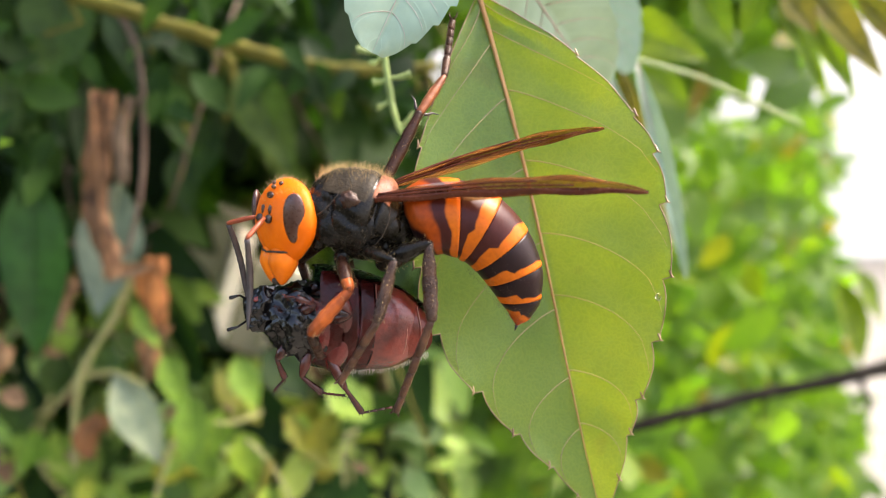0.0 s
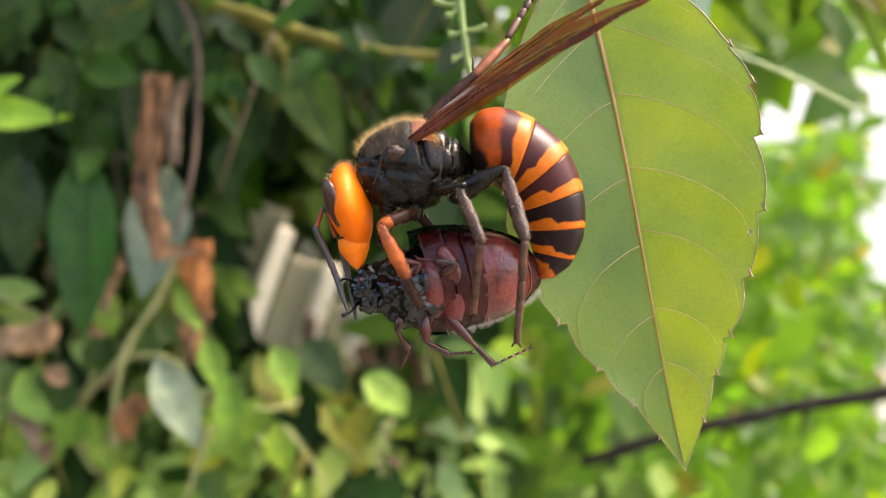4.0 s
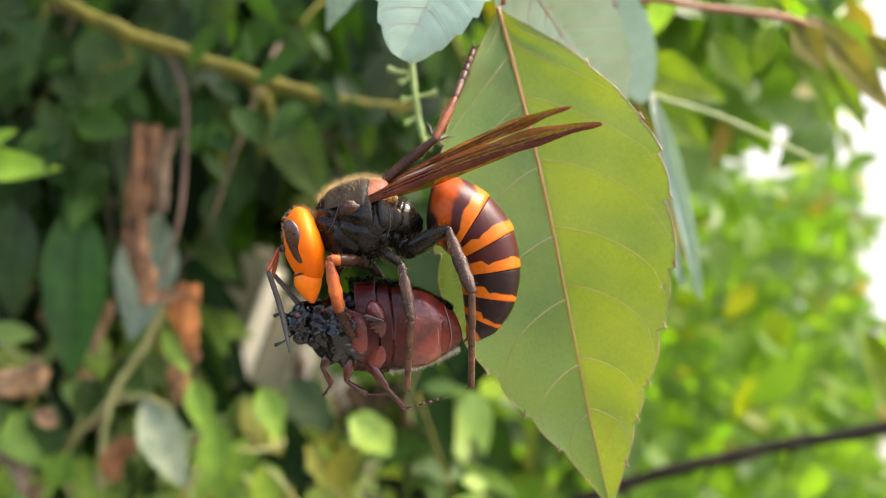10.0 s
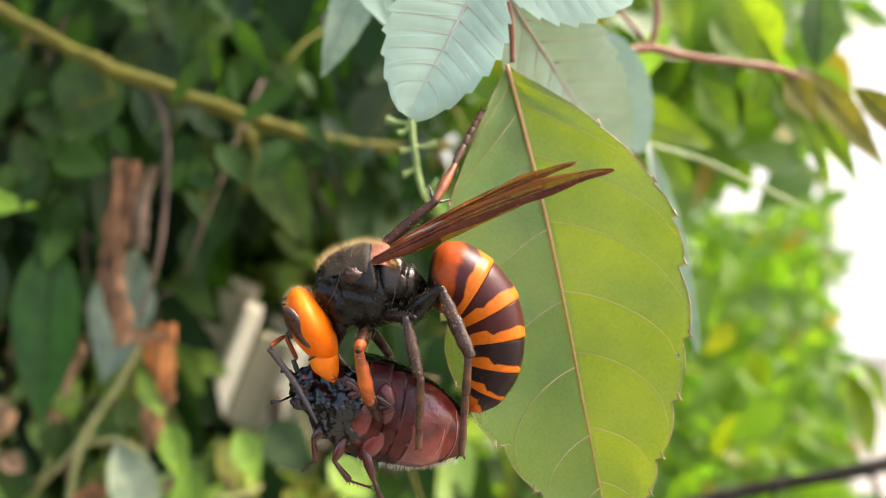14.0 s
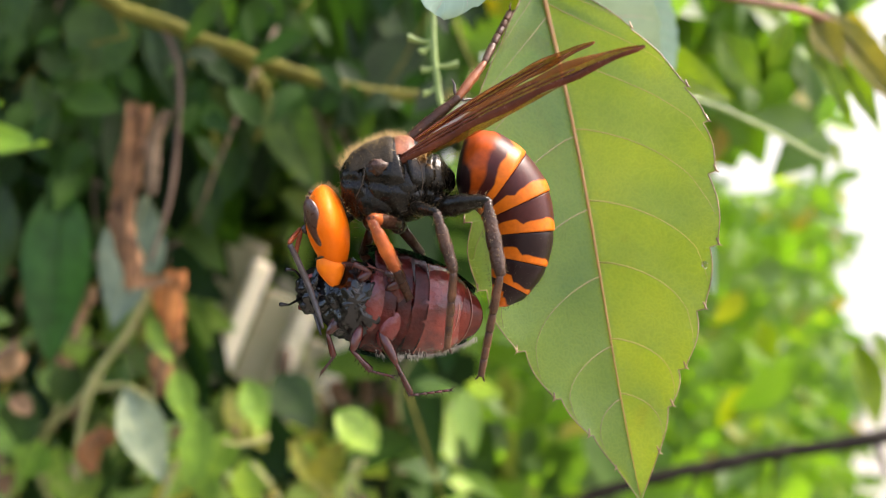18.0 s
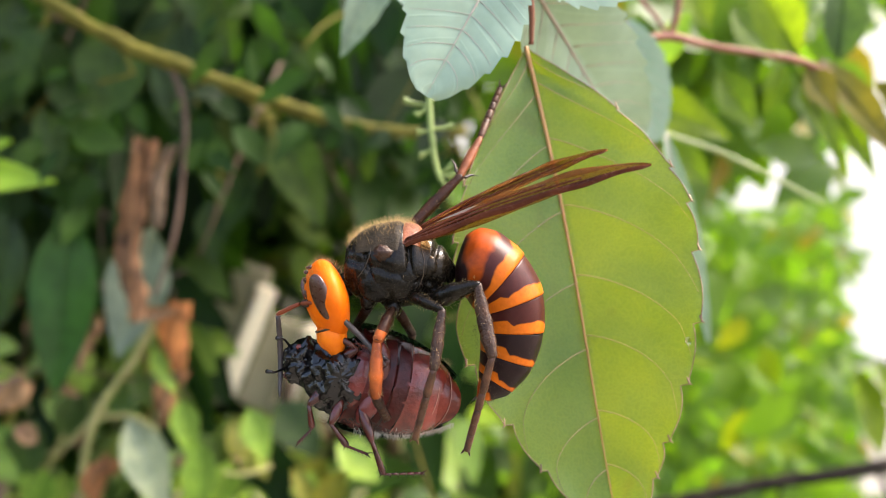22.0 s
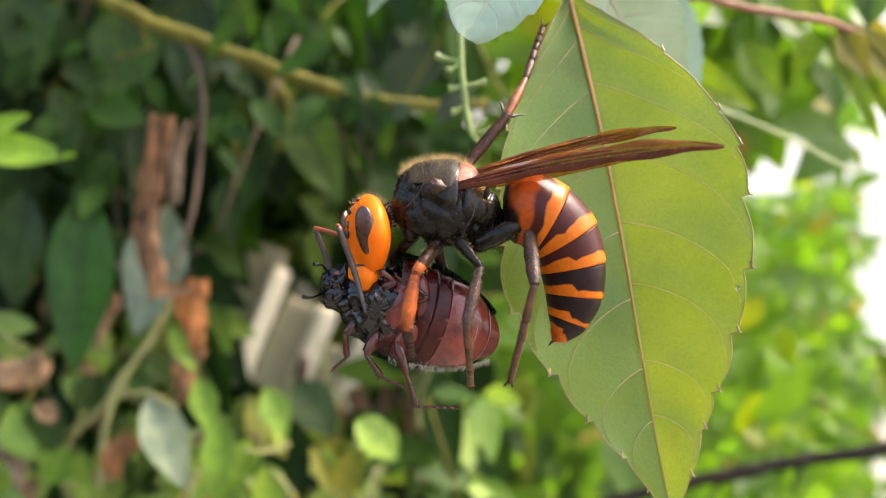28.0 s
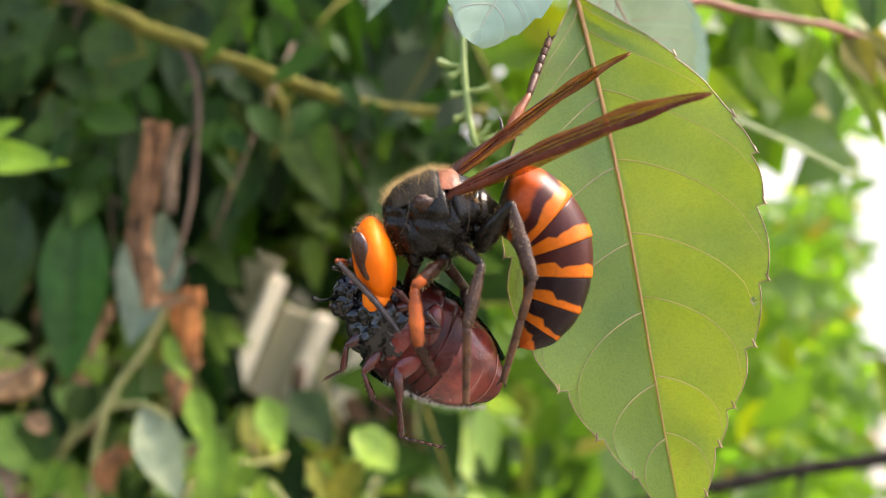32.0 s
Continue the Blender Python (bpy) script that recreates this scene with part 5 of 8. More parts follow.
    # raised seams between the flank plates
    for sy in (-1, 1):
        for course in (((-4.0, 1.15), (-3.3, 0.75), (-3.2, 0.35), (-3.7, 0.0), (-4.6, -0.35)), ((2.4, 0.6), (2.9, 0.25), (2.9, -0.15), (2.4, -0.55)), ((-3.6, 0.85), (-1.9, 0.80), (-0.5, 0.78), (0.4, 0.9))):
            pts = []
            for n_ in range(17):
                k = n_ / 16 * (len(course) - 1)
                q = min(len(course) - 2, int(k))
                x, a = (course[q][m_] + (course[q + 1][m_] - course[q][m_]) * (k - q) for m_ in (0, 1))
                top, low, wide = lerp_table(table, x)
                pts.append((x, sy * math.cos(a) * wide * 1.0, (top if a > 0 else -low) * math.sin(a) * 1.0))
            part("plate_seam", tube(pts, [0.02] + [0.06] * 15 + [0.02], 6), RIDGE, root, "", MM)
    spots = []
    for _ in range(1100):
        x = rnd.uniform(-5.8, 2.2) - 0.8 * rnd.random()
        a = rnd.gauss(math.pi / 2, 0.38)
        top, low, wide = lerp_table(table, x)
        s = math.sin(a)
        spots.append(((x, math.cos(a) * wide * 0.98, (top if s > 0 else -low) * s * 0.98), (-0.25, math.cos(a), s)))
    down = []
    for _ in range(900):
        x = rnd.uniform(-5.4, 5.2)
        a = rnd.choice((rnd.uniform(-1.1, 0.6), math.pi - rnd.uniform(-1.1, 0.6)))
        top, low, wide = lerp_table(table, x)
        s = math.sin(a)
        down.append(((x, math.cos(a) * wide * 0.97, (top if s > 0 else -low) * s * 0.97), (0.5, math.cos(a), s - 0.4)))
    part("side_down", hairs(down, 0.6, 0.009, rnd), DOWN, root, "fine grey-brown down on the flanks", MM, False)
    part("thorax_hair", hairs(spots, 1.25, 0.012, rnd), FUZZ, root, "short golden hair", MM, False)

    # head
    def skull(d):
        k = 1.0
        front = max(0.0, -d.x)
        low = max(0.0, -d.z)
        return Vector((k * (1 - 0.12 * low) * (0.84 if d.x > 0 else 1.02), 1 - 0.35 * low ** 1.5, 1 - 0.06 * front))

    head = part("head", ball((0, 0, 0.1), (2.6, 5.45, 5.0), 48, 32, skull), HEAD_ORANGE, root, "broad smooth orange head", MM)
    P["head"] = head
    for sy in (-1, 1):
        eye = ball((0, 0, 0), (0.62, 1.2, 2.7), 20, 16, lambda d: Vector((1, 1 + 0.18 * d.z, 1)))
        bmesh.ops.rotate(eye, verts=eye.verts, matrix=Matrix.Rotation(radians(-sy * 40), 3, "Z") @ Matrix.Rotation(radians(-6), 3, "Y"))
        bmesh.ops.translate(eye, verts=eye.verts, vec=(-1.42, sy * 4.0, 0.85))
        part("eye", eye, EYE, head, "dark brown kidney-shaped eye", MM)
        jaw = ball((0, 0, 0), (1.65, 1.75, 2.5), 18, 16, lambda d: Vector((1 - 0.5 * max(0, -d.z), 1 - 0.5 * max(0, -d.z), 1)))
        bmesh.ops.translate(jaw, verts=jaw.verts, vec=(-0.7, sy * 0.95, -4.3))
        part("mandible", jaw, JAW, head, "orange-brown jaw", MM)
        part("jaw_seam", tube([(-2.25, sy * 0.0, -3.15), (-2.2, sy * 0.9, -3.05), (-1.8, sy * 1.9, -3.0), (-0.8, sy * 2.95, -2.9), (0.8, sy * 3.1, -2.85)], [0.1, 0.13, 0.14, 0.14, 0.07], 6), DARK_LINE, head, "", MM)
        part("antenna_socket", ball((-2.75, sy * 0.95, 0.5), (0.4, 0.5, 0.5), 10, 8), DARK_LINE, head, "", MM)
        part("jaw_tip", ball((-0.75, sy * 0.45, -6.45), (0.4, 0.45, 0.45), 10, 8), DARK_LINE, head, "", MM)
    for (x, y, z, r) in ((-2.5, 0.75, 1.5, (0.2, 0.3, 0.55)), (-2.5, -0.75, 1.5, (0.2, 0.3, 0.55)), (-2.15, 0, 3.1, (0.2, 0.75, 0.4))):
        part("face_mark", ball((x, y, z), r, 12, 8), EYE, head, "dark brown mark on the forehead", MM)
    for (x, y, z) in ((-1.75, 0, 4.0), (-1.3, -0.75, 4.45), (-1.3, 0.75, 4.45)):
        part("ocellus", ball((x, y, z), (0.3, 0.3, 0.25), 8, 6), EYE, head, "", MM)
    spots = []
    for _ in range(240):
        a = rnd.gauss(0, 0.55)
        b = rnd.gauss(0.2, 0.6)
        d = Vector((math.sin(b), math.sin(a), math.cos(a) * math.cos(b))).normalized()
        spots.append(((d.x * 2.7, d.y * 5.2, 0.1 + d.z * 4.95), d))
    part("head_hair", hairs(spots, 0.75, 0.02, rnd), FUZZ, head, "", MM, False)
    part("neck", tube([(-7.3, 0, -3.4), (-6.4, 0, -2.4), (-4.6, 0, -1.4)], [1.2, 1.5, 1.7], 14), THORAX, root, "", MM)

    # antennae
    for side in ("near", "far"):
        P["scape_" + side] = part("antenna_scape", tube([(0, 0, 0), (1.2, 0, 0.1), (3.0, 0, 0), (3.45, 0, 0)], [0.22, 0.28, 0.28, 0.18], 10), SCAPE, root, "rust-red base of the antenna", MM)
        pts, rad = [], []
        for i in range(23):
            pts.append((0.2 + 9.8 * i / 22, 0, 1.0 * math.sin(math.pi * i / 22)))
            rad.append((0.31 if i % 2 else 0.35) * (0.75 + 0.35 * math.sin(math.pi * min(1, 0.15 + i / 26)) - 0.4 * max(0, (i - 17) / 5)))
        P["flagellum_" + side] = part("antenna_flagellum", tube(pts, rad, 10), ANTENNA, root, "dark jointed antenna", MM)

    # gaster: telescoping rings along an arc, with its chord on +x
    bend = [(0.0, 92), (0.2, 66), (0.4, 26), (0.6, 0), (0.8, -18), (1.0, -48)]
    n = 120
    line = [Vector((0, 0, 0))]
    for i in range(n):
        a = radians(lerp_table(bend, (i + 0.5) / n)[0])
        line.append(line[-1] + Vector((math.cos(a), 0, math.sin(a))))
    turn = math.atan2(line[-1].z, line[-1].x)
    k = 15.2 / line[-1].length
    line = [Matrix.Rotation(turn, 3, "Y") @ p * k for p in line]
    prof = [(0.0, 0.7, 0.0), (0.012, 2.2, 0.3), (0.035, 3.8, 0.9), (0.08, 4.6, 1.2), (0.13, 4.75, 1.3), (0.21, 4.85, 0.9), (0.33, 4.65, 0.4), (0.55, 4.1, 0.0), (0.72, 3.5, 0.0), (0.86, 2.5, 0.0), (0.95, 1.3, 0.0), (1.0, 0.15, 0.0)]

    def ring_at(s, grow):
        i = min(n - 1, int(s * n))
        p = line[i].lerp(line[i + 1], s * n - i)
        d = (line[i + 1] - line[i]).normalized()
        up = Vector((-d.z, 0, d.x))
        r, off = lerp_table(prof, s)
        return p + up * off, up, r * grow * 0.98

    cuts = [0.0, 0.255, 0.385, 0.54, 0.70, 0.85, 1.0]
    tones = [
        [(0.0, BLACK), (0.10, BLACK), (0.20, AMBER), (0.50, AMBER), (0.58, MAROON), (0.76, MAROON), (0.80, ORANGE), (0.98, ORANGE)],
        [(0.0, MAROON), (0.52, MAROON), (0.57, ORANGE), (0.98, ORANGE)],
        [(0.0, MAROON), (0.60, MAROON), (0.65, ORANGE), (0.98, ORANGE)],
        [(0.0, BLACK), (0.70, BLACK), (0.76, ORANGE), (0.98, ORANGE)],
        [(0.0, BLACK), (0.76, BLACK), (0.82, ORANGE), (0.98, ORANGE)],
        [(0.0, BLACK), (0.46, BLACK), (0.54, ORANGE), (0.9, AMBER)],
    ]
    gaster = None
    for i, (s0, s1) in enumerate(zip(cuts, cuts[1:])):
        bm = bmesh.new()
        lay = blade_layer(bm)
        rings = []
        m = 16
        for j in range(m + 1):
            w = j / m
            s = s0 + (s1 - s0) * w
            p, up, r = ring_at(min(s, 0.9999), 0.985 + 0.03 * w if i < 5 else 0.985 + 0.015 * w)
            ring = []
            for q in range(64):
                a = 2 * math.pi * q / 64
                c, sn = math.cos(a), math.sin(a)
                flat = 0.88 if sn < 0 else 1.0
                v = bm.verts.new(p + up * sn * r * flat + Vector((0, c * r * 1.06, 0)))
                # the bands run to a point on the flanks
                belly = min(1.0, max(0.0, (-sn + 0.02) / 0.22))
                belly = belly * belly * (3 - 2 * belly)
                step = 0.17 * belly - 0.07 * math.exp(-((sn + 0.05) / 0.10) ** 2) - 0.13 * max(0.0, sn) ** 1.5
                shift = 0.03 * math.sin(5 * a + i) - (0.5 * max(0, -sn + 0.1) * max(0, 1 - w / 0.6) if i == 0 else -step)
                v[lay] = (min(1, max(0, w + shift)) if 0 < j < m else w, sn, 0)
                ring.append(v)
            rings.append(ring)
        for a, b in zip(rings, rings[1:]):
            for q in range(64):
                bm.faces.new((a[q], a[(q + 1) % 64], b[(q + 1) % 64], b[q]))
        # a thin lip that turns in under the rim
        bm.faces.new(rings[0][::-1])
        bm.faces.new(rings[-1])
        ob = part("gaster" if i == 0 else "abdominal_segment", bm, band_material("segment_bands", tones[i]), gaster or root, "orange abdomen ringed with dark brown" if i == 0 else "", MM)
        gaster = gaster or ob
    P["gaster"] = gaster
    spots = []
    for _ in range(700):
        s = rnd.uniform(0.45, 0.99)
        p, up, r = ring_at(s, 1.0)
        a = rnd.uniform(0, 2 * math.pi)
        o = up * math.sin(a) + Vector((0, math.cos(a), 0))
        spots.append((p + o * r * 0.99, o * 0.7 + Vector((0.6, 0, -0.6))))
    part("abdomen_hair", hairs(spots, 0.6, 0.008, rnd, 0.3), DOWN, gaster, "", MM, False)
    tip = line[-1]
    part("sting", tube([tip, tip + (line[-1] - line[-2]).normalized() * 0.7], [0.22, 0.03], 8), DARK_LINE, gaster, "", MM)

    # wings: the fore wing folded along its length, the hind wing under it
    for side, L in (("near", 29.5), ("far", 28.0)):
        sy = -1 if side == "near" else 1
        bm = bmesh.new()
        lay = blade_layer(bm)
        rows = []
        for i in range(41):
            u = i / 40
            h = (2.15 if side == "near" else 1.6) * math.sin(math.pi * min(1, u * 1.1 + 0.26) / 2) * (1 - max(0, (u - 0.72) / 0.28) ** 2.0 * 0.96)
            row = []
            for j, (c, d) in enumerate(((-0.15, 0.0), (0.08, 0.25), (0.30, 0.1), (0.52, 0.38), (0.72, 0.55), (0.5, 0.9), (0.3, 1.1))):
                v = bm.verts.new((L * u, -sy * (d * h * 0.55) , 0.5 * math.sin(u * math.pi) + c * h + 0.12 * math.sin(u * 23 + j)))
                v[lay] = (u, j / 6, 0)
                row.append(v)
            rows.append(row)
        for a, b in zip(rows, rows[1:]):
            for j in range(6):
                bm.faces.new((a[j], b[j], b[j + 1], a[j + 1]))
        bmesh.ops.solidify(bm, geom=bm.faces[:], thickness=0.04)
        w = part("fore_wing", bm, WING, root, "smoky amber wing folded lengthwise", MM)
        P["wing_" + side] = w
        front = [(L * u, sy * 0.05, 0.5 * math.sin(u * math.pi) + 0.05 + 0.12 * math.sin(u * 23)) for u in [i / 30 for i in range(31)]]
        part("wing_vein", tube(front, [0.26 + 0.12 * math.sin(math.pi * min(1, 0.1 + i / 30)) ** 0.8 for i in range(30)] + [0.08], 10, 0.3), WING_EDGE, w, "dark maroon leading vein", MM)
        for c0, d0, l0, l1 in ((0.2, 0.0, 0.02, 0.88), (0.42, 0.1, 0.02, 0.75), (0.62, 0.3, 0.05, 0.62)):
            vp = []
            for i in range(16):
                u = l0 + (l1 - l0) * i / 15
                h = 2.15 * math.sin(math.pi * min(1, u * 1.1 + 0.26) / 2)
                vp.append((L * u, sy * -0.1 + -sy * d0 * h * 0.55, 0.5 * math.sin(u * math.pi) + c0 * h * (1 - 0.35 * u)))
            part("wing_vein", tube(vp, [0.17] * 8 + [0.11] * 8, 6), WING_EDGE, w, "", MM)
        bm = bmesh.new()
        blade_layer(bm)
        rows = []
        for i in range(25):
            u = i / 24
            h = 3.3 * math.sin(math.pi * (0.08 + 0.92 * u) ** 0.8)
            rows.append([bm.verts.new((1 + 21.5 * u, -sy * (0.5 + 0.2 * j + 0.1 * math.sin(u * 17 + 2 * j)), -0.1 + 0.45 * math.sin(u * math.pi) - 0.2 * u - h * j / 5 * 0.42)) for j in range(6)])
        for a, b in zip(rows, rows[1:]):
            for j in range(5):
                bm.faces.new((a[j], b[j], b[j + 1], a[j + 1]))
        bmesh.ops.solidify(bm, geom=bm.faces[:], thickness=0.03)
        bmg = bmesh.new()
        blade_layer(bmg)
        rows = []
        for i in range(13):
            u = i / 12
            h = 0.75 * math.sin(math.pi * u) ** 0.7
            rows.append([bmg.verts.new((3.5 + 8.0 * u, -sy * (0.3 + 0.1 * j), 0.5 + 0.9 * u + h * j / 3 + 0.08 * math.sin(9 * u + 2 * j))) for j in range(4)])
        for a, b in zip(rows, rows[1:]):
            for j in range(3):
                bmg.faces.new((a[j], b[j], b[j + 1], a[j + 1]))
        bmesh.ops.remove_doubles(bmg, verts=bmg.verts, dist=0.001)
        if side == "near":
            part("wing_membrane", bmg, WING_GREY, w, "greyish clear membrane at the wing base", MM)
        else:
            bmg.free()
        part("hind_wing", bm, WING_CLEAR, w, "clear amber hind wing", MM)

    # legs
    def limb(name, L, r0, r1, material, spines=0, bow=0.0, label="", flat=0.8):
        pts = [(L * i / 10, 0, bow * math.sin(math.pi * i / 10)) for i in range(11)]
        rad = [r0 + (r1 - r0) * i / 10 for i in range(11)]
        rad = [r * (0.78 + 0.09 * math.sin(i * 2.3 + L) + 0.4 * math.sin(math.pi * i / 10)) for i, r in enumerate(rad)]
        pts = [(-0.45 * r0, 0, 0)] + pts + [(L + 0.25 * r1, 0, 0), (L + 0.5 * r1, 0, 0)]
        rad = [rad[0] * 0.4] + rad + [rad[-1] * 0.85, rad[-1] * 0.35]
        bm = tube(pts, rad, 12, flat)
        for i in range(spines):
            x = L * (0.35 + 0.6 * i / max(1, spines))
            s = rnd.choice((-1, 1))
            add_tube(bm, [(x, 0, s * r1), (x + 0.55, 0, s * (r1 + 0.55))], [0.07, 0.01], 4)
        ob = part(name, bm, material, root, label, MM)
        spots = []
        for _ in range(60):
            x, a = rnd.uniform(0.05, 0.98) * L, rnd.uniform(0, 2 * math.pi)
            r = r0 + (r1 - r0) * x / L
            spots.append(((x, math.cos(a) * r, math.sin(a) * r), (0.9, math.cos(a), math.sin(a))))
        part("leg_hair", hairs(spots, 0.45, 0.018, rnd, 0.3), FUZZ, ob, "", MM, False)
        return ob

    def foot(L, r, material, label=""):
        bm = bmesh.new()
        x = 0.0
        for i, k in enumerate((0.36, 0.17, 0.14, 0.12, 0.17)):
            d = L * k
            z0 = -0.15 * x * x / L
            add_tube(bm, [(x, 0, z0), (x + 0.15 * d, 0, z0), (x + 0.85 * d, 0, z0 - 0.1), (x + d, 0, z0 - 0.12)], [r * 0.8, r * 0.95, r * (1.12 - 0.06 * i), r * 0.9], 8)
            for s in (-1, 1):
                add_tube(bm, [(x + d * 0.85, s * r * 0.5, z0 - r * 0.6), (x + d * 1.1, s * r * 0.9, z0 - r * 1.5)], [0.07, 0.015], 4)
            x += d
        z0 = -0.15 * L
        for s in (-1, 1):
            add_tube(bm, [(x - 0.1, s * 0.1, z0), (x + 0.55, s * 0.45, z0 + 0.05), (x + 0.85, s * 0.55, z0 - 0.4)], [0.14, 0.11, 0.02], 6)
        return part("tarsus", bm, material, root, label, MM)

    P["hfemur"] = limb("femur", 6.5, 1.5, 0.85, THORAX, 0, 0.45, "stout dark hind thigh")
    P["htibia"] = limb("tibia", 8.0, 0.52, 0.66, SHIN, 4, -0.3, "", 1.2)
    P["htarsus"] = foot(12.0, 0.44, LEG_PALE)
    P["mfemur"] = limb("femur", 6.0, 0.85, 0.62, THORAX, 0, 0.2)
    P["mtibia"] = limb("tibia", 6.5, 0.45, 0.55, SHIN, 3, -0.1, "", 1.15)
    P["mtarsus"] = foot(9.0, 0.42, LEG_PALE)
    P["ffemur"] = limb("femur", 5.0, 0.85, 0.72, LEG, 0, 0.25, "dark front thigh")
    part("knee", tube([(3.0, 0, 0.15), (3.6, 0, 0.2), (4.7, 0, 0.1), (5.3, 0, 0)], [0.6, 0.72, 0.7, 0.35], 12, 0.9), FORELEG, P["ffemur"], "orange knee", MM)
    P["ftibia"] = limb("tibia", 6.0, 0.48, 0.66, FORELEG, 2, 0.15, "orange front shin", 1.15)
    P["ftarsus"] = foot(5.0, 0.55, LEG)
    P["xfemur"] = limb("femur", 9.8, 0.85, 0.8, LEG, 0, 0.3, "stretched hind leg that holds the leaf")
    P["xtibia"] = limb("tibia", 6.7, 0.74, 0.58, SHIN_RUST, 0, 0.0, "rust-brown shin of the gripping leg")
    P["xtarsus"] = foot(9.3, 0.5, LEG_PALE)
    for s in (-1, 1):
        part("spur", tube([(0.1, 0, 0), (0.6, s * 0.8, 0.1), (1.3, s * 1.3, 0.1), (1.7, s * 2.1, 0.1)], [0.26, 0.2, 0.14, 0.02], 7), DARK_LINE, P["xtibia"], "dark curved spur", MM)
    # far fore and middle legs, folded round the prey
    for a, b, c, d in (((-3.4, 2.0, -4.4), (-5.2, 4.0, -7.6), (-2.6, 4.6, -11.2), (0.4, 4.0, -13.0)), ((-0.2, 2.2, -5.0), (1.8, 4.8, -8.2), (0.6, 5.0, -13.0), (0.4, 4.0, -17.5))):
        for p, q, nm, r in ((a, b, "femur", 0.7), (b, c, "tibia", 0.55), (c, d, "tarsus", 0.35)):
            ob = part(nm, tube([(0, 0, 0), ((Vector(q) - Vector(p)).length, 0, 0)], [r, r * 0.8], 10), LEG, root, "", MM)
            ob.matrix_local = Matrix.Translation(Vector(p) * MM) @ bone((0, 0, 0), Vector(q) - Vector(p))
    return P


def build_prey():
    rnd = random.Random(9)
    root = thing("beetle", "half-eaten chafer beetle with glossy red-brown belly, gripped by the hornet", "beetle")
    # belly plates, overlapping, from the chest to the tail

    def girth(x):
        k = (x + 5.0) / 15.2
        return 6.1 * math.sin(math.pi * min(1.0, max(0.02, k * 0.60 + 0.34))) ** 0.55, 4.3 * math.sin(math.pi * min(1.0, max(0.02, k * 0.585 + 0.36))) ** 0.55

    cuts = [-2.4, 0.2, 2.0, 3.8, 5.5, 7.2, 8.8, 10.2]
    for i, (x0, x1) in enumerate(zip(cuts, cuts[1:])):
        bm = bmesh.new()
        rows = []
        for j in range(8):
            w = j / 7
            x = x0 + (x1 - x0) * w
            ry, rz = girth(x)
            lift = 0.96 + 0.05 * w
            row = []
            for q in range(25):
                a = math.pi + math.pi * q / 24
                row.append(bm.verts.new((x + 1.0 * math.sin(a) ** 2 - 0.6, math.cos(a) * ry * lift, math.sin(a) * rz * lift)))
            rows.append(row)
        for a, b in zip(rows, rows[1:]):
            for q in range(24):
                bm.faces.new((a[q], b[q], b[q + 1], a[q + 1]))
        bmesh.ops.solidify(bm, geom=bm.faces[:], thickness=0.25)
        part("belly_plate", bm, BREAST if i < 3 else STERNITE if i < 5 else TAIL_PLATE, root, "glossy red-brown belly plate", MM)
    # pale skin that shows in the joints of the belly
    for x in cuts[3:-1]:
        ry, rz = girth(x)
        pts = [(x + 1.0 * math.sin(a) ** 2 - 0.52, math.cos(a) * ry * 0.985, math.sin(a) * rz * 0.985) for a in [math.pi * (1.04 + 0.92 * q / 24) for q in range(25)]]
        part("joint_skin", tube(pts, [0.03] + [0.055] * 23 + [0.03], 6), MEMBRANE, root, "thin pale joint skin", MM)
    # breast shield and the hip plates that meet behind it
    part("breast_shield", ball((-1.9, 0, -2.7), (2.2, 3.6, 1.75), 28, 18), BREAST, root, "glossy maroon breast shield", MM)
    for at, r, turn in (((0.3, -2.3, -3.2), (1.25, 2.8, 1.15), -18), ((0.3, 2.3, -3.2), (1.25, 2.8, 1.15), 18), ((-3.3, 1.5, -2.9), (1.0, 1.9, 1.0), 24), ((-3.3, -1.5, -2.9), (1.0, 1.9, 1.0), -24)):
        lobe = ball((0, 0, 0), r, 24, 16)
        bmesh.ops.rotate(lobe, verts=lobe.verts, matrix=Matrix.Rotation(radians(turn), 3, "Z"))
        bmesh.ops.translate(lobe, verts=lobe.verts, vec=at)
        part("hip_plate", lobe, BREAST, root, "smooth maroon hip plate", MM)
    # filling body and wing cases
    part("body", ball((3.6, 0, -0.1), (6.2, 5.4, 3.8), 24, 14), STERNITE, root, "", MM)
    for s in (-1, 1):
        bm = bmesh.new()
        rows = []
        for i in range(19):
            u = i / 18
            x = -4.2 + 13.6 * u
            ry, rz = girth(x)
            row = []
            for q in range(10):
                a = math.pi / 2 * (q / 9) * 1.04
                row.append(bm.verts.new((x, s * (0.08 + math.sin(a) * ry * 1.06), math.cos(a) * (rz * 1.05) * 0.95 + 0.1 * math.sin(a * 9))))
            rows.append(row)
        for a, b in zip(rows, rows[1:]):
            for q in range(9):
                bm.faces.new((a[q], b[q], b[q + 1], a[q + 1]))
        bmesh.ops.solidify(bm, geom=bm.faces[:], thickness=0.3)
        part("wing_case", bm, ELYTRON, root, "dark metallic green wing case", MM)
    # chewed chest and head
    def ragged(seed):
        return lambda d: Vector((1, 1, 1)) * (1 + 0.24 * noise.noise(Vector(d) * 2.6 + Vector((seed, 0, 0))) + 0.10 * noise.noise(Vector(d) * 6 + Vector((0, seed, 0))) + 0.07 * noise.noise(Vector(d) * 13 + Vector((0, 0, seed))))

    part("chest", ball((-3.7, 0.2, -0.9), (4.5, 4.6, 3.9), 72, 48, ragged(3)), PREY_BLACK, root, "wet black chewed chest", MM)
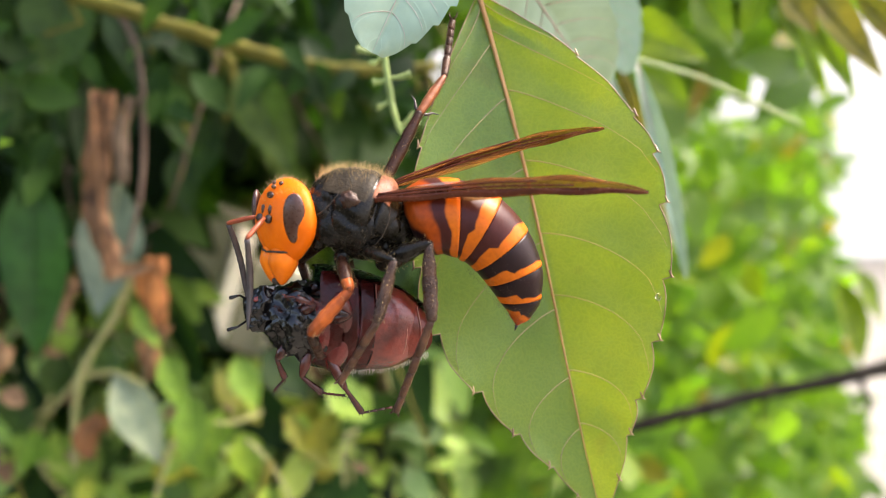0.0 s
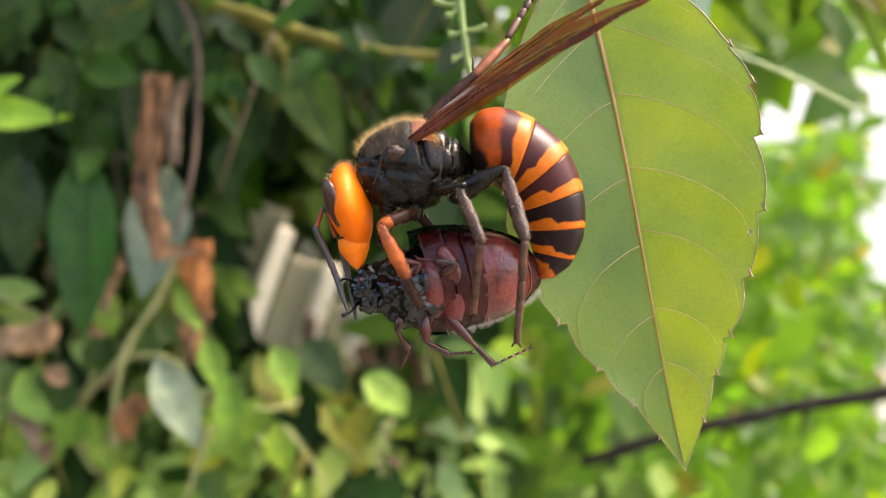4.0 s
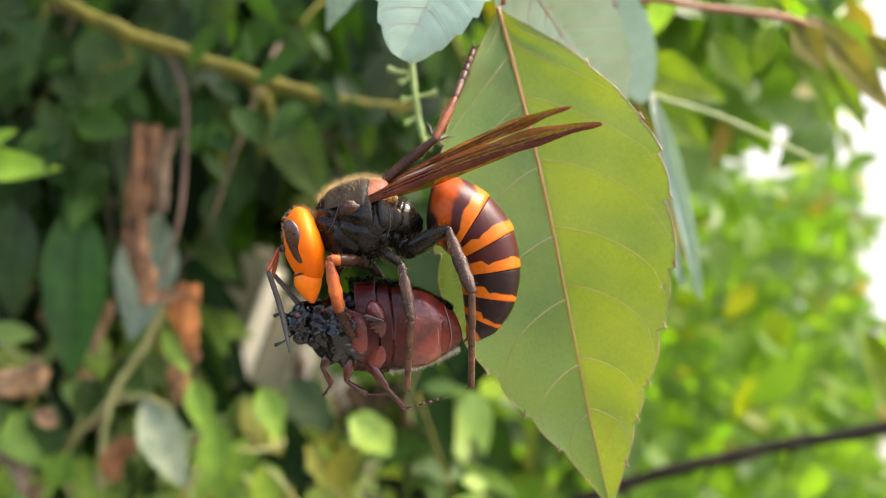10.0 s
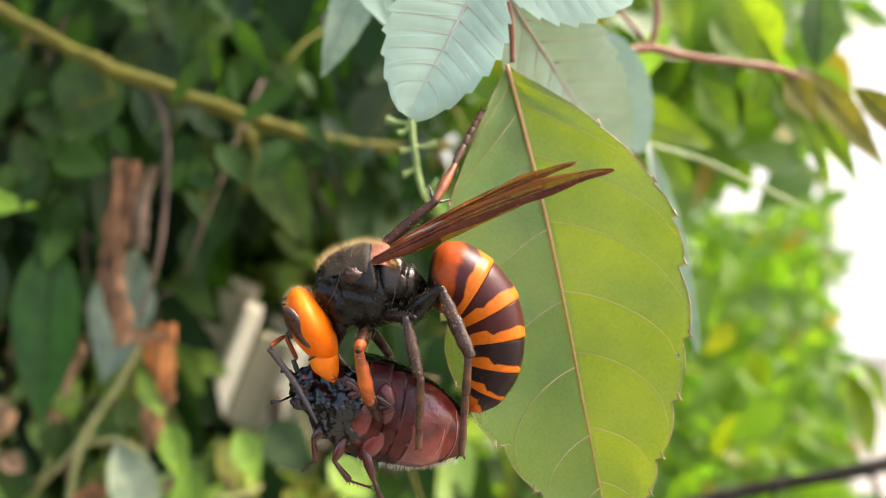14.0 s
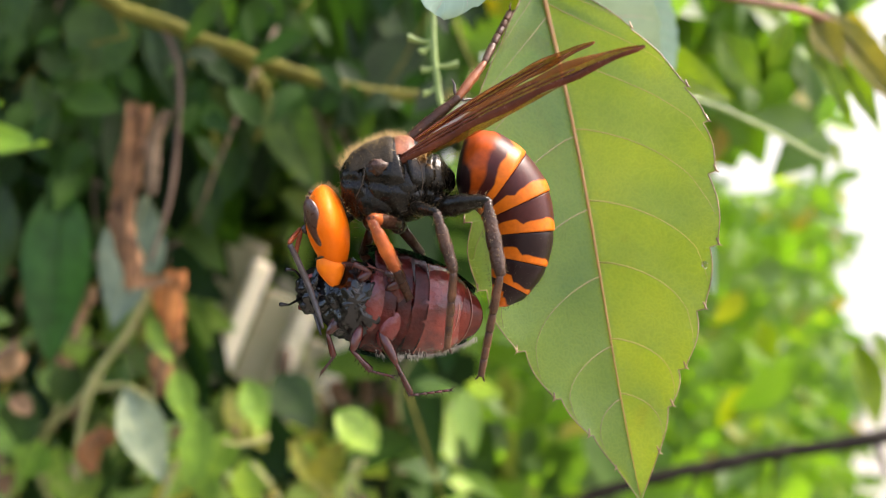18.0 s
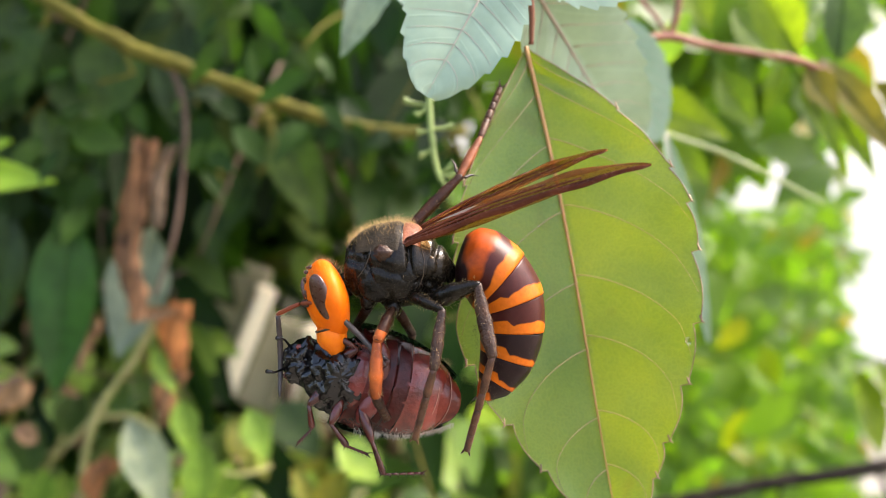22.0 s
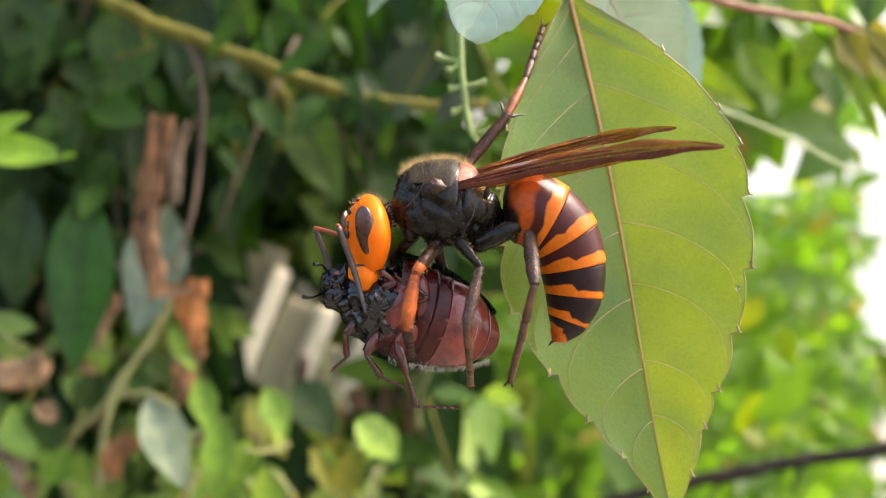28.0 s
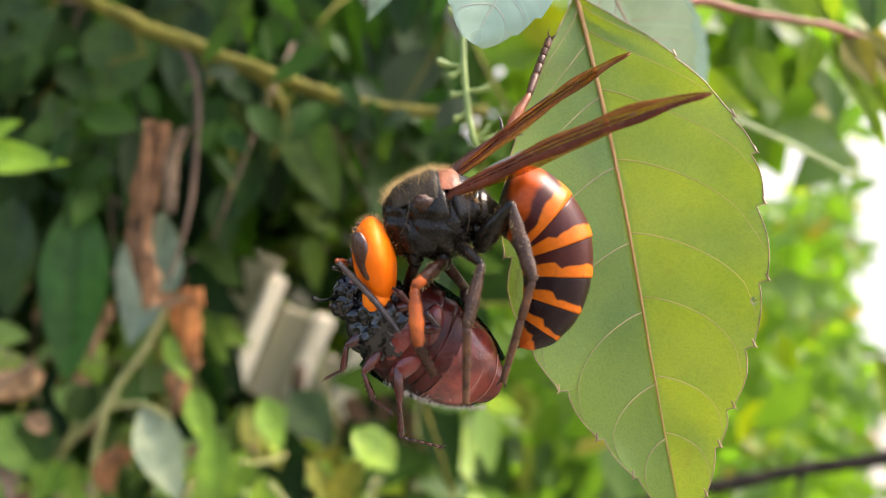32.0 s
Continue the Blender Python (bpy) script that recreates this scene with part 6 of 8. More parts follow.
    part("chest_flesh", ball((-1.8, 0.6, -2.2), (1.5, 2.4, 2.0), 30, 20, ragged(8)), FLESH, root, "torn moist flesh", MM)
    part("prey_head", ball((-8.6, 0, 0.0), (2.6, 2.9, 2.4), 56, 40, ragged(6)), PREY_BLACK, root, "black wet head", MM)
    for s in (-1, 1):
        part("prey_eye", ball((-9.0, s * 1.9, -0.5), (0.8, 0.7, 0.8), 12, 8), PREY_BLACK, root, "", MM)
        part("prey_antenna", tube([(-10.6, s * 1.2, -1.0), (-11.6, s * 2.0, -1.6), (-12.4, s * 2.0, -2.6)], [0.16, 0.13, 0.25], 6), PREY_BLACK, root, "", MM)
    # crumbs of chewed shell
    for _ in range(50):
        x = rnd.uniform(-10.2, -1.2)
        a = rnd.uniform(math.pi, 2 * math.pi)
        r = rnd.uniform(1.7, 2.4) if x < -6.5 else rnd.uniform(2.5, 3.3)
        k = rnd.uniform(0.18, 0.55)
        part("shell_crumb", ball((x, math.cos(a) * r, math.sin(a) * r), (k * 1.3, k, k * 0.7), 8, 6, ragged(x)), PREY_BLACK if rnd.random() < 0.75 else STERNITE, root, "", MM)
    # legs of the prey: those on one side hang free, the others are folded against the belly
    joints = (
        ((-5.4, 2.2, -3.0), (-6.6, 4.6, -3.6), (-5.4, 7.4, -3.2), (-6.6, 9.6, -2.6)),
        ((-3.0, 2.6, -3.4), (-3.4, 6.0, -4.4), (-0.6, 8.2, -4.0), (2.0, 8.6, -3.2)),
        ((-0.8, 2.8, -3.6), (2.0, 6.6, -4.6), (4.6, 10.4, -3.8), (9.4, 9.2, -2.6)),
        ((-4.6, -1.6, -3.4), (-2.4, -3.8, -4.2), (-5.0, -4.6, -4.4), (-6.4, -4.4, -4.2)),
        ((-1.0, -1.6, -3.6), (1.6, -3.4, -4.9), (-1.4, -4.2, -5.0), (-3.4, -4.6, -4.6)),
    )
    for hip, knee, ank, toe in joints:
        hip, knee, ank, toe = (Vector(hip) + (Vector(p) - Vector(hip)) * (0.88 if hip[1] > 0 else 0.8) for p in (hip, knee, ank, toe))
        leg = part("prey_leg", tube([hip, hip.lerp(knee, 0.12), hip.lerp(knee, 0.35), hip.lerp(knee, 0.6), hip.lerp(knee, 0.85), knee, knee + (knee - hip) * 0.04], [0.25, 0.42, 0.62, 0.64, 0.46, 0.32, 0.15], 14), PREY_LEG, root, "red-brown beetle leg", MM)
        bm = tube([knee - (ank - knee) * 0.03, knee, knee.lerp(ank, 0.3), knee.lerp(ank, 0.75), knee.lerp(ank, 0.95), ank], [0.12, 0.24, 0.28, 0.38, 0.4, 0.22], 10)
        shin = part("prey_shin", bm, PREY_LEG, root, "", MM)
        for i in range(5):
            p = knee.lerp(ank, 0.25 + 0.17 * i)
            part("shin_spine", tube([p, p + Vector((0.35, 0.35, -0.6))], [0.11, 0.02], 5), PREY_LEG, shin, "", MM)
            part("shin_spine", tube([p, p + Vector((-0.2, 0.75, 0.1))], [0.1, 0.02], 5), PREY_LEG, shin, "", MM)
        bm = bmesh.new()
        for i in range(5):
            add_tube(bm, [ank.lerp(toe, i / 5), ank.lerp(toe, (i + 0.9) / 5)], [0.12, 0.18], 6)
            p = ank.lerp(toe, (i + 0.85) / 5)
            add_tube(bm, [p, p + Vector((0.25, 0.45, -0.1))], [0.08, 0.02], 4)
        d = (toe - ank).normalized()
        for w in (-1, 1):
            add_tube(bm, [toe, toe + d * 0.7 + Vector((0, 0.35 * w, 0.2))], [0.12, 0.02], 5)
        part("prey_foot", bm, PREY_LEG, leg, "", MM)
    spots = []
    for _ in range(520):
        x = rnd.uniform(-1.0, 10.4)
        ry, rz = girth(x)
        a = 2 * math.pi + rnd.gauss(-0.1, 0.22)
        if x < 1.5 and rnd.random() < 0.7:
            continue
        spots.append(((x, math.cos(a) * ry, math.sin(a) * rz), (0.3, math.cos(a), math.sin(a) - 0.3)))
    part("belly_hair", hairs(spots, 0.75, 0.025, rnd, 0.4), PALE_HAIR, root, "pale fringe of hair", MM, False)
    return root


P = build_hornet()
P["beetle"] = build_prey()


# ---- movement ----
def motions():
    walk(P["hornet"], [
        (0, pose(-0.00354, 0.00000, 0.00374, 0.00, 22.48, 0.00)),
        (0.5, pose(-0.00776, 0.00000, 0.00112, 0.00, 0.66, 0.00)),
        (1, pose(-0.00778, 0.00000, 0.00120, 0.00, -5.02, 0.00)),
        (1.5, pose(-0.00384, 0.00000, 0.00136, 0.00, 9.75, 35.00)),
        (2, pose(-0.00839, 0.00000, 0.00053, 0.00, -13.26, 0.00)),
        (3, pose(-0.00839, 0.00000, -0.00030, 0.00, -11.40, 0.00)),
        (6, pose(-0.00845, 0.00000, 0.00014, 0.00, -0.94, 0.00)),
        (7, pose(-0.00572, 0.00000, -0.00045, 0.00, -0.59, 0.00)),
        (8, pose(-0.00639, 0.00000, -0.00057, 0.00, -7.01, 0.00)),
        (9, pose(-0.00683, 0.00000, 0.00110, 0.00, 0.00, 0.00)),
        (10, pose(-0.00589, 0.00000, 0.00118, 0.00, -0.70, 0.00)),
        (11, pose(-0.00571, 0.00000, 0.00202, 0.00, 6.96, 0.00)),
        (12, pose(-0.00532, 0.00000, 0.00212, 0.00, 6.20, 0.00)),
        (13, pose(-0.00641, 0.00000, 0.00131, 0.00, -1.46, 0.00)),
        (16, pose(-0.00576, 0.00000, 0.00144, 0.00, -2.64, 0.00)),
        (17, pose(-0.00468, 0.00000, 0.00224, 0.00, -2.52, 0.00)),
        (18, pose(-0.00614, 0.00000, 0.00109, 0.00, -8.68, 0.00)),
        (19, pose(-0.00570, 0.00000, 0.00174, 0.00, -3.97, 0.00)),
        (20, pose(-0.00539, 0.00000, 0.00030, 0.00, -9.66, 0.00)),
        (21, pose(-0.00518, 0.00000, 0.00121, 0.00, -5.88, 0.00)),
        (22, pose(-0.00468, 0.00000, 0.00103, 0.00, 0.18, 0.00)),
        (23, pose(-0.00525, 0.00000, 0.00209, 0.00, 1.63, 0.00)),
        (24, pose(-0.00592, 0.00000, 0.00146, 0.00, -1.94, 0.00)),
        (25, pose(-0.00511, 0.00000, 0.00176, 0.00, 6.13, 0.00)),
        (28, pose(-0.00440, 0.00000, 0.00144, 0.00, 10.47, 0.00)),
        (29, pose(-0.00626, 0.00000, 0.00045, 0.00, -2.25, 0.00)),
        (30, pose(-0.00627, 0.00000, 0.00074, 0.00, -3.69, 0.00)),
        (31, pose(-0.00750, 0.00000, 0.00119, 0.00, -10.83, 0.00)),
        (32, pose(-0.00574, 0.00000, 0.00132, 0.00, -9.68, 0.00)),
    ])
    walk(P["head"], [
        (0, pose(-0.00768, -0.00044, -0.00362, -11.96, -13.88, 41.46)),
        (0.5, pose(-0.00771, -0.00044, -0.00417, -13.19, -12.86, 46.49)),
        (1, pose(-0.00666, -0.00044, -0.00416, -10.76, -21.82, 27.08)),
        (1.5, pose(-0.00559, 0.00408, -0.00645, -7.53, -4.33, 60.28)),
        (2, pose(-0.00739, -0.00044, -0.00404, -2.74, -10.13, 15.24)),
        (3, pose(-0.00786, -0.00044, -0.00322, 0.00, 1.47, 0.00)),
        (6, pose(-0.00614, -0.00044, -0.00461, 2.00, -23.97, -5.00)),
        (7, pose(-0.00656, -0.00044, -0.00491, -7.00, -14.00, 24.00)),
        (8, pose(-0.00689, -0.00044, -0.00541, -1.07, -12.00, 5.11)),
        (9, pose(-0.00685, -0.00044, -0.00553, 0.00, -15.77, 0.00)),
        (10, pose(-0.00771, -0.00044, -0.00306, -3.33, -12.25, 15.36)),
        (11, pose(-0.00783, -0.00044, -0.00327, -7.01, -11.93, 30.73)),
        (12, pose(-0.00864, -0.00044, -0.00376, -9.54, -11.17, 40.94)),
        (13, pose(-0.00662, -0.00044, -0.00387, -5.25, -27.44, 11.28)),
        (16, pose(-0.00775, -0.00044, -0.00510, -1.31, -14.68, 5.17)),
        (17, pose(-0.00859, -0.00044, -0.00383, -4.94, -4.14, 50.18)),
        (18, pose(-0.00815, -0.00044, -0.00435, -0.44, -5.07, 5.02)),
        (19, pose(-0.00789, -0.00044, -0.00496, -2.46, -13.70, 10.30)),
        (20, pose(-0.00845, -0.00044, -0.00441, -2.90, -5.02, 30.13)),
        (21, pose(-0.00739, -0.00044, -0.00441, -0.87, -9.86, 5.08)),
        (22, pose(-0.00809, -0.00044, -0.00436, -5.40, -16.15, 18.77)),
        (23, pose(-0.00718, -0.00044, -0.00533, -10.40, -21.16, 26.95)),
        (24, pose(-0.00691, -0.00044, -0.00486, -17.16, -27.07, 34.16)),
        (25, pose(-0.00711, -0.00044, -0.00538, -5.17, -18.59, 15.85)),
        (28, pose(-0.00810, -0.00044, -0.00556, -5.17, -13.90, 20.63)),
        (29, pose(-0.00769, -0.00044, -0.00407, -1.07, -12.06, 5.11)),
        (30, pose(-0.00763, -0.00044, -0.00426, 0.00, -14.92, 0.00)),
        (31, pose(-0.00790, -0.00044, -0.00498, 0.26, -7.45, -2.00)),
        (32, pose(-0.00766, -0.00044, -0.00388, -0.22, -2.56, 5.00)),
    ])
    walk(P["scape_near"], [
        (0, pose(-0.00965, -0.00333, -0.00364, 158.33, 44.15, -102.32)),
        (0.5, pose(-0.00944, -0.00348, -0.00411, 177.62, 36.60, -91.04)),
        (1, pose(-0.00925, -0.00274, -0.00467, 178.10, 25.67, -90.48)),
        (1.5, pose(-0.00645, 0.00073, -0.00598, 80.71, 35.10, -180.00)),
        (2, pose(-0.01038, -0.00226, -0.00399, 115.96, 26.06, -116.16)),
        (3, pose(-0.01114, -0.00144, -0.00254, 138.30, 33.23, -108.33)),
        (6, pose(-0.00952, -0.00055, -0.00551, -173.98, 34.89, -87.54)),
        (7, pose(-0.00930, -0.00261, -0.00480, 144.00, 73.90, -84.80)),
        (8, pose(-0.01014, -0.00172, -0.00549, 124.69, 14.89, -95.20)),
        (9, pose(-0.01019, -0.00144, -0.00585, 119.87, 17.35, -100.28)),
        (10, pose(-0.01070, -0.00226, -0.00312, 145.54, 50.58, -113.51)),
        (11, pose(-0.01026, -0.00296, -0.00325, 165.29, 54.15, -100.29)),
        (12, pose(-0.01061, -0.00333, -0.00365, -88.20, 80.97, -0.00)),
        (13, pose(-0.00962, -0.00200, -0.00478, 132.21, 27.35, -106.80)),
        (16, pose(-0.01099, -0.00172, -0.00534, 85.29, 10.37, -108.05)),
        (17, pose(-0.01000, -0.00361, -0.00338, 142.60, 51.92, -116.41)),
        (18, pose(-0.01139, -0.00172, -0.00403, 130.60, 26.29, -106.61)),
        (19, pose(-0.01102, -0.00200, -0.00512, 17.88, 7.38, -91.29)),
        (20, pose(-0.01086, -0.00296, -0.00405, 123.28, 17.25, -98.93)),
        (21, pose(-0.01064, -0.00172, -0.00437, 12.98, -2.41, -93.19)),
        (22, pose(-0.01097, -0.00241, -0.00461, -72.99, -6.30, -32.55)),
        (23, pose(-0.00978, -0.00274, -0.00580, -117.22, 16.76, -79.67)),
        (24, pose(-0.00924, -0.00296, -0.00559, -173.70, 24.44, -88.54)),
        (25, pose(-0.01008, -0.00226, -0.00578, 147.48, 32.12, -102.86)),
        (28, pose(-0.01092, -0.00251, -0.00569, 10.49, -14.61, -94.73)),
        (29, pose(-0.01094, -0.00172, -0.00415, 64.68, 7.66, -98.05)),
        (30, pose(-0.01104, -0.00115, -0.00456, 47.38, -0.87, -103.49)),
        (31, pose(-0.01137, -0.00085, -0.00483, 3.25, -4.86, -90.92)),
        (32, pose(-0.01088, -0.00172, -0.00343, 33.93, -3.36, -99.97)),
    ])
    walk(P["flagellum_near"], [
        (0, pose(-0.01016, -0.00564, -0.00594, -72.78, 69.59, 14.25)),
        (0.5, pose(-0.00949, -0.00613, -0.00608, -63.58, 74.32, 24.44)),
        (1, pose(-0.00928, -0.00572, -0.00609, -69.08, 73.16, 18.55)),
        (1.5, pose(-0.00915, 0.00073, -0.00788, 17.88, 73.24, 108.19)),
        (2, pose(-0.01169, -0.00492, -0.00544, -74.34, 83.56, 14.51)),
        (3, pose(-0.01201, -0.00406, -0.00435, -106.14, 78.35, -18.73)),
        (6, pose(-0.00940, -0.00326, -0.00740, -104.85, 63.30, -22.07)),
        (7, pose(-0.00922, -0.00348, -0.00797, -103.26, 67.10, -19.04)),
        (8, pose(-0.01043, -0.00490, -0.00634, -83.01, 66.98, 2.76)),
        (9, pose(-0.01075, -0.00454, -0.00683, -84.37, 53.13, -1.53)),
        (10, pose(-0.01153, -0.00418, -0.00567, -97.36, 74.25, -10.85)),
        (11, pose(-0.01061, -0.00486, -0.00592, -83.49, 67.66, 2.36)),
        (12, pose(-0.01010, -0.00333, -0.00691, -102.16, 61.95, -19.66)),
        (13, pose(-0.01047, -0.00480, -0.00630, -82.88, 57.73, 1.23)),
        (16, pose(-0.01200, -0.00481, -0.00593, -83.14, 59.95, 1.33)),
        (17, pose(-0.01091, -0.00543, -0.00598, -64.19, 80.17, 24.36)),
        (18, pose(-0.01223, -0.00456, -0.00549, -89.72, 74.37, -2.92)),
        (19, pose(-0.01110, -0.00527, -0.00554, -77.45, 67.00, 8.87)),
        (20, pose(-0.01135, -0.00607, -0.00503, -64.90, 70.32, 22.77)),
        (21, pose(-0.01083, -0.00502, -0.00423, -80.81, 57.13, 3.61)),
        (22, pose(-0.00821, -0.00418, -0.00425, -84.68, 41.79, -4.84)),
        (23, pose(-0.00921, -0.00585, -0.00675, -75.21, 48.80, 9.83)),
        (24, pose(-0.00916, -0.00596, -0.00695, -75.37, 43.87, 9.41)),
        (25, pose(-0.01070, -0.00498, -0.00753, -80.70, 51.26, 2.83)),
        (28, pose(-0.01119, -0.00569, -0.00486, -75.14, 59.73, 10.67)),
        (29, pose(-0.01140, -0.00496, -0.00459, -81.52, 56.89, 2.71)),
        (30, pose(-0.01181, -0.00436, -0.00451, -89.04, 62.48, -4.90)),
        (31, pose(-0.01142, -0.00414, -0.00455, -132.83, 83.40, -43.99)),
        (32, pose(-0.01145, -0.00497, -0.00323, -81.31, 56.05, 2.84)),
    ])
    walk(P["scape_far"], [
        (0, pose(-0.01088, -0.00180, -0.00404, 71.70, 34.30, 164.23)),
        (0.5, pose(-0.01078, -0.00207, -0.00456, 82.32, 47.63, 180.00)),
        (1, pose(-0.01002, -0.00093, -0.00501, 65.65, 26.70, 151.06)),
        (1.5, pose(-0.00817, 0.00173, -0.00624, 79.32, 32.24, 177.93)),
        (2, pose(-0.01089, -0.00033, -0.00408, 88.42, 82.08, 180.00)),
        (3, pose(-0.01114, 0.00056, -0.00254, -43.66, 78.67, 45.33)),
        (6, pose(-0.00905, 0.00138, -0.00530, -21.30, 73.98, 68.30)),
        (7, pose(-0.01003, -0.00080, -0.00521, 102.00, 26.00, -160.30)),
        (8, pose(-0.01032, 0.00027, -0.00553, 20.50, 56.77, 109.61)),
        (9, pose(-0.01019, 0.00056, -0.00585, 32.88, 44.90, 119.31)),
        (10, pose(-0.01120, -0.00033, -0.00324, 41.18, 69.07, 132.02)),
        (11, pose(-0.01123, -0.00122, -0.00349, 59.02, 37.22, 145.99)),
        (12, pose(-0.01186, -0.00180, -0.00398, 71.13, 30.77, 162.48)),
        (13, pose(-0.00993, -0.00003, -0.00494, -43.57, 80.30, 45.50)),
        (16, pose(-0.01116, 0.00027, -0.00538, -0.43, 20.61, 89.77)),
        (17, pose(-0.01153, -0.00233, -0.00356, 82.87, -15.89, 164.82)),
        (18, pose(-0.01156, 0.00027, -0.00405, 39.02, 52.57, 127.51)),
        (19, pose(-0.01136, -0.00003, -0.00520, -16.60, 13.59, 82.68)),
        (20, pose(-0.01186, -0.00122, -0.00415, 72.28, 18.90, 159.97)),
        (21, pose(-0.01082, 0.00027, -0.00440, 60.41, -1.70, 107.60)),
        (22, pose(-0.01156, -0.00051, -0.00479, 68.11, 25.79, 154.97)),
        (23, pose(-0.01055, -0.00093, -0.00614, 63.66, 37.03, 152.40)),
        (24, pose(-0.01009, -0.00122, -0.00611, 65.76, 15.23, 141.98)),
        (25, pose(-0.01057, -0.00033, -0.00595, 91.44, -19.37, 141.09)),
        (28, pose(-0.01158, -0.00063, -0.00586, 78.28, -1.49, 155.80)),
        (29, pose(-0.01111, 0.00027, -0.00419, 27.31, 28.88, 109.04)),
        (30, pose(-0.01088, 0.00084, -0.00451, 51.25, 29.38, 132.11)),
        (31, pose(-0.01102, 0.00112, -0.00479, 27.10, 10.50, 101.08)),
        (32, pose(-0.01106, 0.00027, -0.00344, 25.96, 19.28, 104.34)),
    ])
    walk(P["flagellum_far"], [
        (0, pose(-0.01350, -0.00105, -0.00590, -63.49, 57.04, 24.33)),
        (0.5, pose(-0.01301, -0.00207, -0.00699, -12.61, 67.53, 77.36)),
        (1, pose(-0.01260, 0.00050, -0.00649, 44.34, 87.74, 134.63)),
        (1.5, pose(-0.01095, 0.00183, -0.00800, -6.28, 44.70, 84.68)),
        (2, pose(-0.01135, -0.00033, -0.00735, -68.82, 72.26, 18.74)),
        (3, pose(-0.01069, 0.00102, -0.00577, 108.32, 80.64, -159.66)),
        (6, pose(-0.00871, 0.00223, -0.00847, -97.47, 39.26, -25.57)),
        (7, pose(-0.01263, -0.00174, -0.00657, -2.70, 71.60, 87.26)),
        (8, pose(-0.01092, 0.00197, -0.00829, -134.62, 72.01, -48.63)),
        (9, pose(-0.01134, 0.00260, -0.00818, -100.72, 33.70, -35.32)),
        (10, pose(-0.01199, 0.00055, -0.00632, -80.80, 54.35, 3.18)),
        (11, pose(-0.01341, 0.00025, -0.00548, -75.70, 69.16, 11.05)),
        (12, pose(-0.01456, -0.00094, -0.00567, -61.67, 67.41, 26.16)),
        (13, pose(-0.00954, 0.00037, -0.00820, -73.35, 70.86, 13.78)),
        (16, pose(-0.01115, 0.00336, -0.00654, -144.82, 53.65, -64.58)),
        (17, pose(-0.01459, -0.00149, -0.00265, -15.80, 74.20, 73.92)),
        (18, pose(-0.01278, 0.00186, -0.00667, -126.28, 73.52, -40.12)),
        (19, pose(-0.01095, 0.00315, -0.00597, -162.91, 61.64, -76.48)),
        (20, pose(-0.01479, -0.00015, -0.00522, -52.10, 63.51, 36.70)),
        (21, pose(-0.01181, 0.00341, -0.00430, -133.59, 58.02, -53.06)),
        (22, pose(-0.01426, 0.00075, -0.00623, -93.20, 85.76, -4.06)),
        (23, pose(-0.01289, 0.00029, -0.00812, -63.27, 71.72, 24.59)),
        (24, pose(-0.01260, 0.00074, -0.00698, -84.33, 55.75, -0.92)),
        (25, pose(-0.01299, 0.00163, -0.00485, -105.03, 61.52, -22.95)),
        (28, pose(-0.01459, 0.00072, -0.00578, -84.78, 59.75, -0.63)),
        (29, pose(-0.01206, 0.00300, -0.00578, -116.53, 47.79, -42.64)),
        (30, pose(-0.01280, 0.00298, -0.00613, -116.12, 53.00, -38.93)),
        (31, pose(-0.01165, 0.00430, -0.00539, -155.82, 55.08, -72.56)),
        (32, pose(-0.01183, 0.00329, -0.00453, -127.69, 56.36, -48.46)),
    ])
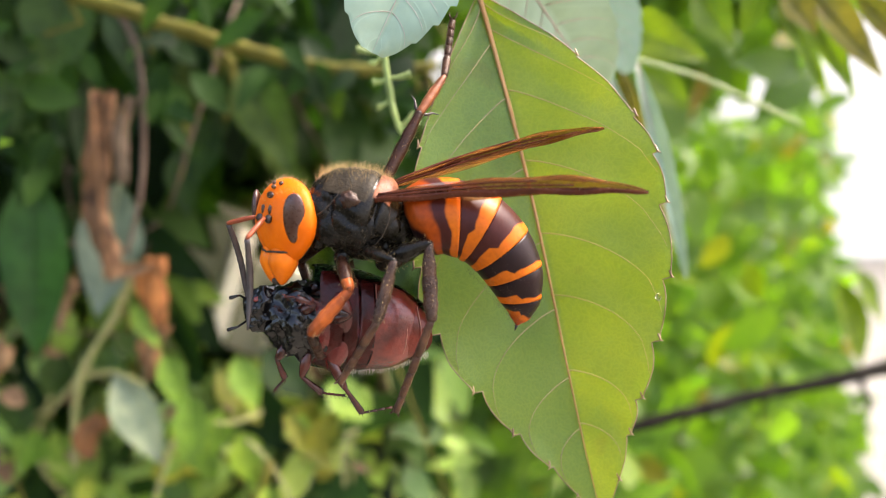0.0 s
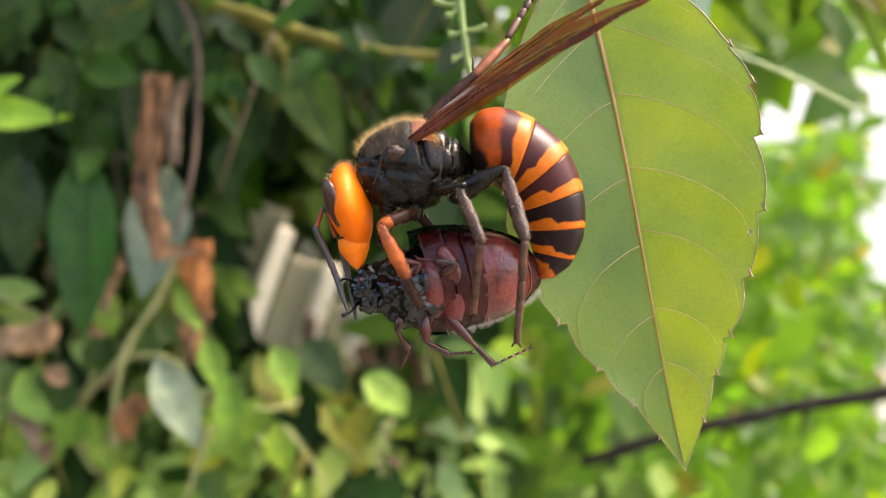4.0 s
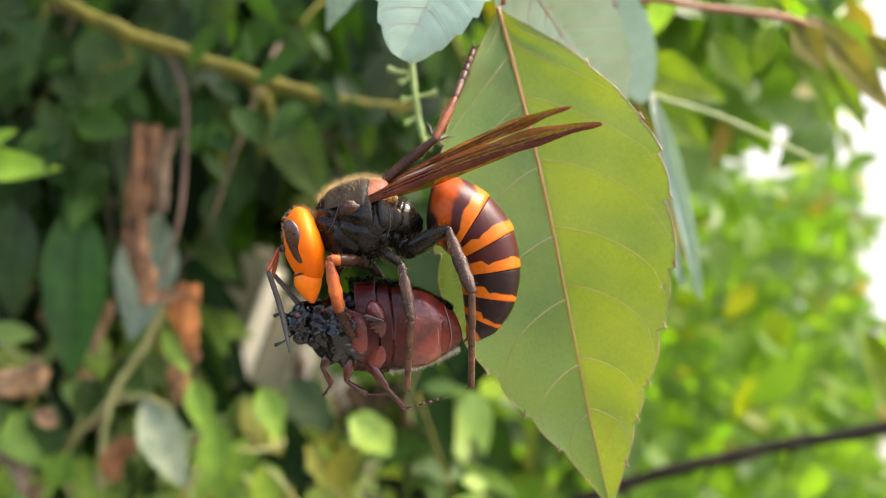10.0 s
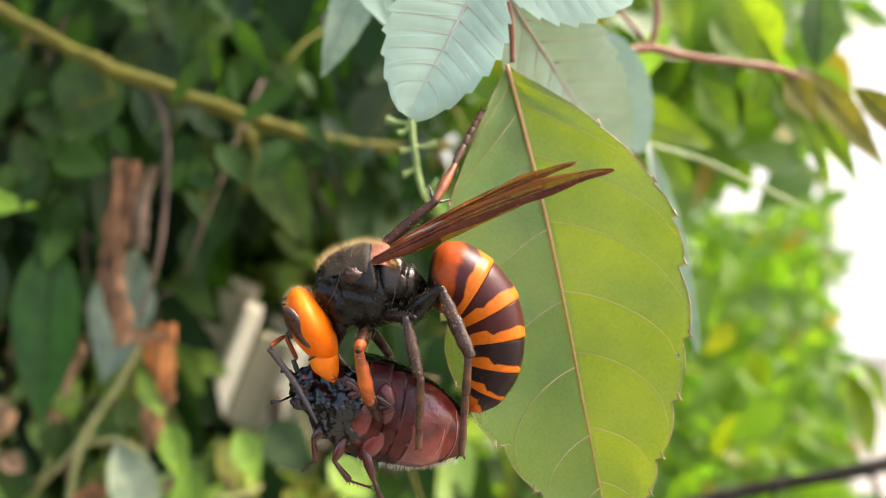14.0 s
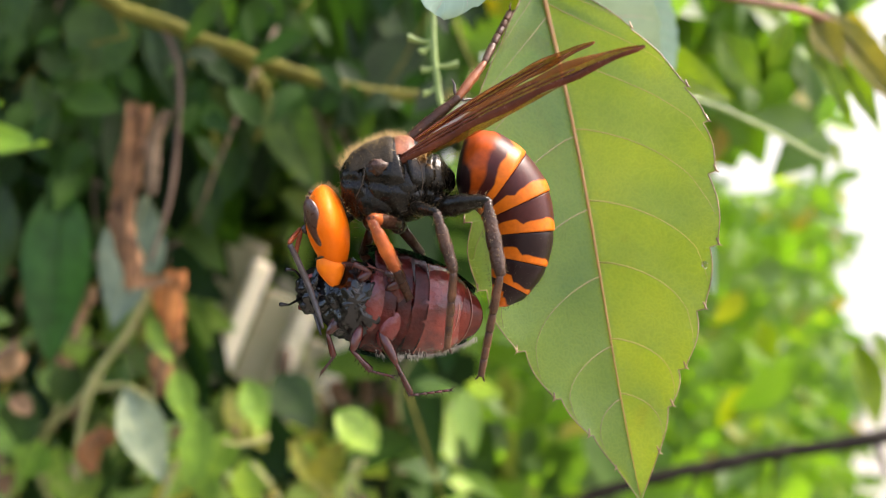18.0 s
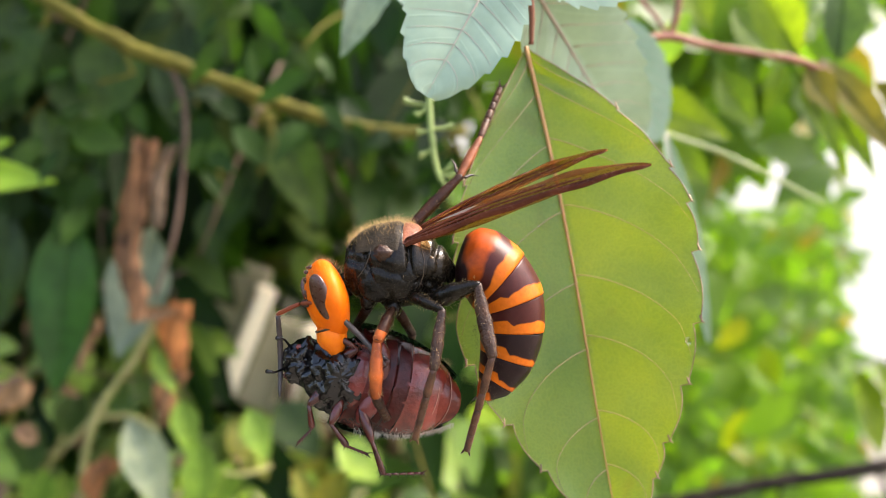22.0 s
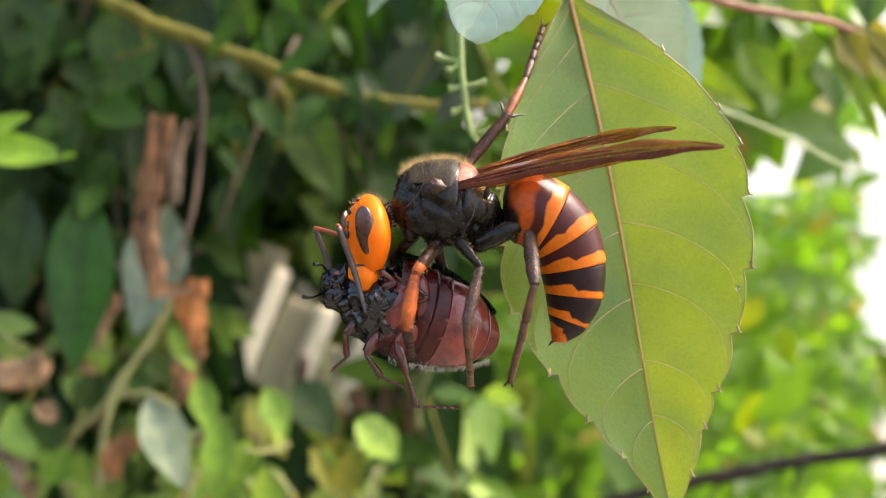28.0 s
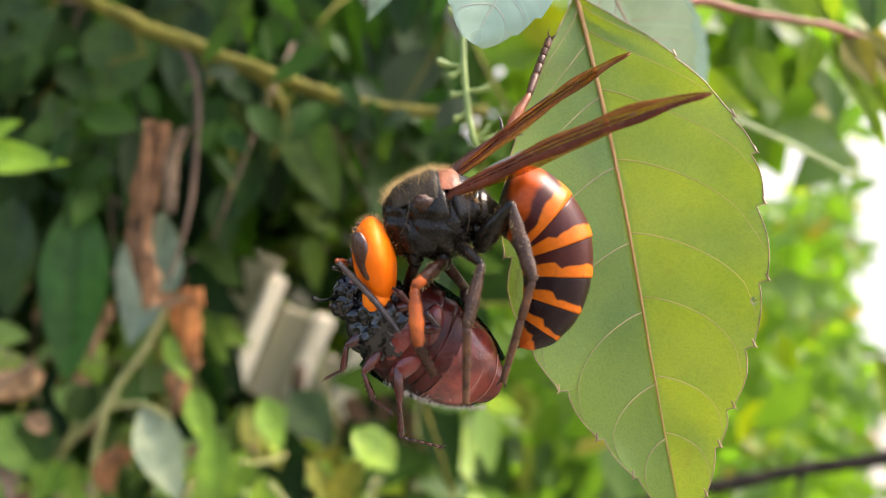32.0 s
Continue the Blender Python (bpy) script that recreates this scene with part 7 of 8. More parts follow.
    walk(P["gaster"], [
        (0, pose(0.00637, 0.00000, 0.00000, 0.00, 18.28, 0.00)),
        (0.5, pose(0.00619, 0.00000, 0.00000, 0.00, 21.71, 0.00)),
        (1, pose(0.00667, 0.00000, 0.00000, 0.00, 52.69, 0.00)),
        (1.5, pose(0.00490, -0.00336, -0.00018, 0.00, 58.50, 0.00)),
        (2, pose(0.00656, 0.00000, 0.00000, 0.00, 64.34, 0.00)),
        (3, pose(0.00638, 0.00000, 0.00000, 0.00, 68.16, 0.00)),
        (6, pose(0.00677, 0.00000, 0.00000, 0.00, 58.36, 0.00)),
        (7, pose(0.00627, 0.00000, -0.00000, 0.00, 63.50, 0.00)),
        (8, pose(0.00691, 0.00000, 0.00000, 0.00, 67.81, 0.00)),
        (9, pose(0.00690, 0.00000, 0.00000, 0.00, 66.50, 0.00)),
        (10, pose(0.00709, 0.00000, -0.00000, 0.00, 70.98, 0.00)),
        (11, pose(0.00642, 0.00000, 0.00000, 0.00, 57.80, 0.00)),
        (12, pose(0.00558, 0.00000, 0.00000, 0.00, 54.04, 0.00)),
        (13, pose(0.00667, 0.00000, 0.00000, 0.00, 71.41, 0.00)),
        (16, pose(0.00638, 0.00000, 0.00000, 0.00, 74.17, 0.00)),
        (17, pose(0.00697, 0.00000, 0.00000, 0.00, 80.90, 0.00)),
        (18, pose(0.00682, 0.00000, -0.00000, 0.00, 80.43, 0.00)),
        (19, pose(0.00661, 0.00000, 0.00000, 0.00, 75.09, 0.00)),
        (20, pose(0.00655, 0.00000, 0.00000, 0.00, 81.43, 0.00)),
        (21, pose(0.00628, 0.00000, 0.00000, 0.00, 75.26, 0.00)),
        (22, pose(0.00654, 0.00000, 0.00000, 0.00, 77.19, 0.00)),
        (23, pose(0.00650, 0.00000, 0.00000, 0.00, 74.79, 0.00)),
        (24, pose(0.00615, 0.00000, 0.00000, 0.00, 76.93, 0.00)),
        (25, pose(0.00630, 0.00000, 0.00000, 0.00, 70.54, 0.00)),
        (28, pose(0.00655, 0.00000, 0.00000, 0.00, 54.89, 0.00)),
        (29, pose(0.00667, 0.00000, 0.00000, 0.00, 76.54, 0.00)),
        (30, pose(0.00655, 0.00000, -0.00000, 0.00, 76.60, 0.00)),
        (31, pose(0.00634, 0.00000, -0.00000, 0.00, 78.91, 0.00)),
        (32, pose(0.00627, 0.00000, 0.00000, 0.00, 88.05, 0.00)),
    ])
    walk(P["wing_near"], [
        (0, pose(-0.00019, -0.00360, 0.00207, 32.02, -23.73, -12.15)),
        (0.5, pose(0.00018, -0.00360, 0.00147, 31.90, -23.25, -12.02)),
        (1, pose(-0.00030, -0.00360, 0.00263, 32.51, -25.48, -12.40)),
        (1.5, pose(0.00111, -0.00490, 0.00177, 26.29, -27.45, -52.53)),
        (2, pose(-0.00042, -0.00360, 0.00209, 31.82, -22.93, -12.32)),
        (3, pose(-0.00111, -0.00360, 0.00198, 31.42, -21.33, -11.97)),
        (6, pose(-0.00118, -0.00360, 0.00160, 33.68, -29.06, -14.07)),
        (7, pose(0.00091, -0.00360, 0.00033, 31.70, -22.45, -12.72)),
        (8, pose(-0.00019, -0.00360, 0.00182, 32.37, -24.99, -12.57)),
        (9, pose(-0.00101, -0.00360, 0.00138, 32.68, -26.07, -12.35)),
        (10, pose(-0.00083, -0.00360, 0.00183, 30.60, -17.50, -12.00)),
        (11, pose(0.00007, -0.00360, 0.00194, 30.78, -18.39, -11.70)),
        (12, pose(0.00016, -0.00360, 0.00236, 30.71, -18.05, -11.76)),
        (13, pose(-0.00043, -0.00360, 0.00279, 31.15, -20.16, -11.59)),
        (16, pose(-0.00057, -0.00360, 0.00099, 30.94, -19.19, -12.13)),
        (17, pose(-0.00017, -0.00360, 0.00145, 29.81, -13.02, -12.23)),
        (18, pose(-0.00035, -0.00360, 0.00145, 30.70, -18.04, -12.04)),
        (19, pose(-0.00023, -0.00360, 0.00117, 30.51, -17.01, -11.74)),
        (20, pose(-0.00001, -0.00360, 0.00162, 30.50, -16.98, -11.85)),
        (21, pose(-0.00010, -0.00360, 0.00181, 30.46, -16.76, -11.59)),
        (22, pose(-0.00039, -0.00360, 0.00215, 31.27, -20.69, -12.17)),
        (23, pose(0.00051, -0.00360, 0.00121, 31.29, -20.78, -12.61)),
        (24, pose(-0.00012, -0.00360, 0.00159, 30.77, -18.40, -12.18)),
        (25, pose(-0.00022, -0.00360, 0.00144, 31.88, -23.17, -12.77)),
        (28, pose(-0.00052, -0.00360, 0.00151, 31.32, -20.89, -12.03)),
        (29, pose(-0.00031, -0.00360, 0.00166, 30.89, -18.93, -12.04)),
        (30, pose(-0.00049, -0.00360, 0.00193, 30.80, -18.52, -11.91)),
        (31, pose(-0.00012, -0.00360, 0.00104, 30.53, -17.14, -12.02)),
        (32, pose(-0.00011, -0.00360, 0.00149, 29.93, -13.73, -11.78)),
    ])
    walk(P["wing_far"], [
        (0, pose(0.00090, 0.00320, 0.00370, -36.62, -37.52, 9.51)),
        (0.5, pose(0.00090, 0.00320, 0.00370, -36.00, -36.25, 8.90)),
        (1, pose(0.00090, 0.00320, 0.00370, -38.10, -40.65, 9.55)),
        (1.5, pose(-0.00120, 0.00320, 0.00200, -29.19, -46.65, -28.14)),
        (2, pose(0.00090, 0.00320, 0.00370, -33.99, -31.20, 7.84)),
        (3, pose(0.00090, 0.00320, 0.00370, -32.82, -27.47, 7.37)),
        (6, pose(0.00090, 0.00320, 0.00370, -37.52, -39.39, 9.74)),
        (7, pose(0.00090, 0.00320, 0.00370, -35.93, -35.94, 9.43)),
        (8, pose(0.00090, 0.00320, 0.00370, -35.20, -34.52, 8.08)),
        (9, pose(0.00090, 0.00320, 0.00370, -34.60, -32.93, 7.98)),
        (10, pose(0.00090, 0.00320, 0.00370, -32.15, -24.91, 7.51)),
        (11, pose(0.00090, 0.00320, 0.00370, -32.44, -25.98, 7.80)),
        (12, pose(0.00090, 0.00320, 0.00370, -31.97, -24.09, 7.90)),
        (13, pose(0.00090, 0.00320, 0.00370, -32.18, -25.08, 7.37)),
        (16, pose(0.00090, 0.00320, 0.00370, -31.85, -23.68, 7.45)),
        (17, pose(0.00090, 0.00320, 0.00370, -31.10, -20.29, 7.39)),
        (18, pose(0.00090, 0.00320, 0.00370, -32.17, -25.05, 7.27)),
        (19, pose(0.00090, 0.00320, 0.00370, -31.75, -23.30, 7.36)),
        (20, pose(0.00090, 0.00320, 0.00370, -31.46, -22.00, 7.42)),
        (21, pose(0.00090, 0.00320, 0.00370, -31.47, -22.06, 7.29)),
        (22, pose(0.00090, 0.00320, 0.00370, -32.75, -27.11, 7.87)),
        (23, pose(0.00090, 0.00320, 0.00370, -32.86, -27.46, 7.93)),
        (24, pose(0.00090, 0.00320, 0.00370, -32.26, -25.33, 7.64)),
        (25, pose(0.00090, 0.00320, 0.00370, -33.41, -29.29, 8.06)),
        (28, pose(0.00090, 0.00320, 0.00370, -32.77, -27.20, 7.76)),
        (29, pose(0.00090, 0.00320, 0.00370, -32.20, -25.22, 7.13)),
        (30, pose(0.00090, 0.00320, 0.00370, -31.79, -23.56, 6.86)),
        (31, pose(0.00090, 0.00320, 0.00370, -31.13, -20.57, 6.59)),
        (32, pose(0.00090, 0.00320, 0.00370, -33.25, -28.96, 7.45)),
    ])
    walk(P["hfemur"], [
        (0, pose(0.00397, -0.00220, -0.00360, 104.78, -39.85, -41.79)),
        (0.5, pose(0.00379, -0.00220, -0.00360, 94.17, -31.29, -37.25)),
        (1, pose(0.00427, -0.00220, -0.00360, 105.53, -39.63, -42.94)),
        (1.5, pose(0.00250, -0.00556, -0.00378, 118.16, -41.62, -54.10)),
        (2, pose(0.00416, -0.00220, -0.00360, 82.92, -17.89, -37.50)),
        (3, pose(0.00398, -0.00220, -0.00360, 82.69, -21.85, -26.00)),
        (6, pose(0.00437, -0.00220, -0.00360, 76.44, -10.20, -26.93)),
        (7, pose(0.00387, -0.00220, -0.00360, 65.49, 12.85, -28.80)),
        (8, pose(0.00451, -0.00220, -0.00360, 73.06, -0.61, -12.17)),
        (9, pose(0.00450, -0.00220, -0.00360, 67.15, 5.02, -34.29)),
        (10, pose(0.00469, -0.00220, -0.00360, 87.20, -25.47, -32.25)),
        (11, pose(0.00402, -0.00220, -0.00360, 93.27, -30.76, -36.42)),
        (12, pose(0.00318, -0.00220, -0.00360, 98.51, -35.29, -38.75)),
        (13, pose(0.00427, -0.00220, -0.00360, 101.16, -34.26, -43.87)),
        (16, pose(0.00398, -0.00220, -0.00360, 104.76, -37.35, -44.61)),
        (17, pose(0.00457, -0.00220, -0.00360, 113.35, -42.16, -48.94)),
        (18, pose(0.00442, -0.00220, -0.00360, 70.88, -2.80, -39.16)),
        (19, pose(0.00421, -0.00220, -0.00360, 75.78, -8.91, -27.66)),
        (20, pose(0.00415, -0.00220, -0.00360, 77.44, -13.42, -21.28)),
        (21, pose(0.00388, -0.00220, -0.00360, 85.40, -20.83, -37.51)),
        (22, pose(0.00414, -0.00220, -0.00360, 85.78, -21.07, -38.13)),
        (23, pose(0.00410, -0.00220, -0.00360, 78.79, -13.00, -35.82)),
        (24, pose(0.00375, -0.00220, -0.00360, 81.83, -16.80, -36.46)),
        (25, pose(0.00390, -0.00220, -0.00360, 88.35, -24.42, -37.23)),
        (28, pose(0.00415, -0.00220, -0.00360, 82.07, -37.45, -9.54)),
        (29, pose(0.00427, -0.00220, -0.00360, 84.69, -20.76, -35.25)),
        (30, pose(0.00415, -0.00220, -0.00360, 100.74, -33.30, -44.63)),
        (31, pose(0.00394, -0.00220, -0.00360, 100.38, -28.68, -51.72)),
        (32, pose(0.00387, -0.00220, -0.00360, 108.97, -36.47, -50.61)),
    ])
    walk(P["htibia"], [
        (0, pose(0.00769, -0.00553, 0.00057, 63.95, 64.32, -21.19)),
        (0.5, pose(0.00821, -0.00556, -0.00022, 67.70, 50.08, -15.35)),
        (1, pose(0.00794, -0.00561, 0.00055, 70.24, 48.08, -11.73)),
        (1.5, pose(0.00535, -0.00950, 0.00054, -74.13, 76.87, -167.58)),
        (2, pose(0.00907, -0.00597, -0.00160, 63.48, 71.44, -22.65)),
        (3, pose(0.00941, -0.00484, -0.00118, 11.09, 70.61, -78.43)),
        (6, pose(0.01007, -0.00510, -0.00245, 49.35, 65.38, -37.63)),
        (7, pose(0.00942, -0.00525, -0.00505, -21.92, 76.72, -112.86)),
        (8, pose(0.01086, -0.00357, -0.00353, 15.75, 51.81, -74.58)),
        (9, pose(0.00985, -0.00585, -0.00417, 57.81, 67.23, -28.36)),
        (10, pose(0.00965, -0.00533, -0.00080, 48.91, 63.72, -38.11)),
        (11, pose(0.00851, -0.00552, -0.00028, 58.08, 70.84, -28.41)),
        (12, pose(0.00732, -0.00552, 0.00016, 66.19, 43.67, -17.23)),
        (13, pose(0.00814, -0.00592, 0.00006, 64.09, 65.51, -21.17)),
        (16, pose(0.00766, -0.00583, 0.00034, 60.89, 65.81, -24.79)),
        (17, pose(0.00773, -0.00583, 0.00076, 55.94, 67.84, -30.46)),
        (18, pose(0.00945, -0.00630, -0.00328, 30.43, 82.64, -58.66)),
        (19, pose(0.00990, -0.00518, -0.00259, 9.80, 72.31, -79.77)),
        (20, pose(0.01005, -0.00450, -0.00209, -24.28, 69.10, -115.41)),
        (21, pose(0.00870, -0.00590, -0.00129, 53.95, 70.51, -32.85)),
        (22, pose(0.00891, -0.00594, -0.00126, 51.81, 72.61, -35.34)),
        (23, pose(0.00924, -0.00591, -0.00214, 50.42, 71.32, -36.73)),
        (24, pose(0.00875, -0.00590, -0.00172, 45.03, 74.04, -42.68)),
        (25, pose(0.00862, -0.00578, -0.00091, 54.81, 66.56, -31.62)),
        (28, pose(0.00924, -0.00306, 0.00035, 18.94, 54.57, -71.08)),
        (29, pose(0.00924, -0.00571, -0.00130, 29.16, 76.84, -59.57)),
        (30, pose(0.00802, -0.00602, -0.00003, 54.09, 74.78, -33.14)),
        (31, pose(0.00748, -0.00668, -0.00048, 75.52, 76.39, -10.86)),
        (32, pose(0.00719, -0.00624, 0.00026, 52.53, 79.82, -35.47)),
    ])
    walk(P["htarsus"], [
        (0, pose(0.01092, -0.00678, -0.00664, 159.88, 83.64, 70.65)),
        (0.5, pose(0.01316, -0.00692, -0.00636, 88.27, 58.03, 8.75)),
        (1, pose(0.01317, -0.00670, -0.00541, 90.05, 65.06, 8.08)),
        (1.5, pose(0.00357, -0.00989, -0.00725, 157.50, 79.42, 69.05)),
        (2, pose(0.01142, -0.00695, -0.00919, -123.80, 80.64, 143.50)),
        (3, pose(0.00994, -0.00745, -0.00873, -112.63, 73.16, 151.69)),
        (6, pose(0.01271, -0.00713, -0.00972, 126.96, 80.55, 39.61)),
        (7, pose(0.00871, -0.00695, -0.01283, -118.80, 76.43, 146.89)),
        (8, pose(0.01218, -0.00834, -0.00982, -156.68, 75.46, 110.93)),
        (9, pose(0.01257, -0.00732, -0.01154, -135.85, 80.08, 131.64)),
        (10, pose(0.01243, -0.00752, -0.00798, 178.91, 81.98, 88.96)),
        (11, pose(0.01082, -0.00677, -0.00783, -169.97, 85.27, 99.75)),
        (12, pose(0.01285, -0.00723, -0.00537, 158.09, 77.02, 70.04)),
        (13, pose(0.01123, -0.00712, -0.00722, -136.48, 82.14, 131.62)),
        (16, pose(0.01063, -0.00720, -0.00695, -160.29, 80.86, 108.56)),
        (17, pose(0.01034, -0.00736, -0.00665, -118.13, 77.73, 148.04)),
        (18, pose(0.00998, -0.00718, -0.01122, -105.05, 72.65, 159.09)),
        (19, pose(0.01033, -0.00757, -0.01021, -141.46, 80.32, 126.33)),
        (20, pose(0.00882, -0.00707, -0.00957, -103.56, 73.19, 160.82)),
        (21, pose(0.01094, -0.00735, -0.00883, -118.46, 76.96, 147.43)),
        (22, pose(0.01086, -0.00733, -0.00890, -118.52, 76.87, 147.33)),
        (23, pose(0.01129, -0.00744, -0.00972, -110.48, 58.31, 146.54)),
        (24, pose(0.01037, -0.00739, -0.00941, -133.85, 76.23, 132.32)),
        (25, pose(0.01133, -0.00745, -0.00825, -148.38, 78.88, 119.39)),
        (28, pose(0.01074, -0.00744, -0.00617, 171.36, 82.58, 81.77)),
        (29, pose(0.01016, -0.00728, -0.00909, -124.95, 71.91, 139.15)),
        (30, pose(0.00977, -0.00716, -0.00775, -130.05, 81.41, 137.66)),
        (31, pose(0.00933, -0.00703, -0.00826, -120.28, 80.85, 147.02)),
        (32, pose(0.00834, -0.00706, -0.00761, -101.01, 66.34, 160.62)),
    ])
    walk(P["mfemur"], [
        (0, pose(0.00120, -0.00240, -0.00300, 71.37, -6.36, -51.02)),
        (0.5, pose(0.00120, -0.00240, -0.00300, 55.66, 6.88, -54.62)),
        (1, pose(0.00120, -0.00240, -0.00300, 67.92, -0.60, -43.81)),
        (1.5, pose(0.00120, -0.00240, -0.00300, -67.26, 8.90, -151.81)),
        (2, pose(0.00120, -0.00240, -0.00300, 53.22, 6.90, -57.71)),
        (3, pose(0.00120, -0.00240, -0.00300, 84.72, -16.48, -56.56)),
        (6, pose(0.00120, -0.00240, -0.00300, 47.31, 32.16, -46.21)),
        (7, pose(0.00120, -0.00240, -0.00300, 66.53, -2.50, -52.38)),
        (8, pose(0.00120, -0.00240, -0.00300, 57.56, 16.12, -41.85)),
        (9, pose(0.00120, -0.00240, -0.00300, 49.17, 22.52, -49.05)),
        (10, pose(0.00120, -0.00240, -0.00300, 46.21, 18.27, -55.49)),
        (11, pose(0.00120, -0.00240, -0.00300, 71.14, -3.56, -40.70)),
        (12, pose(0.00120, -0.00240, -0.00300, 72.25, -5.95, -45.48)),
        (13, pose(0.00120, -0.00240, -0.00300, 81.44, -14.51, -52.56)),
        (16, pose(0.00120, -0.00240, -0.00300, 33.63, 41.53, -58.35)),
        (17, pose(0.00120, -0.00240, -0.00300, 50.16, 13.94, -54.31)),
        (18, pose(0.00120, -0.00240, -0.00300, 46.19, 9.91, -62.18)),
        (19, pose(0.00120, -0.00240, -0.00300, 41.61, 17.67, -60.73)),
        (20, pose(0.00120, -0.00240, -0.00300, 55.98, 4.76, -56.91)),
        (21, pose(0.00120, -0.00240, -0.00300, 55.65, 16.06, -44.95)),
        (22, pose(0.00120, -0.00240, -0.00300, 56.80, 11.74, -47.35)),
        (23, pose(0.00120, -0.00240, -0.00300, 59.03, 33.97, -29.39)),
        (24, pose(0.00120, -0.00240, -0.00300, 41.37, 37.58, -51.13)),
        (25, pose(0.00120, -0.00240, -0.00300, 55.06, 24.05, -39.95)),
        (28, pose(0.00120, -0.00240, -0.00300, 48.82, 27.67, -46.48)),
        (29, pose(0.00120, -0.00240, -0.00300, 66.70, -7.22, -64.72)),
        (30, pose(0.00120, -0.00240, -0.00300, 61.88, -3.45, -62.59)),
        (31, pose(0.00120, -0.00240, -0.00300, 20.05, 23.29, -76.07)),
        (32, pose(0.00120, -0.00240, -0.00300, 31.16, 23.68, -67.06)),
    ])
    walk(P["mtibia"], [
        (0, pose(0.00495, -0.00704, -0.00234, 32.50, 78.04, -56.14)),
        (0.5, pose(0.00465, -0.00726, -0.00372, -34.39, 77.08, -125.90)),
        (1, pose(0.00553, -0.00655, -0.00294, 43.25, 66.93, -44.33)),
        (1.5, pose(-0.00402, -0.00520, -0.00393, 35.41, 63.90, -52.91)),
        (2, pose(0.00438, -0.00744, -0.00372, 59.65, 78.50, -27.85)),
        (3, pose(0.00437, -0.00720, -0.00130, 56.95, 73.14, -29.90)),
        (6, pose(0.00471, -0.00607, -0.00619, 20.03, 59.81, -69.51)),
        (7, pose(0.00486, -0.00715, -0.00274, 10.97, 80.46, -78.63)),
        (8, pose(0.00549, -0.00625, -0.00467, 38.89, 66.77, -49.05)),
        (9, pose(0.00483, -0.00659, -0.00530, 52.15, 61.19, -34.47)),
        (10, pose(0.00443, -0.00709, -0.00488, 38.04, 73.16, -50.05)),
        (11, pose(0.00574, -0.00631, -0.00263, 36.56, 69.37, -51.55)),
        (12, pose(0.00538, -0.00665, -0.00238, 1.61, 80.51, -88.33)),
        (13, pose(0.00473, -0.00701, -0.00150, 47.19, 74.33, -40.41)),
        (16, pose(0.00356, -0.00622, -0.00698, 15.13, 68.55, -74.23)),
        (17, pose(0.00460, -0.00713, -0.00445, -26.17, 79.66, -117.16)),
        (18, pose(0.00396, -0.00763, -0.00403, 61.88, 79.00, -25.63)),
        (19, pose(0.00400, -0.00739, -0.00482, -47.94, 78.05, -139.99)),
        (20, pose(0.00446, -0.00741, -0.00350, -59.88, 75.73, -152.85)),
        (21, pose(0.00528, -0.00647, -0.00466, -21.44, 71.66, -112.43)),
        (22, pose(0.00518, -0.00672, -0.00422, -21.20, 75.85, -112.14)),
        (23, pose(0.00554, -0.00484, -0.00635, 3.77, 58.33, -86.20)),
        (24, pose(0.00418, -0.00610, -0.00666, -8.05, 65.92, -98.34)),
        (25, pose(0.00540, -0.00592, -0.00545, 14.35, 67.01, -75.07)),
        (28, pose(0.00486, -0.00625, -0.00579, -6.62, 68.21, -96.89)),
        (29, pose(0.00374, -0.00778, -0.00225, 65.51, 84.76, -23.14)),
        (30, pose(0.00396, -0.00772, -0.00264, 39.31, 86.39, -50.06)),
        (31, pose(0.00253, -0.00775, -0.00537, 72.72, 74.45, -13.34)),
        (32, pose(0.00334, -0.00746, -0.00541, -59.70, 66.64, -153.79)),
    ])
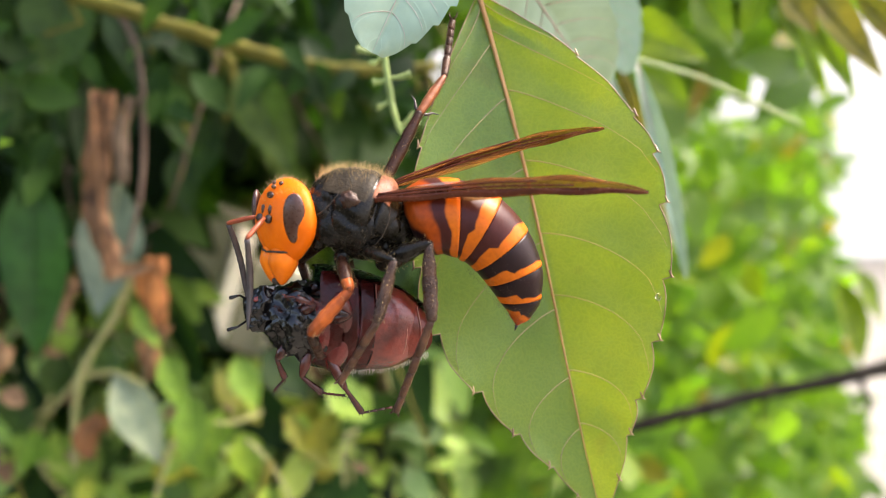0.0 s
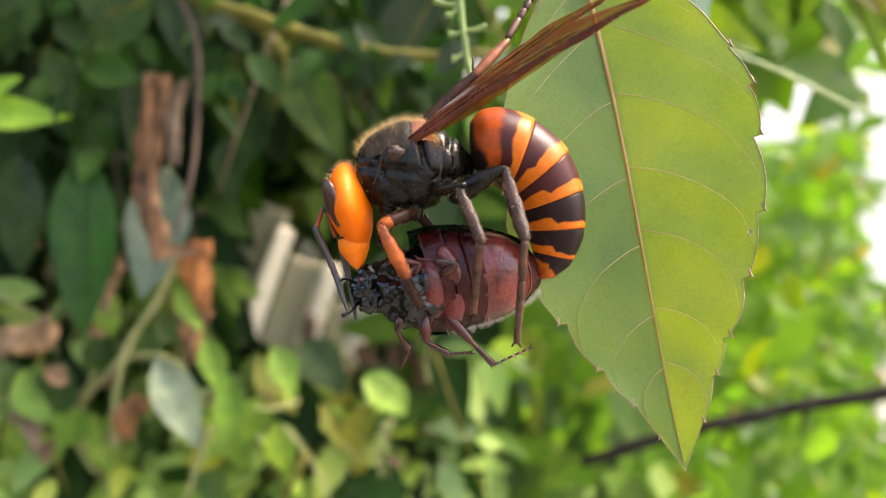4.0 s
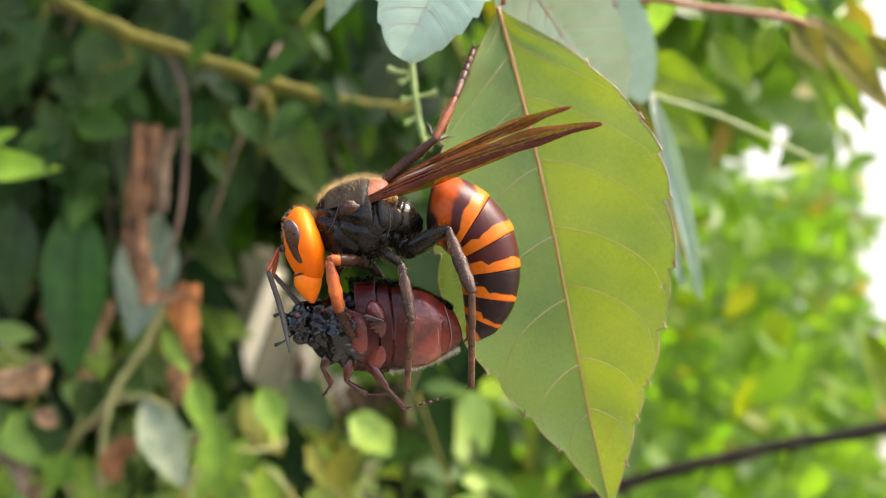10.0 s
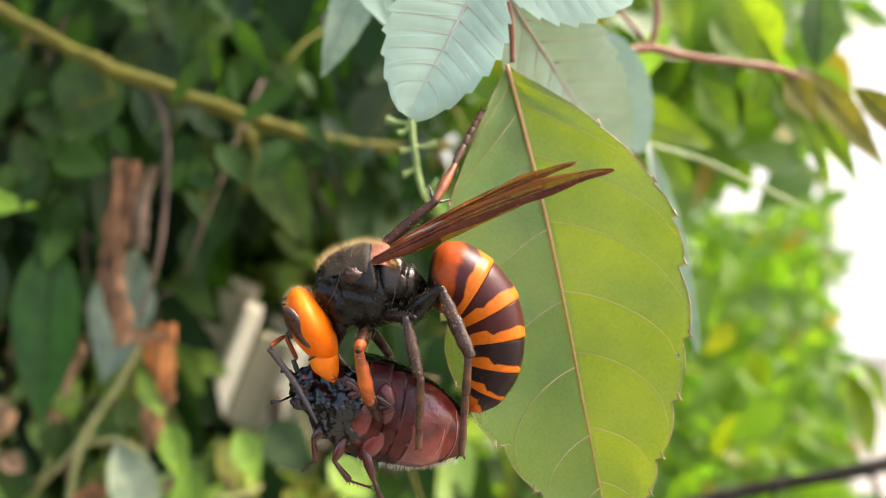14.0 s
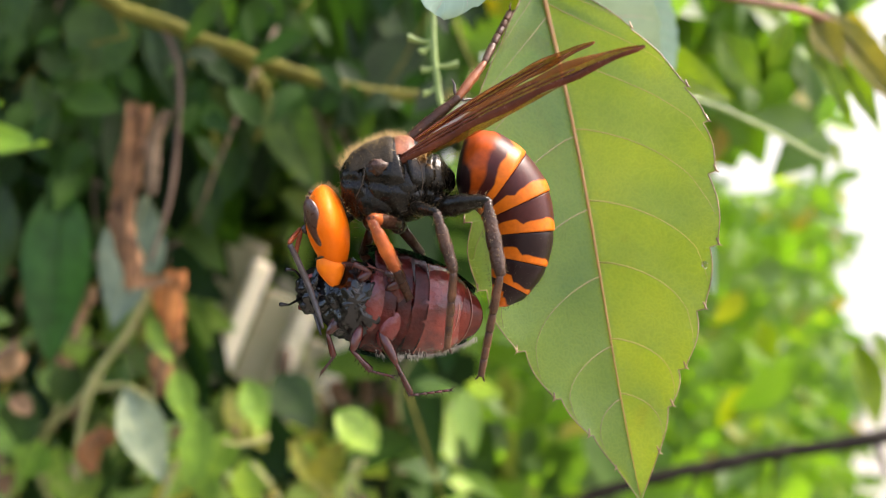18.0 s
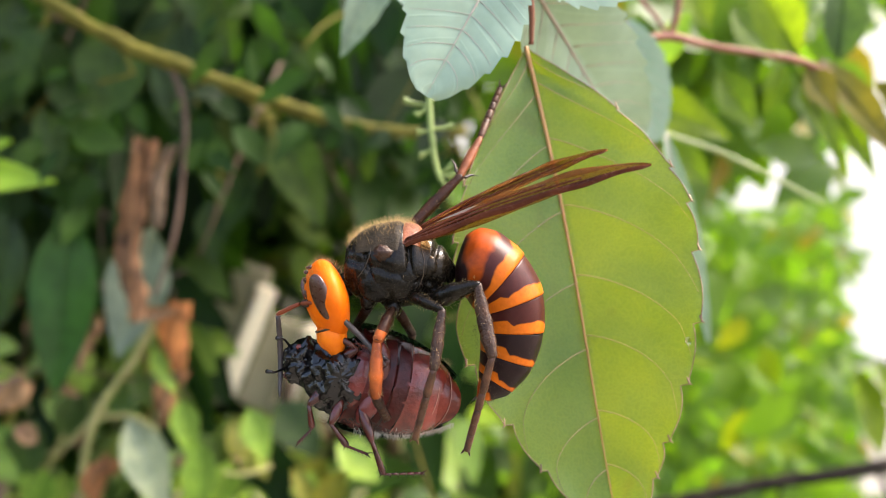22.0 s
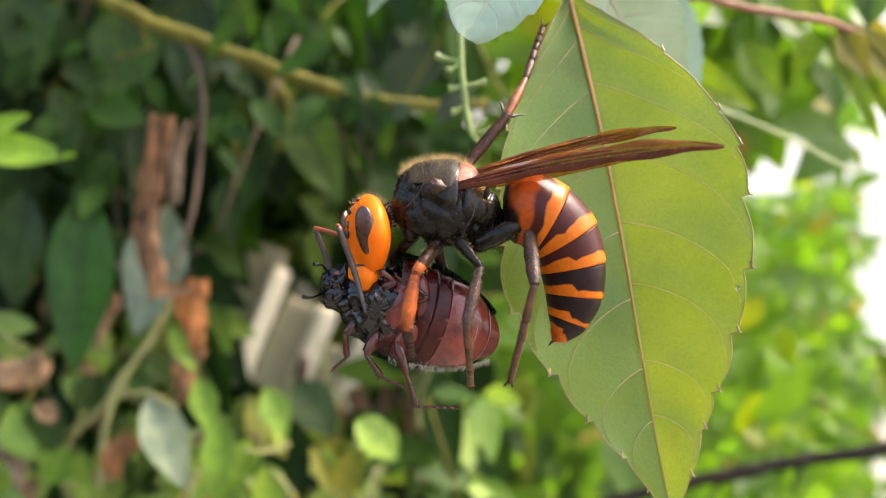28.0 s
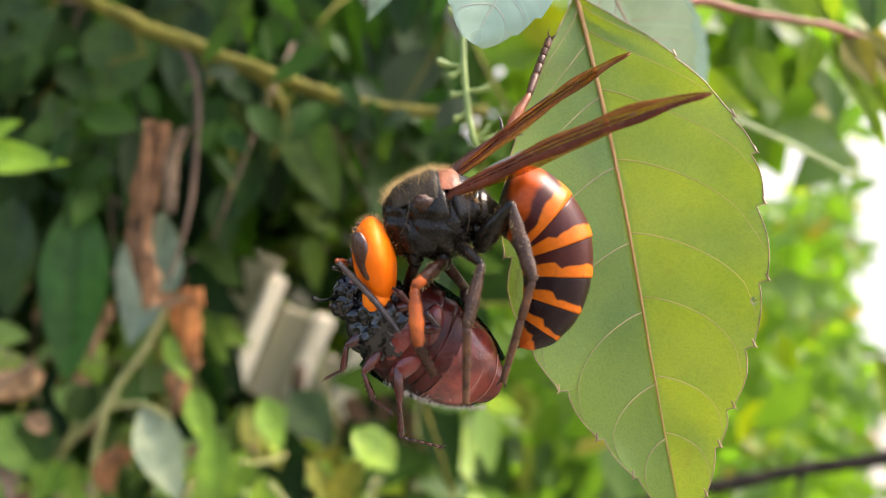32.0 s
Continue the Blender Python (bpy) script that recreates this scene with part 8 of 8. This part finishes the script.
    walk(P["mtarsus"], [
        (0, pose(0.00570, -0.00815, -0.00869, -140.13, 75.24, 126.08)),
        (0.5, pose(0.00380, -0.00843, -0.01005, -159.21, 62.08, 105.65)),
        (1, pose(0.00735, -0.00833, -0.00892, -146.35, 78.36, 121.17)),
        (1.5, pose(-0.00230, -0.00748, -0.00977, 165.82, 55.00, 80.75)),
        (2, pose(0.00553, -0.00804, -0.01009, 165.26, 80.18, 76.22)),
        (3, pose(0.00601, -0.00814, -0.00752, -158.22, 79.04, 110.20)),
        (6, pose(0.00586, -0.00913, -0.01181, -144.84, 42.93, 107.61)),
        (7, pose(0.00507, -0.00820, -0.00915, -118.42, 73.05, 145.94)),
        (8, pose(0.00717, -0.00818, -0.01064, -168.63, 79.15, 100.53)),
        (9, pose(0.00741, -0.00836, -0.01099, -157.25, 78.60, 111.03)),
        (10, pose(0.00564, -0.00854, -0.01110, -155.34, 76.87, 112.45)),
        (11, pose(0.00716, -0.00810, -0.00871, -178.81, 82.27, 91.13)),
        (12, pose(0.00542, -0.00773, -0.00879, 105.83, 78.55, 19.48)),
        (13, pose(0.00607, -0.00815, -0.00776, 175.40, 80.07, 85.70)),
        (16, pose(0.00420, -0.00851, -0.01303, -159.98, 75.44, 107.94)),
        (17, pose(0.00406, -0.00817, -0.01084, -143.10, 78.83, 124.37)),
        (18, pose(0.00508, -0.00816, -0.01041, -130.17, 74.90, 135.35)),
        (19, pose(0.00296, -0.00825, -0.01118, -146.28, 75.86, 120.56)),
        (20, pose(0.00304, -0.00814, -0.00980, -115.64, 72.33, 148.37)),
        (21, pose(0.00450, -0.00836, -0.01083, -120.82, 67.32, 141.07)),
        (22, pose(0.00458, -0.00819, -0.01052, -125.65, 74.18, 139.39)),
        (23, pose(0.00576, -0.00825, -0.01188, -165.35, 80.15, 103.70)),
        (24, pose(0.00380, -0.00873, -0.01259, -154.23, 71.48, 112.20)),
        (25, pose(0.00605, -0.00837, -0.01143, -150.89, 75.50, 116.22)),
        (28, pose(0.00457, -0.00865, -0.01182, 134.39, 57.83, 56.24)),
        (29, pose(0.00429, -0.00802, -0.00872, -156.44, 81.90, 112.38)),
        (30, pose(0.00422, -0.00803, -0.00913, -132.79, 79.45, 134.39)),
        (31, pose(0.00422, -0.00815, -0.01163, -107.13, 65.03, 153.62)),
        (32, pose(0.00103, -0.00860, -0.01138, -149.50, 74.53, 117.23)),
    ])
    walk(P["ffemur"], [
        (0, pose(-0.00040, -0.00260, -0.00480, 36.60, 26.25, -60.88)),
        (0.5, pose(-0.00040, -0.00260, -0.00480, 35.06, 35.34, -58.75)),
        (1, pose(-0.00040, -0.00260, -0.00480, -2.89, 32.15, -92.27)),
        (1.5, pose(-0.00040, -0.00260, -0.00480, -66.77, 18.53, -158.70)),
        (2, pose(-0.00040, -0.00260, -0.00480, -41.39, 24.86, -123.33)),
        (3, pose(-0.00040, -0.00260, -0.00480, -61.48, 10.20, -139.16)),
        (6, pose(-0.00040, -0.00260, -0.00480, -44.25, 19.68, -123.31)),
        (7, pose(-0.00040, -0.00260, -0.00480, 19.19, 36.07, -73.68)),
        (8, pose(-0.00040, -0.00260, -0.00480, -67.18, -2.89, -128.17)),
        (9, pose(-0.00040, -0.00260, -0.00480, -33.79, 39.38, -121.22)),
        (10, pose(-0.00040, -0.00260, -0.00480, -71.27, -4.38, -136.71)),
        (11, pose(-0.00040, -0.00260, -0.00480, 48.99, 29.01, -45.57)),
        (12, pose(-0.00040, -0.00260, -0.00480, -3.71, 48.36, -93.52)),
        (13, pose(-0.00040, -0.00260, -0.00480, -4.02, 8.06, -91.76)),
        (16, pose(-0.00040, -0.00260, -0.00480, -34.47, 41.47, -122.53)),
        (17, pose(-0.00040, -0.00260, -0.00480, -28.11, 34.97, -114.24)),
        (18, pose(-0.00040, -0.00260, -0.00480, -73.95, -9.71, -122.05)),
        (19, pose(-0.00040, -0.00260, -0.00480, -29.10, 36.12, -115.53)),
        (20, pose(-0.00040, -0.00260, -0.00480, -31.82, 29.96, -116.07)),
        (21, pose(-0.00040, -0.00260, -0.00480, -41.41, 21.52, -121.47)),
        (22, pose(-0.00040, -0.00260, -0.00480, -24.51, 41.46, -112.43)),
        (23, pose(-0.00040, -0.00260, -0.00480, 26.93, 40.67, -65.38)),
        (24, pose(-0.00040, -0.00260, -0.00480, 20.58, 50.90, -69.84)),
        (25, pose(-0.00040, -0.00260, -0.00480, 5.98, 39.22, -84.82)),
        (28, pose(-0.00040, -0.00260, -0.00480, -24.32, 41.05, -112.16)),
        (29, pose(-0.00040, -0.00260, -0.00480, -40.60, 27.41, -123.79)),
        (30, pose(-0.00040, -0.00260, -0.00480, -53.03, 36.44, -142.86)),
        (31, pose(-0.00040, -0.00260, -0.00480, -62.24, 26.00, -152.96)),
        (32, pose(-0.00040, -0.00260, -0.00480, -52.98, 25.23, -137.74)),
    ])
    walk(P["ftibia"], [
        (0, pose(0.00178, -0.00652, -0.00701, -69.15, 69.62, -163.82)),
        (0.5, pose(0.00172, -0.00609, -0.00769, -67.03, 47.57, -163.89)),
        (1, pose(-0.00057, -0.00683, -0.00746, 78.42, 75.89, -7.70)),
        (1.5, pose(-0.00482, -0.00432, -0.00639, 63.76, 71.00, -22.28)),
        (2, pose(-0.00289, -0.00639, -0.00690, 64.08, 68.37, -21.55)),
        (3, pose(-0.00412, -0.00582, -0.00569, 51.83, 69.62, -35.09)),
        (6, pose(-0.00299, -0.00653, -0.00648, 73.99, 56.32, -8.13)),
        (7, pose(0.00074, -0.00648, -0.00774, 39.51, 78.11, -48.83)),
        (8, pose(-0.00349, -0.00653, -0.00455, 72.96, 64.69, -11.00)),
        (9, pose(-0.00240, -0.00591, -0.00797, 65.32, 52.78, -18.60)),
        (10, pose(-0.00403, -0.00602, -0.00442, 50.11, 73.32, -37.23)),
        (11, pose(0.00266, -0.00572, -0.00722, -42.96, 68.33, -135.35)),
        (12, pose(-0.00060, -0.00592, -0.00854, -29.01, 70.54, -120.42)),
        (13, pose(-0.00055, -0.00755, -0.00550, 144.30, 82.43, 55.87)),
        (16, pose(-0.00241, -0.00576, -0.00811, 55.01, 58.77, -31.21)),
        (17, pose(-0.00208, -0.00634, -0.00767, -11.91, 82.32, -102.28)),
        (18, pose(-0.00301, -0.00678, -0.00396, 77.71, 69.64, -6.86)),
        (19, pose(-0.00214, -0.00624, -0.00775, 40.68, 77.16, -47.52)),
        (20, pose(-0.00230, -0.00649, -0.00730, -7.25, 83.87, -97.44)),
        (21, pose(-0.00283, -0.00657, -0.00663, 48.84, 82.52, -39.71)),
        (22, pose(-0.00183, -0.00606, -0.00811, 11.81, 79.39, -77.74)),
        (23, pose(0.00118, -0.00605, -0.00806, -27.59, 76.52, -118.81)),
        (24, pose(0.00069, -0.00556, -0.00868, -0.23, 74.92, -90.24)),
        (25, pose(-0.00005, -0.00646, -0.00796, 26.64, 83.48, -62.63)),
        (28, pose(-0.00182, -0.00609, -0.00808, 17.90, 79.46, -71.42)),
        (29, pose(-0.00287, -0.00629, -0.00710, 24.16, 80.45, -64.97)),
        (30, pose(-0.00361, -0.00503, -0.00777, 18.64, 73.84, -70.51)),
        (31, pose(-0.00440, -0.00464, -0.00699, 29.87, 65.29, -58.79)),
        (32, pose(-0.00375, -0.00564, -0.00693, -12.22, 76.42, -102.75)),
    ])
    walk(P["ftarsus"], [
        (0, pose(-0.00022, -0.00710, -0.01264, 119.09, 39.22, 57.37)),
        (0.5, pose(-0.00217, -0.00721, -0.01212, 111.66, 37.72, 51.97)),
        (1, pose(0.00088, -0.00703, -0.01328, 140.78, 45.56, 68.29)),
        (1.5, pose(-0.00301, -0.00506, -0.01206, 143.35, 44.28, 70.70)),
        (2, pose(-0.00084, -0.00720, -0.01248, 146.22, 35.48, 77.55)),
        (3, pose(-0.00241, -0.00702, -0.01131, 140.72, 52.40, 64.27)),
        (6, pose(0.00031, -0.00700, -0.01148, 141.07, 52.97, 64.23)),
        (7, pose(0.00155, -0.00741, -0.01361, 62.19, 9.53, 75.07)),
        (8, pose(-0.00097, -0.00702, -0.00997, 142.00, 51.90, 65.49)),
        (9, pose(0.00104, -0.00706, -0.01275, 145.56, 51.02, 68.50)),
        (10, pose(-0.00266, -0.00706, -0.01017, 140.97, 49.78, 65.91)),
        (11, pose(0.00109, -0.00728, -0.01280, 120.67, 37.40, 60.63)),
        (12, pose(-0.00162, -0.00764, -0.01419, 87.54, 17.65, 60.94)),
        (13, pose(-0.00011, -0.00689, -0.01145, 132.82, 43.98, 63.89)),
        (16, pose(0.00025, -0.00737, -0.01324, 155.65, 37.14, 80.71)),
        (17, pose(-0.00225, -0.00712, -0.01361, 130.62, 41.63, 64.17)),
        (18, pose(-0.00094, -0.00703, -0.00958, 143.86, 47.83, 69.01)),
        (19, pose(-0.00124, -0.00723, -0.01360, 131.07, 34.81, 70.44)),
        (20, pose(-0.00239, -0.00713, -0.01326, 125.86, 37.53, 64.45)),
        (21, pose(-0.00223, -0.00707, -0.01258, 136.17, 44.33, 65.99)),
        (22, pose(-0.00160, -0.00714, -0.01401, 134.67, 43.34, 65.67)),
        (23, pose(0.00051, -0.00727, -0.01389, 118.53, 33.70, 63.16)),
        (24, pose(0.00068, -0.00712, -0.01447, 137.31, 47.38, 64.75)),
        (25, pose(0.00026, -0.00706, -0.01392, 136.49, 46.31, 64.86)),
        (28, pose(-0.00147, -0.00713, -0.01398, 135.53, 43.89, 65.87)),
        (29, pose(-0.00245, -0.00719, -0.01302, 128.58, 36.38, 67.42)),
        (30, pose(-0.00305, -0.00660, -0.01353, 136.51, 57.80, 58.04)),
        (31, pose(-0.00310, -0.00679, -0.01244, 136.98, 59.15, 57.74)),
        (32, pose(-0.00406, -0.00702, -0.01276, 139.80, 52.49, 63.53)),
    ])
    walk(P["xfemur"], [
        (0, pose(0.00060, 0.00360, 0.00460, -166.16, -69.81, 78.41)),
        (0.5, pose(0.00060, 0.00360, 0.00460, -92.89, -49.46, 18.64)),
        (1, pose(0.00060, 0.00360, 0.00460, -84.03, -35.26, 14.42)),
        (1.5, pose(0.00060, 0.00360, 0.00460, -65.35, -63.74, -19.53)),
        (2, pose(0.00060, 0.00360, 0.00460, -80.29, -28.08, 11.93)),
        (3, pose(0.00060, 0.00360, 0.00460, -82.73, -34.95, 12.22)),
        (6, pose(0.00060, 0.00360, 0.00460, -86.41, -39.51, 15.60)),
        (7, pose(0.00060, 0.00360, 0.00460, -108.83, -48.76, 38.26)),
        (8, pose(0.00060, 0.00360, 0.00460, -86.57, -42.54, 13.94)),
        (9, pose(0.00060, 0.00360, 0.00460, -89.61, -44.57, 17.18)),
        (10, pose(0.00060, 0.00360, 0.00460, -81.46, -40.01, 7.21)),
        (11, pose(0.00060, 0.00360, 0.00460, -94.79, -46.97, 22.70)),
        (12, pose(0.00060, 0.00360, 0.00460, -100.95, -52.26, 26.78)),
        (13, pose(0.00060, 0.00360, 0.00460, -90.75, -42.93, 19.91)),
        (16, pose(0.00060, 0.00360, 0.00460, -86.78, -36.40, 18.48)),
        (17, pose(0.00060, 0.00360, 0.00460, -85.80, -34.02, 18.67)),
        (18, pose(0.00060, 0.00360, 0.00460, -85.64, -34.95, 17.61)),
        (19, pose(0.00060, 0.00360, 0.00460, -85.87, -36.62, 16.73)),
        (20, pose(0.00060, 0.00360, 0.00460, -85.51, -37.11, 15.74)),
        (21, pose(0.00060, 0.00360, 0.00460, -85.69, -36.73, 16.33)),
        (22, pose(0.00060, 0.00360, 0.00460, -94.47, -47.81, 21.71)),
        (23, pose(0.00060, 0.00360, 0.00460, -89.65, -41.34, 19.40)),
        (24, pose(0.00060, 0.00360, 0.00460, -82.16, -40.31, 8.21)),
        (25, pose(0.00060, 0.00360, 0.00460, -94.99, -46.89, 23.01)),
        (28, pose(0.00060, 0.00360, 0.00460, -113.34, -60.23, 35.27)),
        (29, pose(0.00060, 0.00360, 0.00460, -88.53, -39.83, 18.76)),
        (30, pose(0.00060, 0.00360, 0.00460, -86.88, -38.03, 17.41)),
        (31, pose(0.00060, 0.00360, 0.00460, -81.06, -27.58, 14.17)),
        (32, pose(0.00060, 0.00360, 0.00460, -81.81, -28.31, 15.32)),
    ])
    walk(P["xtibia"], [
        (0, pose(0.00128, 0.00691, 0.01380, -154.78, -58.76, 71.97)),
        (0.5, pose(0.00664, 0.00564, 0.01205, -105.34, -48.86, 34.27)),
        (1, pose(0.00835, 0.00559, 0.01026, -94.76, -38.99, 29.10)),
        (1.5, pose(0.00469, 0.00215, 0.01339, -88.70, -61.83, 7.76)),
        (2, pose(0.00906, 0.00539, 0.00921, -90.53, -35.83, 25.45)),
        (3, pose(0.00845, 0.00530, 0.01021, -92.56, -33.90, 31.02)),
        (6, pose(0.00788, 0.00563, 0.01083, -93.56, -49.03, 19.76)),
        (7, pose(0.00567, 0.00760, 0.01197, -92.17, -35.13, 28.96)),
        (8, pose(0.00761, 0.00534, 0.01123, -97.44, -38.61, 33.39)),
        (9, pose(0.00727, 0.00566, 0.01148, -116.93, -47.57, 47.59)),
        (10, pose(0.00805, 0.00454, 0.01090, -117.52, -59.05, 40.13)),
        (11, pose(0.00677, 0.00618, 0.01176, -134.19, -54.70, 57.83)),
        (12, pose(0.00595, 0.00630, 0.01235, -132.38, -53.04, 57.34)),
        (13, pose(0.00735, 0.00604, 0.01128, -121.07, -49.37, 50.08)),
        (16, pose(0.00808, 0.00610, 0.01042, -125.31, -51.07, 52.64)),
        (17, pose(0.00830, 0.00620, 0.01008, -143.32, -56.26, 64.29)),
        (18, pose(0.00826, 0.00603, 0.01021, -100.08, -44.04, 31.84)),
        (19, pose(0.00813, 0.00586, 0.01045, -104.94, -53.57, 30.49)),
        (20, pose(0.00812, 0.00572, 0.01051, -102.61, -45.88, 33.43)),
        (21, pose(0.00814, 0.00581, 0.01046, -109.66, -47.97, 39.80)),
        (22, pose(0.00671, 0.00604, 0.01186, -122.60, -56.20, 46.74)),
        (23, pose(0.00754, 0.00604, 0.01107, -128.76, -57.84, 51.35)),
        (24, pose(0.00800, 0.00467, 0.01094, -111.89, -56.60, 35.97)),
        (25, pose(0.00676, 0.00622, 0.01175, -146.69, -61.36, 64.72)),
        (28, pose(0.00457, 0.00641, 0.01311, -145.51, -59.62, 64.49)),
        (29, pose(0.00773, 0.00602, 0.01088, -122.41, -49.46, 51.24)),
        (30, pose(0.00797, 0.00591, 0.01064, -113.74, -48.01, 44.05)),
        (31, pose(0.00902, 0.00573, 0.00914, -99.13, -40.86, 33.49)),
        (32, pose(0.00892, 0.00588, 0.00925, -103.46, -47.07, 33.48)),
    ])
    walk(P["xtarsus"], [
        (0, pose(0.00236, 0.01022, 0.01953, 153.44, -52.57, 106.79)),
        (0.5, pose(0.01028, 0.00812, 0.01709, -117.85, -50.88, 45.88)),
        (1, pose(0.01290, 0.00813, 0.01447, -108.42, -61.98, 29.26)),
        (1.5, pose(0.00782, 0.00258, 0.01930, -103.01, -55.17, 27.31)),
        (2, pose(0.01396, 0.00772, 0.01314, -104.66, -40.60, 40.86)),
        (3, pose(0.01322, 0.00817, 0.01395, -104.14, -43.30, 37.55)),
        (6, pose(0.01202, 0.00712, 0.01589, -133.21, -50.89, 59.38)),
        (7, pose(0.01047, 0.01025, 0.01582, -135.88, -67.95, 52.71)),
        (8, pose(0.01198, 0.00822, 0.01541, -123.06, -51.89, 50.04)),
        (9, pose(0.01032, 0.00900, 0.01642, -125.13, -56.27, 49.02)),
        (10, pose(0.01068, 0.00676, 0.01665, -141.70, -52.24, 65.09)),
        (11, pose(0.00883, 0.00946, 0.01723, -163.48, -61.30, 77.79)),
        (12, pose(0.00813, 0.00969, 0.01770, -149.61, -58.89, 68.00)),
        (13, pose(0.01015, 0.00939, 0.01636, -120.41, -52.85, 46.92)),
        (16, pose(0.01064, 0.00945, 0.01563, -128.63, -56.54, 52.00)),
        (17, pose(0.00991, 0.00955, 0.01565, -132.00, -55.68, 55.43)),
        (18, pose(0.01235, 0.00857, 0.01487, -117.28, -49.36, 46.50)),
        (19, pose(0.01156, 0.00788, 0.01584, -136.82, -49.65, 62.95)),
        (20, pose(0.01201, 0.00829, 0.01532, -115.26, -50.96, 43.28)),
        (21, pose(0.01158, 0.00868, 0.01544, -133.71, -52.70, 58.65)),
        (22, pose(0.00927, 0.00875, 0.01743, -141.63, -53.05, 64.61)),
        (23, pose(0.00977, 0.00883, 0.01675, -149.36, -54.24, 69.70)),
        (24, pose(0.01098, 0.00683, 0.01653, -136.93, -49.89, 62.89)),
        (25, pose(0.00814, 0.00912, 0.01764, -156.17, -57.54, 73.38)),
        (28, pose(0.00603, 0.00947, 0.01889, -165.20, -58.77, 79.57)),
        (29, pose(0.01045, 0.00942, 0.01597, -109.16, -63.28, 29.35)),
        (30, pose(0.01119, 0.00903, 0.01562, -119.90, -59.39, 42.23)),
        (31, pose(0.01325, 0.00852, 0.01352, -91.95, -52.95, 15.52)),
        (32, pose(0.01273, 0.00840, 0.01415, -122.32, -52.02, 49.28)),
    ])
    walk(P["beetle"], [
        (0, pose(-0.00622, 0.00160, -0.00811, -75.00, 9.44, 0.00)),
        (0.5, pose(-0.00667, 0.00160, -0.00986, -85.00, -6.99, 0.00)),
        (1, pose(-0.00382, 0.00160, -0.01064, -75.00, -4.84, 0.00)),
        (1.5, pose(-0.00636, 0.00160, -0.00955, -75.00, -11.33, 0.00)),
        (2, pose(-0.00406, 0.00160, -0.01261, -75.00, -8.28, 0.00)),
        (3, pose(-0.00454, 0.00160, -0.01241, -80.00, -11.26, 0.00)),
        (6, pose(-0.00368, 0.00160, -0.01369, -80.00, 2.50, 0.00)),
        (7, pose(-0.00446, 0.00160, -0.01159, -75.00, -2.22, 0.00)),
        (8, pose(-0.00398, 0.00160, -0.01397, -65.00, -7.10, 0.00)),
        (9, pose(-0.00555, 0.00160, -0.01379, -75.00, 10.74, 0.00)),
        (10, pose(-0.00481, 0.00160, -0.01175, -70.00, 2.12, 0.00)),
        (11, pose(-0.00596, 0.00160, -0.01183, -45.00, 3.70, 0.00)),
        (12, pose(-0.00659, 0.00160, -0.01215, -40.00, -4.54, 0.00)),
        (13, pose(-0.00557, 0.00160, -0.01270, -75.00, 18.19, 0.00)),
        (16, pose(-0.00468, 0.00160, -0.01406, -80.00, 6.76, 0.00)),
        (17, pose(-0.00635, 0.00160, -0.01277, -90.00, -1.38, 0.00)),
        (18, pose(-0.00619, 0.00160, -0.01276, -90.00, 7.09, 0.00)),
        (19, pose(-0.00606, 0.00160, -0.01220, -95.00, 12.42, 0.00)),
        (20, pose(-0.00648, 0.00160, -0.01336, -95.00, 8.96, 0.00)),
        (21, pose(-0.00581, 0.00160, -0.01228, -95.00, 11.93, 0.00)),
        (22, pose(-0.00706, 0.00160, -0.01275, -95.00, 12.92, 0.00)),
        (23, pose(-0.00717, 0.00160, -0.01253, -90.00, 19.11, 0.00)),
        (24, pose(-0.00681, 0.00160, -0.01327, -80.00, 21.08, 0.00)),
        (25, pose(-0.00760, 0.00160, -0.01334, -75.00, 21.55, 0.00)),
        (28, pose(-0.00800, 0.00160, -0.01099, -85.00, 16.68, 0.00)),
        (29, pose(-0.00805, 0.00160, -0.01308, -90.00, 29.00, 0.00)),
        (30, pose(-0.00688, 0.00160, -0.01331, -85.00, 33.00, 0.00)),
        (31, pose(-0.00657, 0.00160, -0.01325, -80.00, 30.00, 0.00)),
        (32, pose(-0.00760, 0.00160, -0.01231, -85.00, 30.00, 0.00)),
    ])


motions()
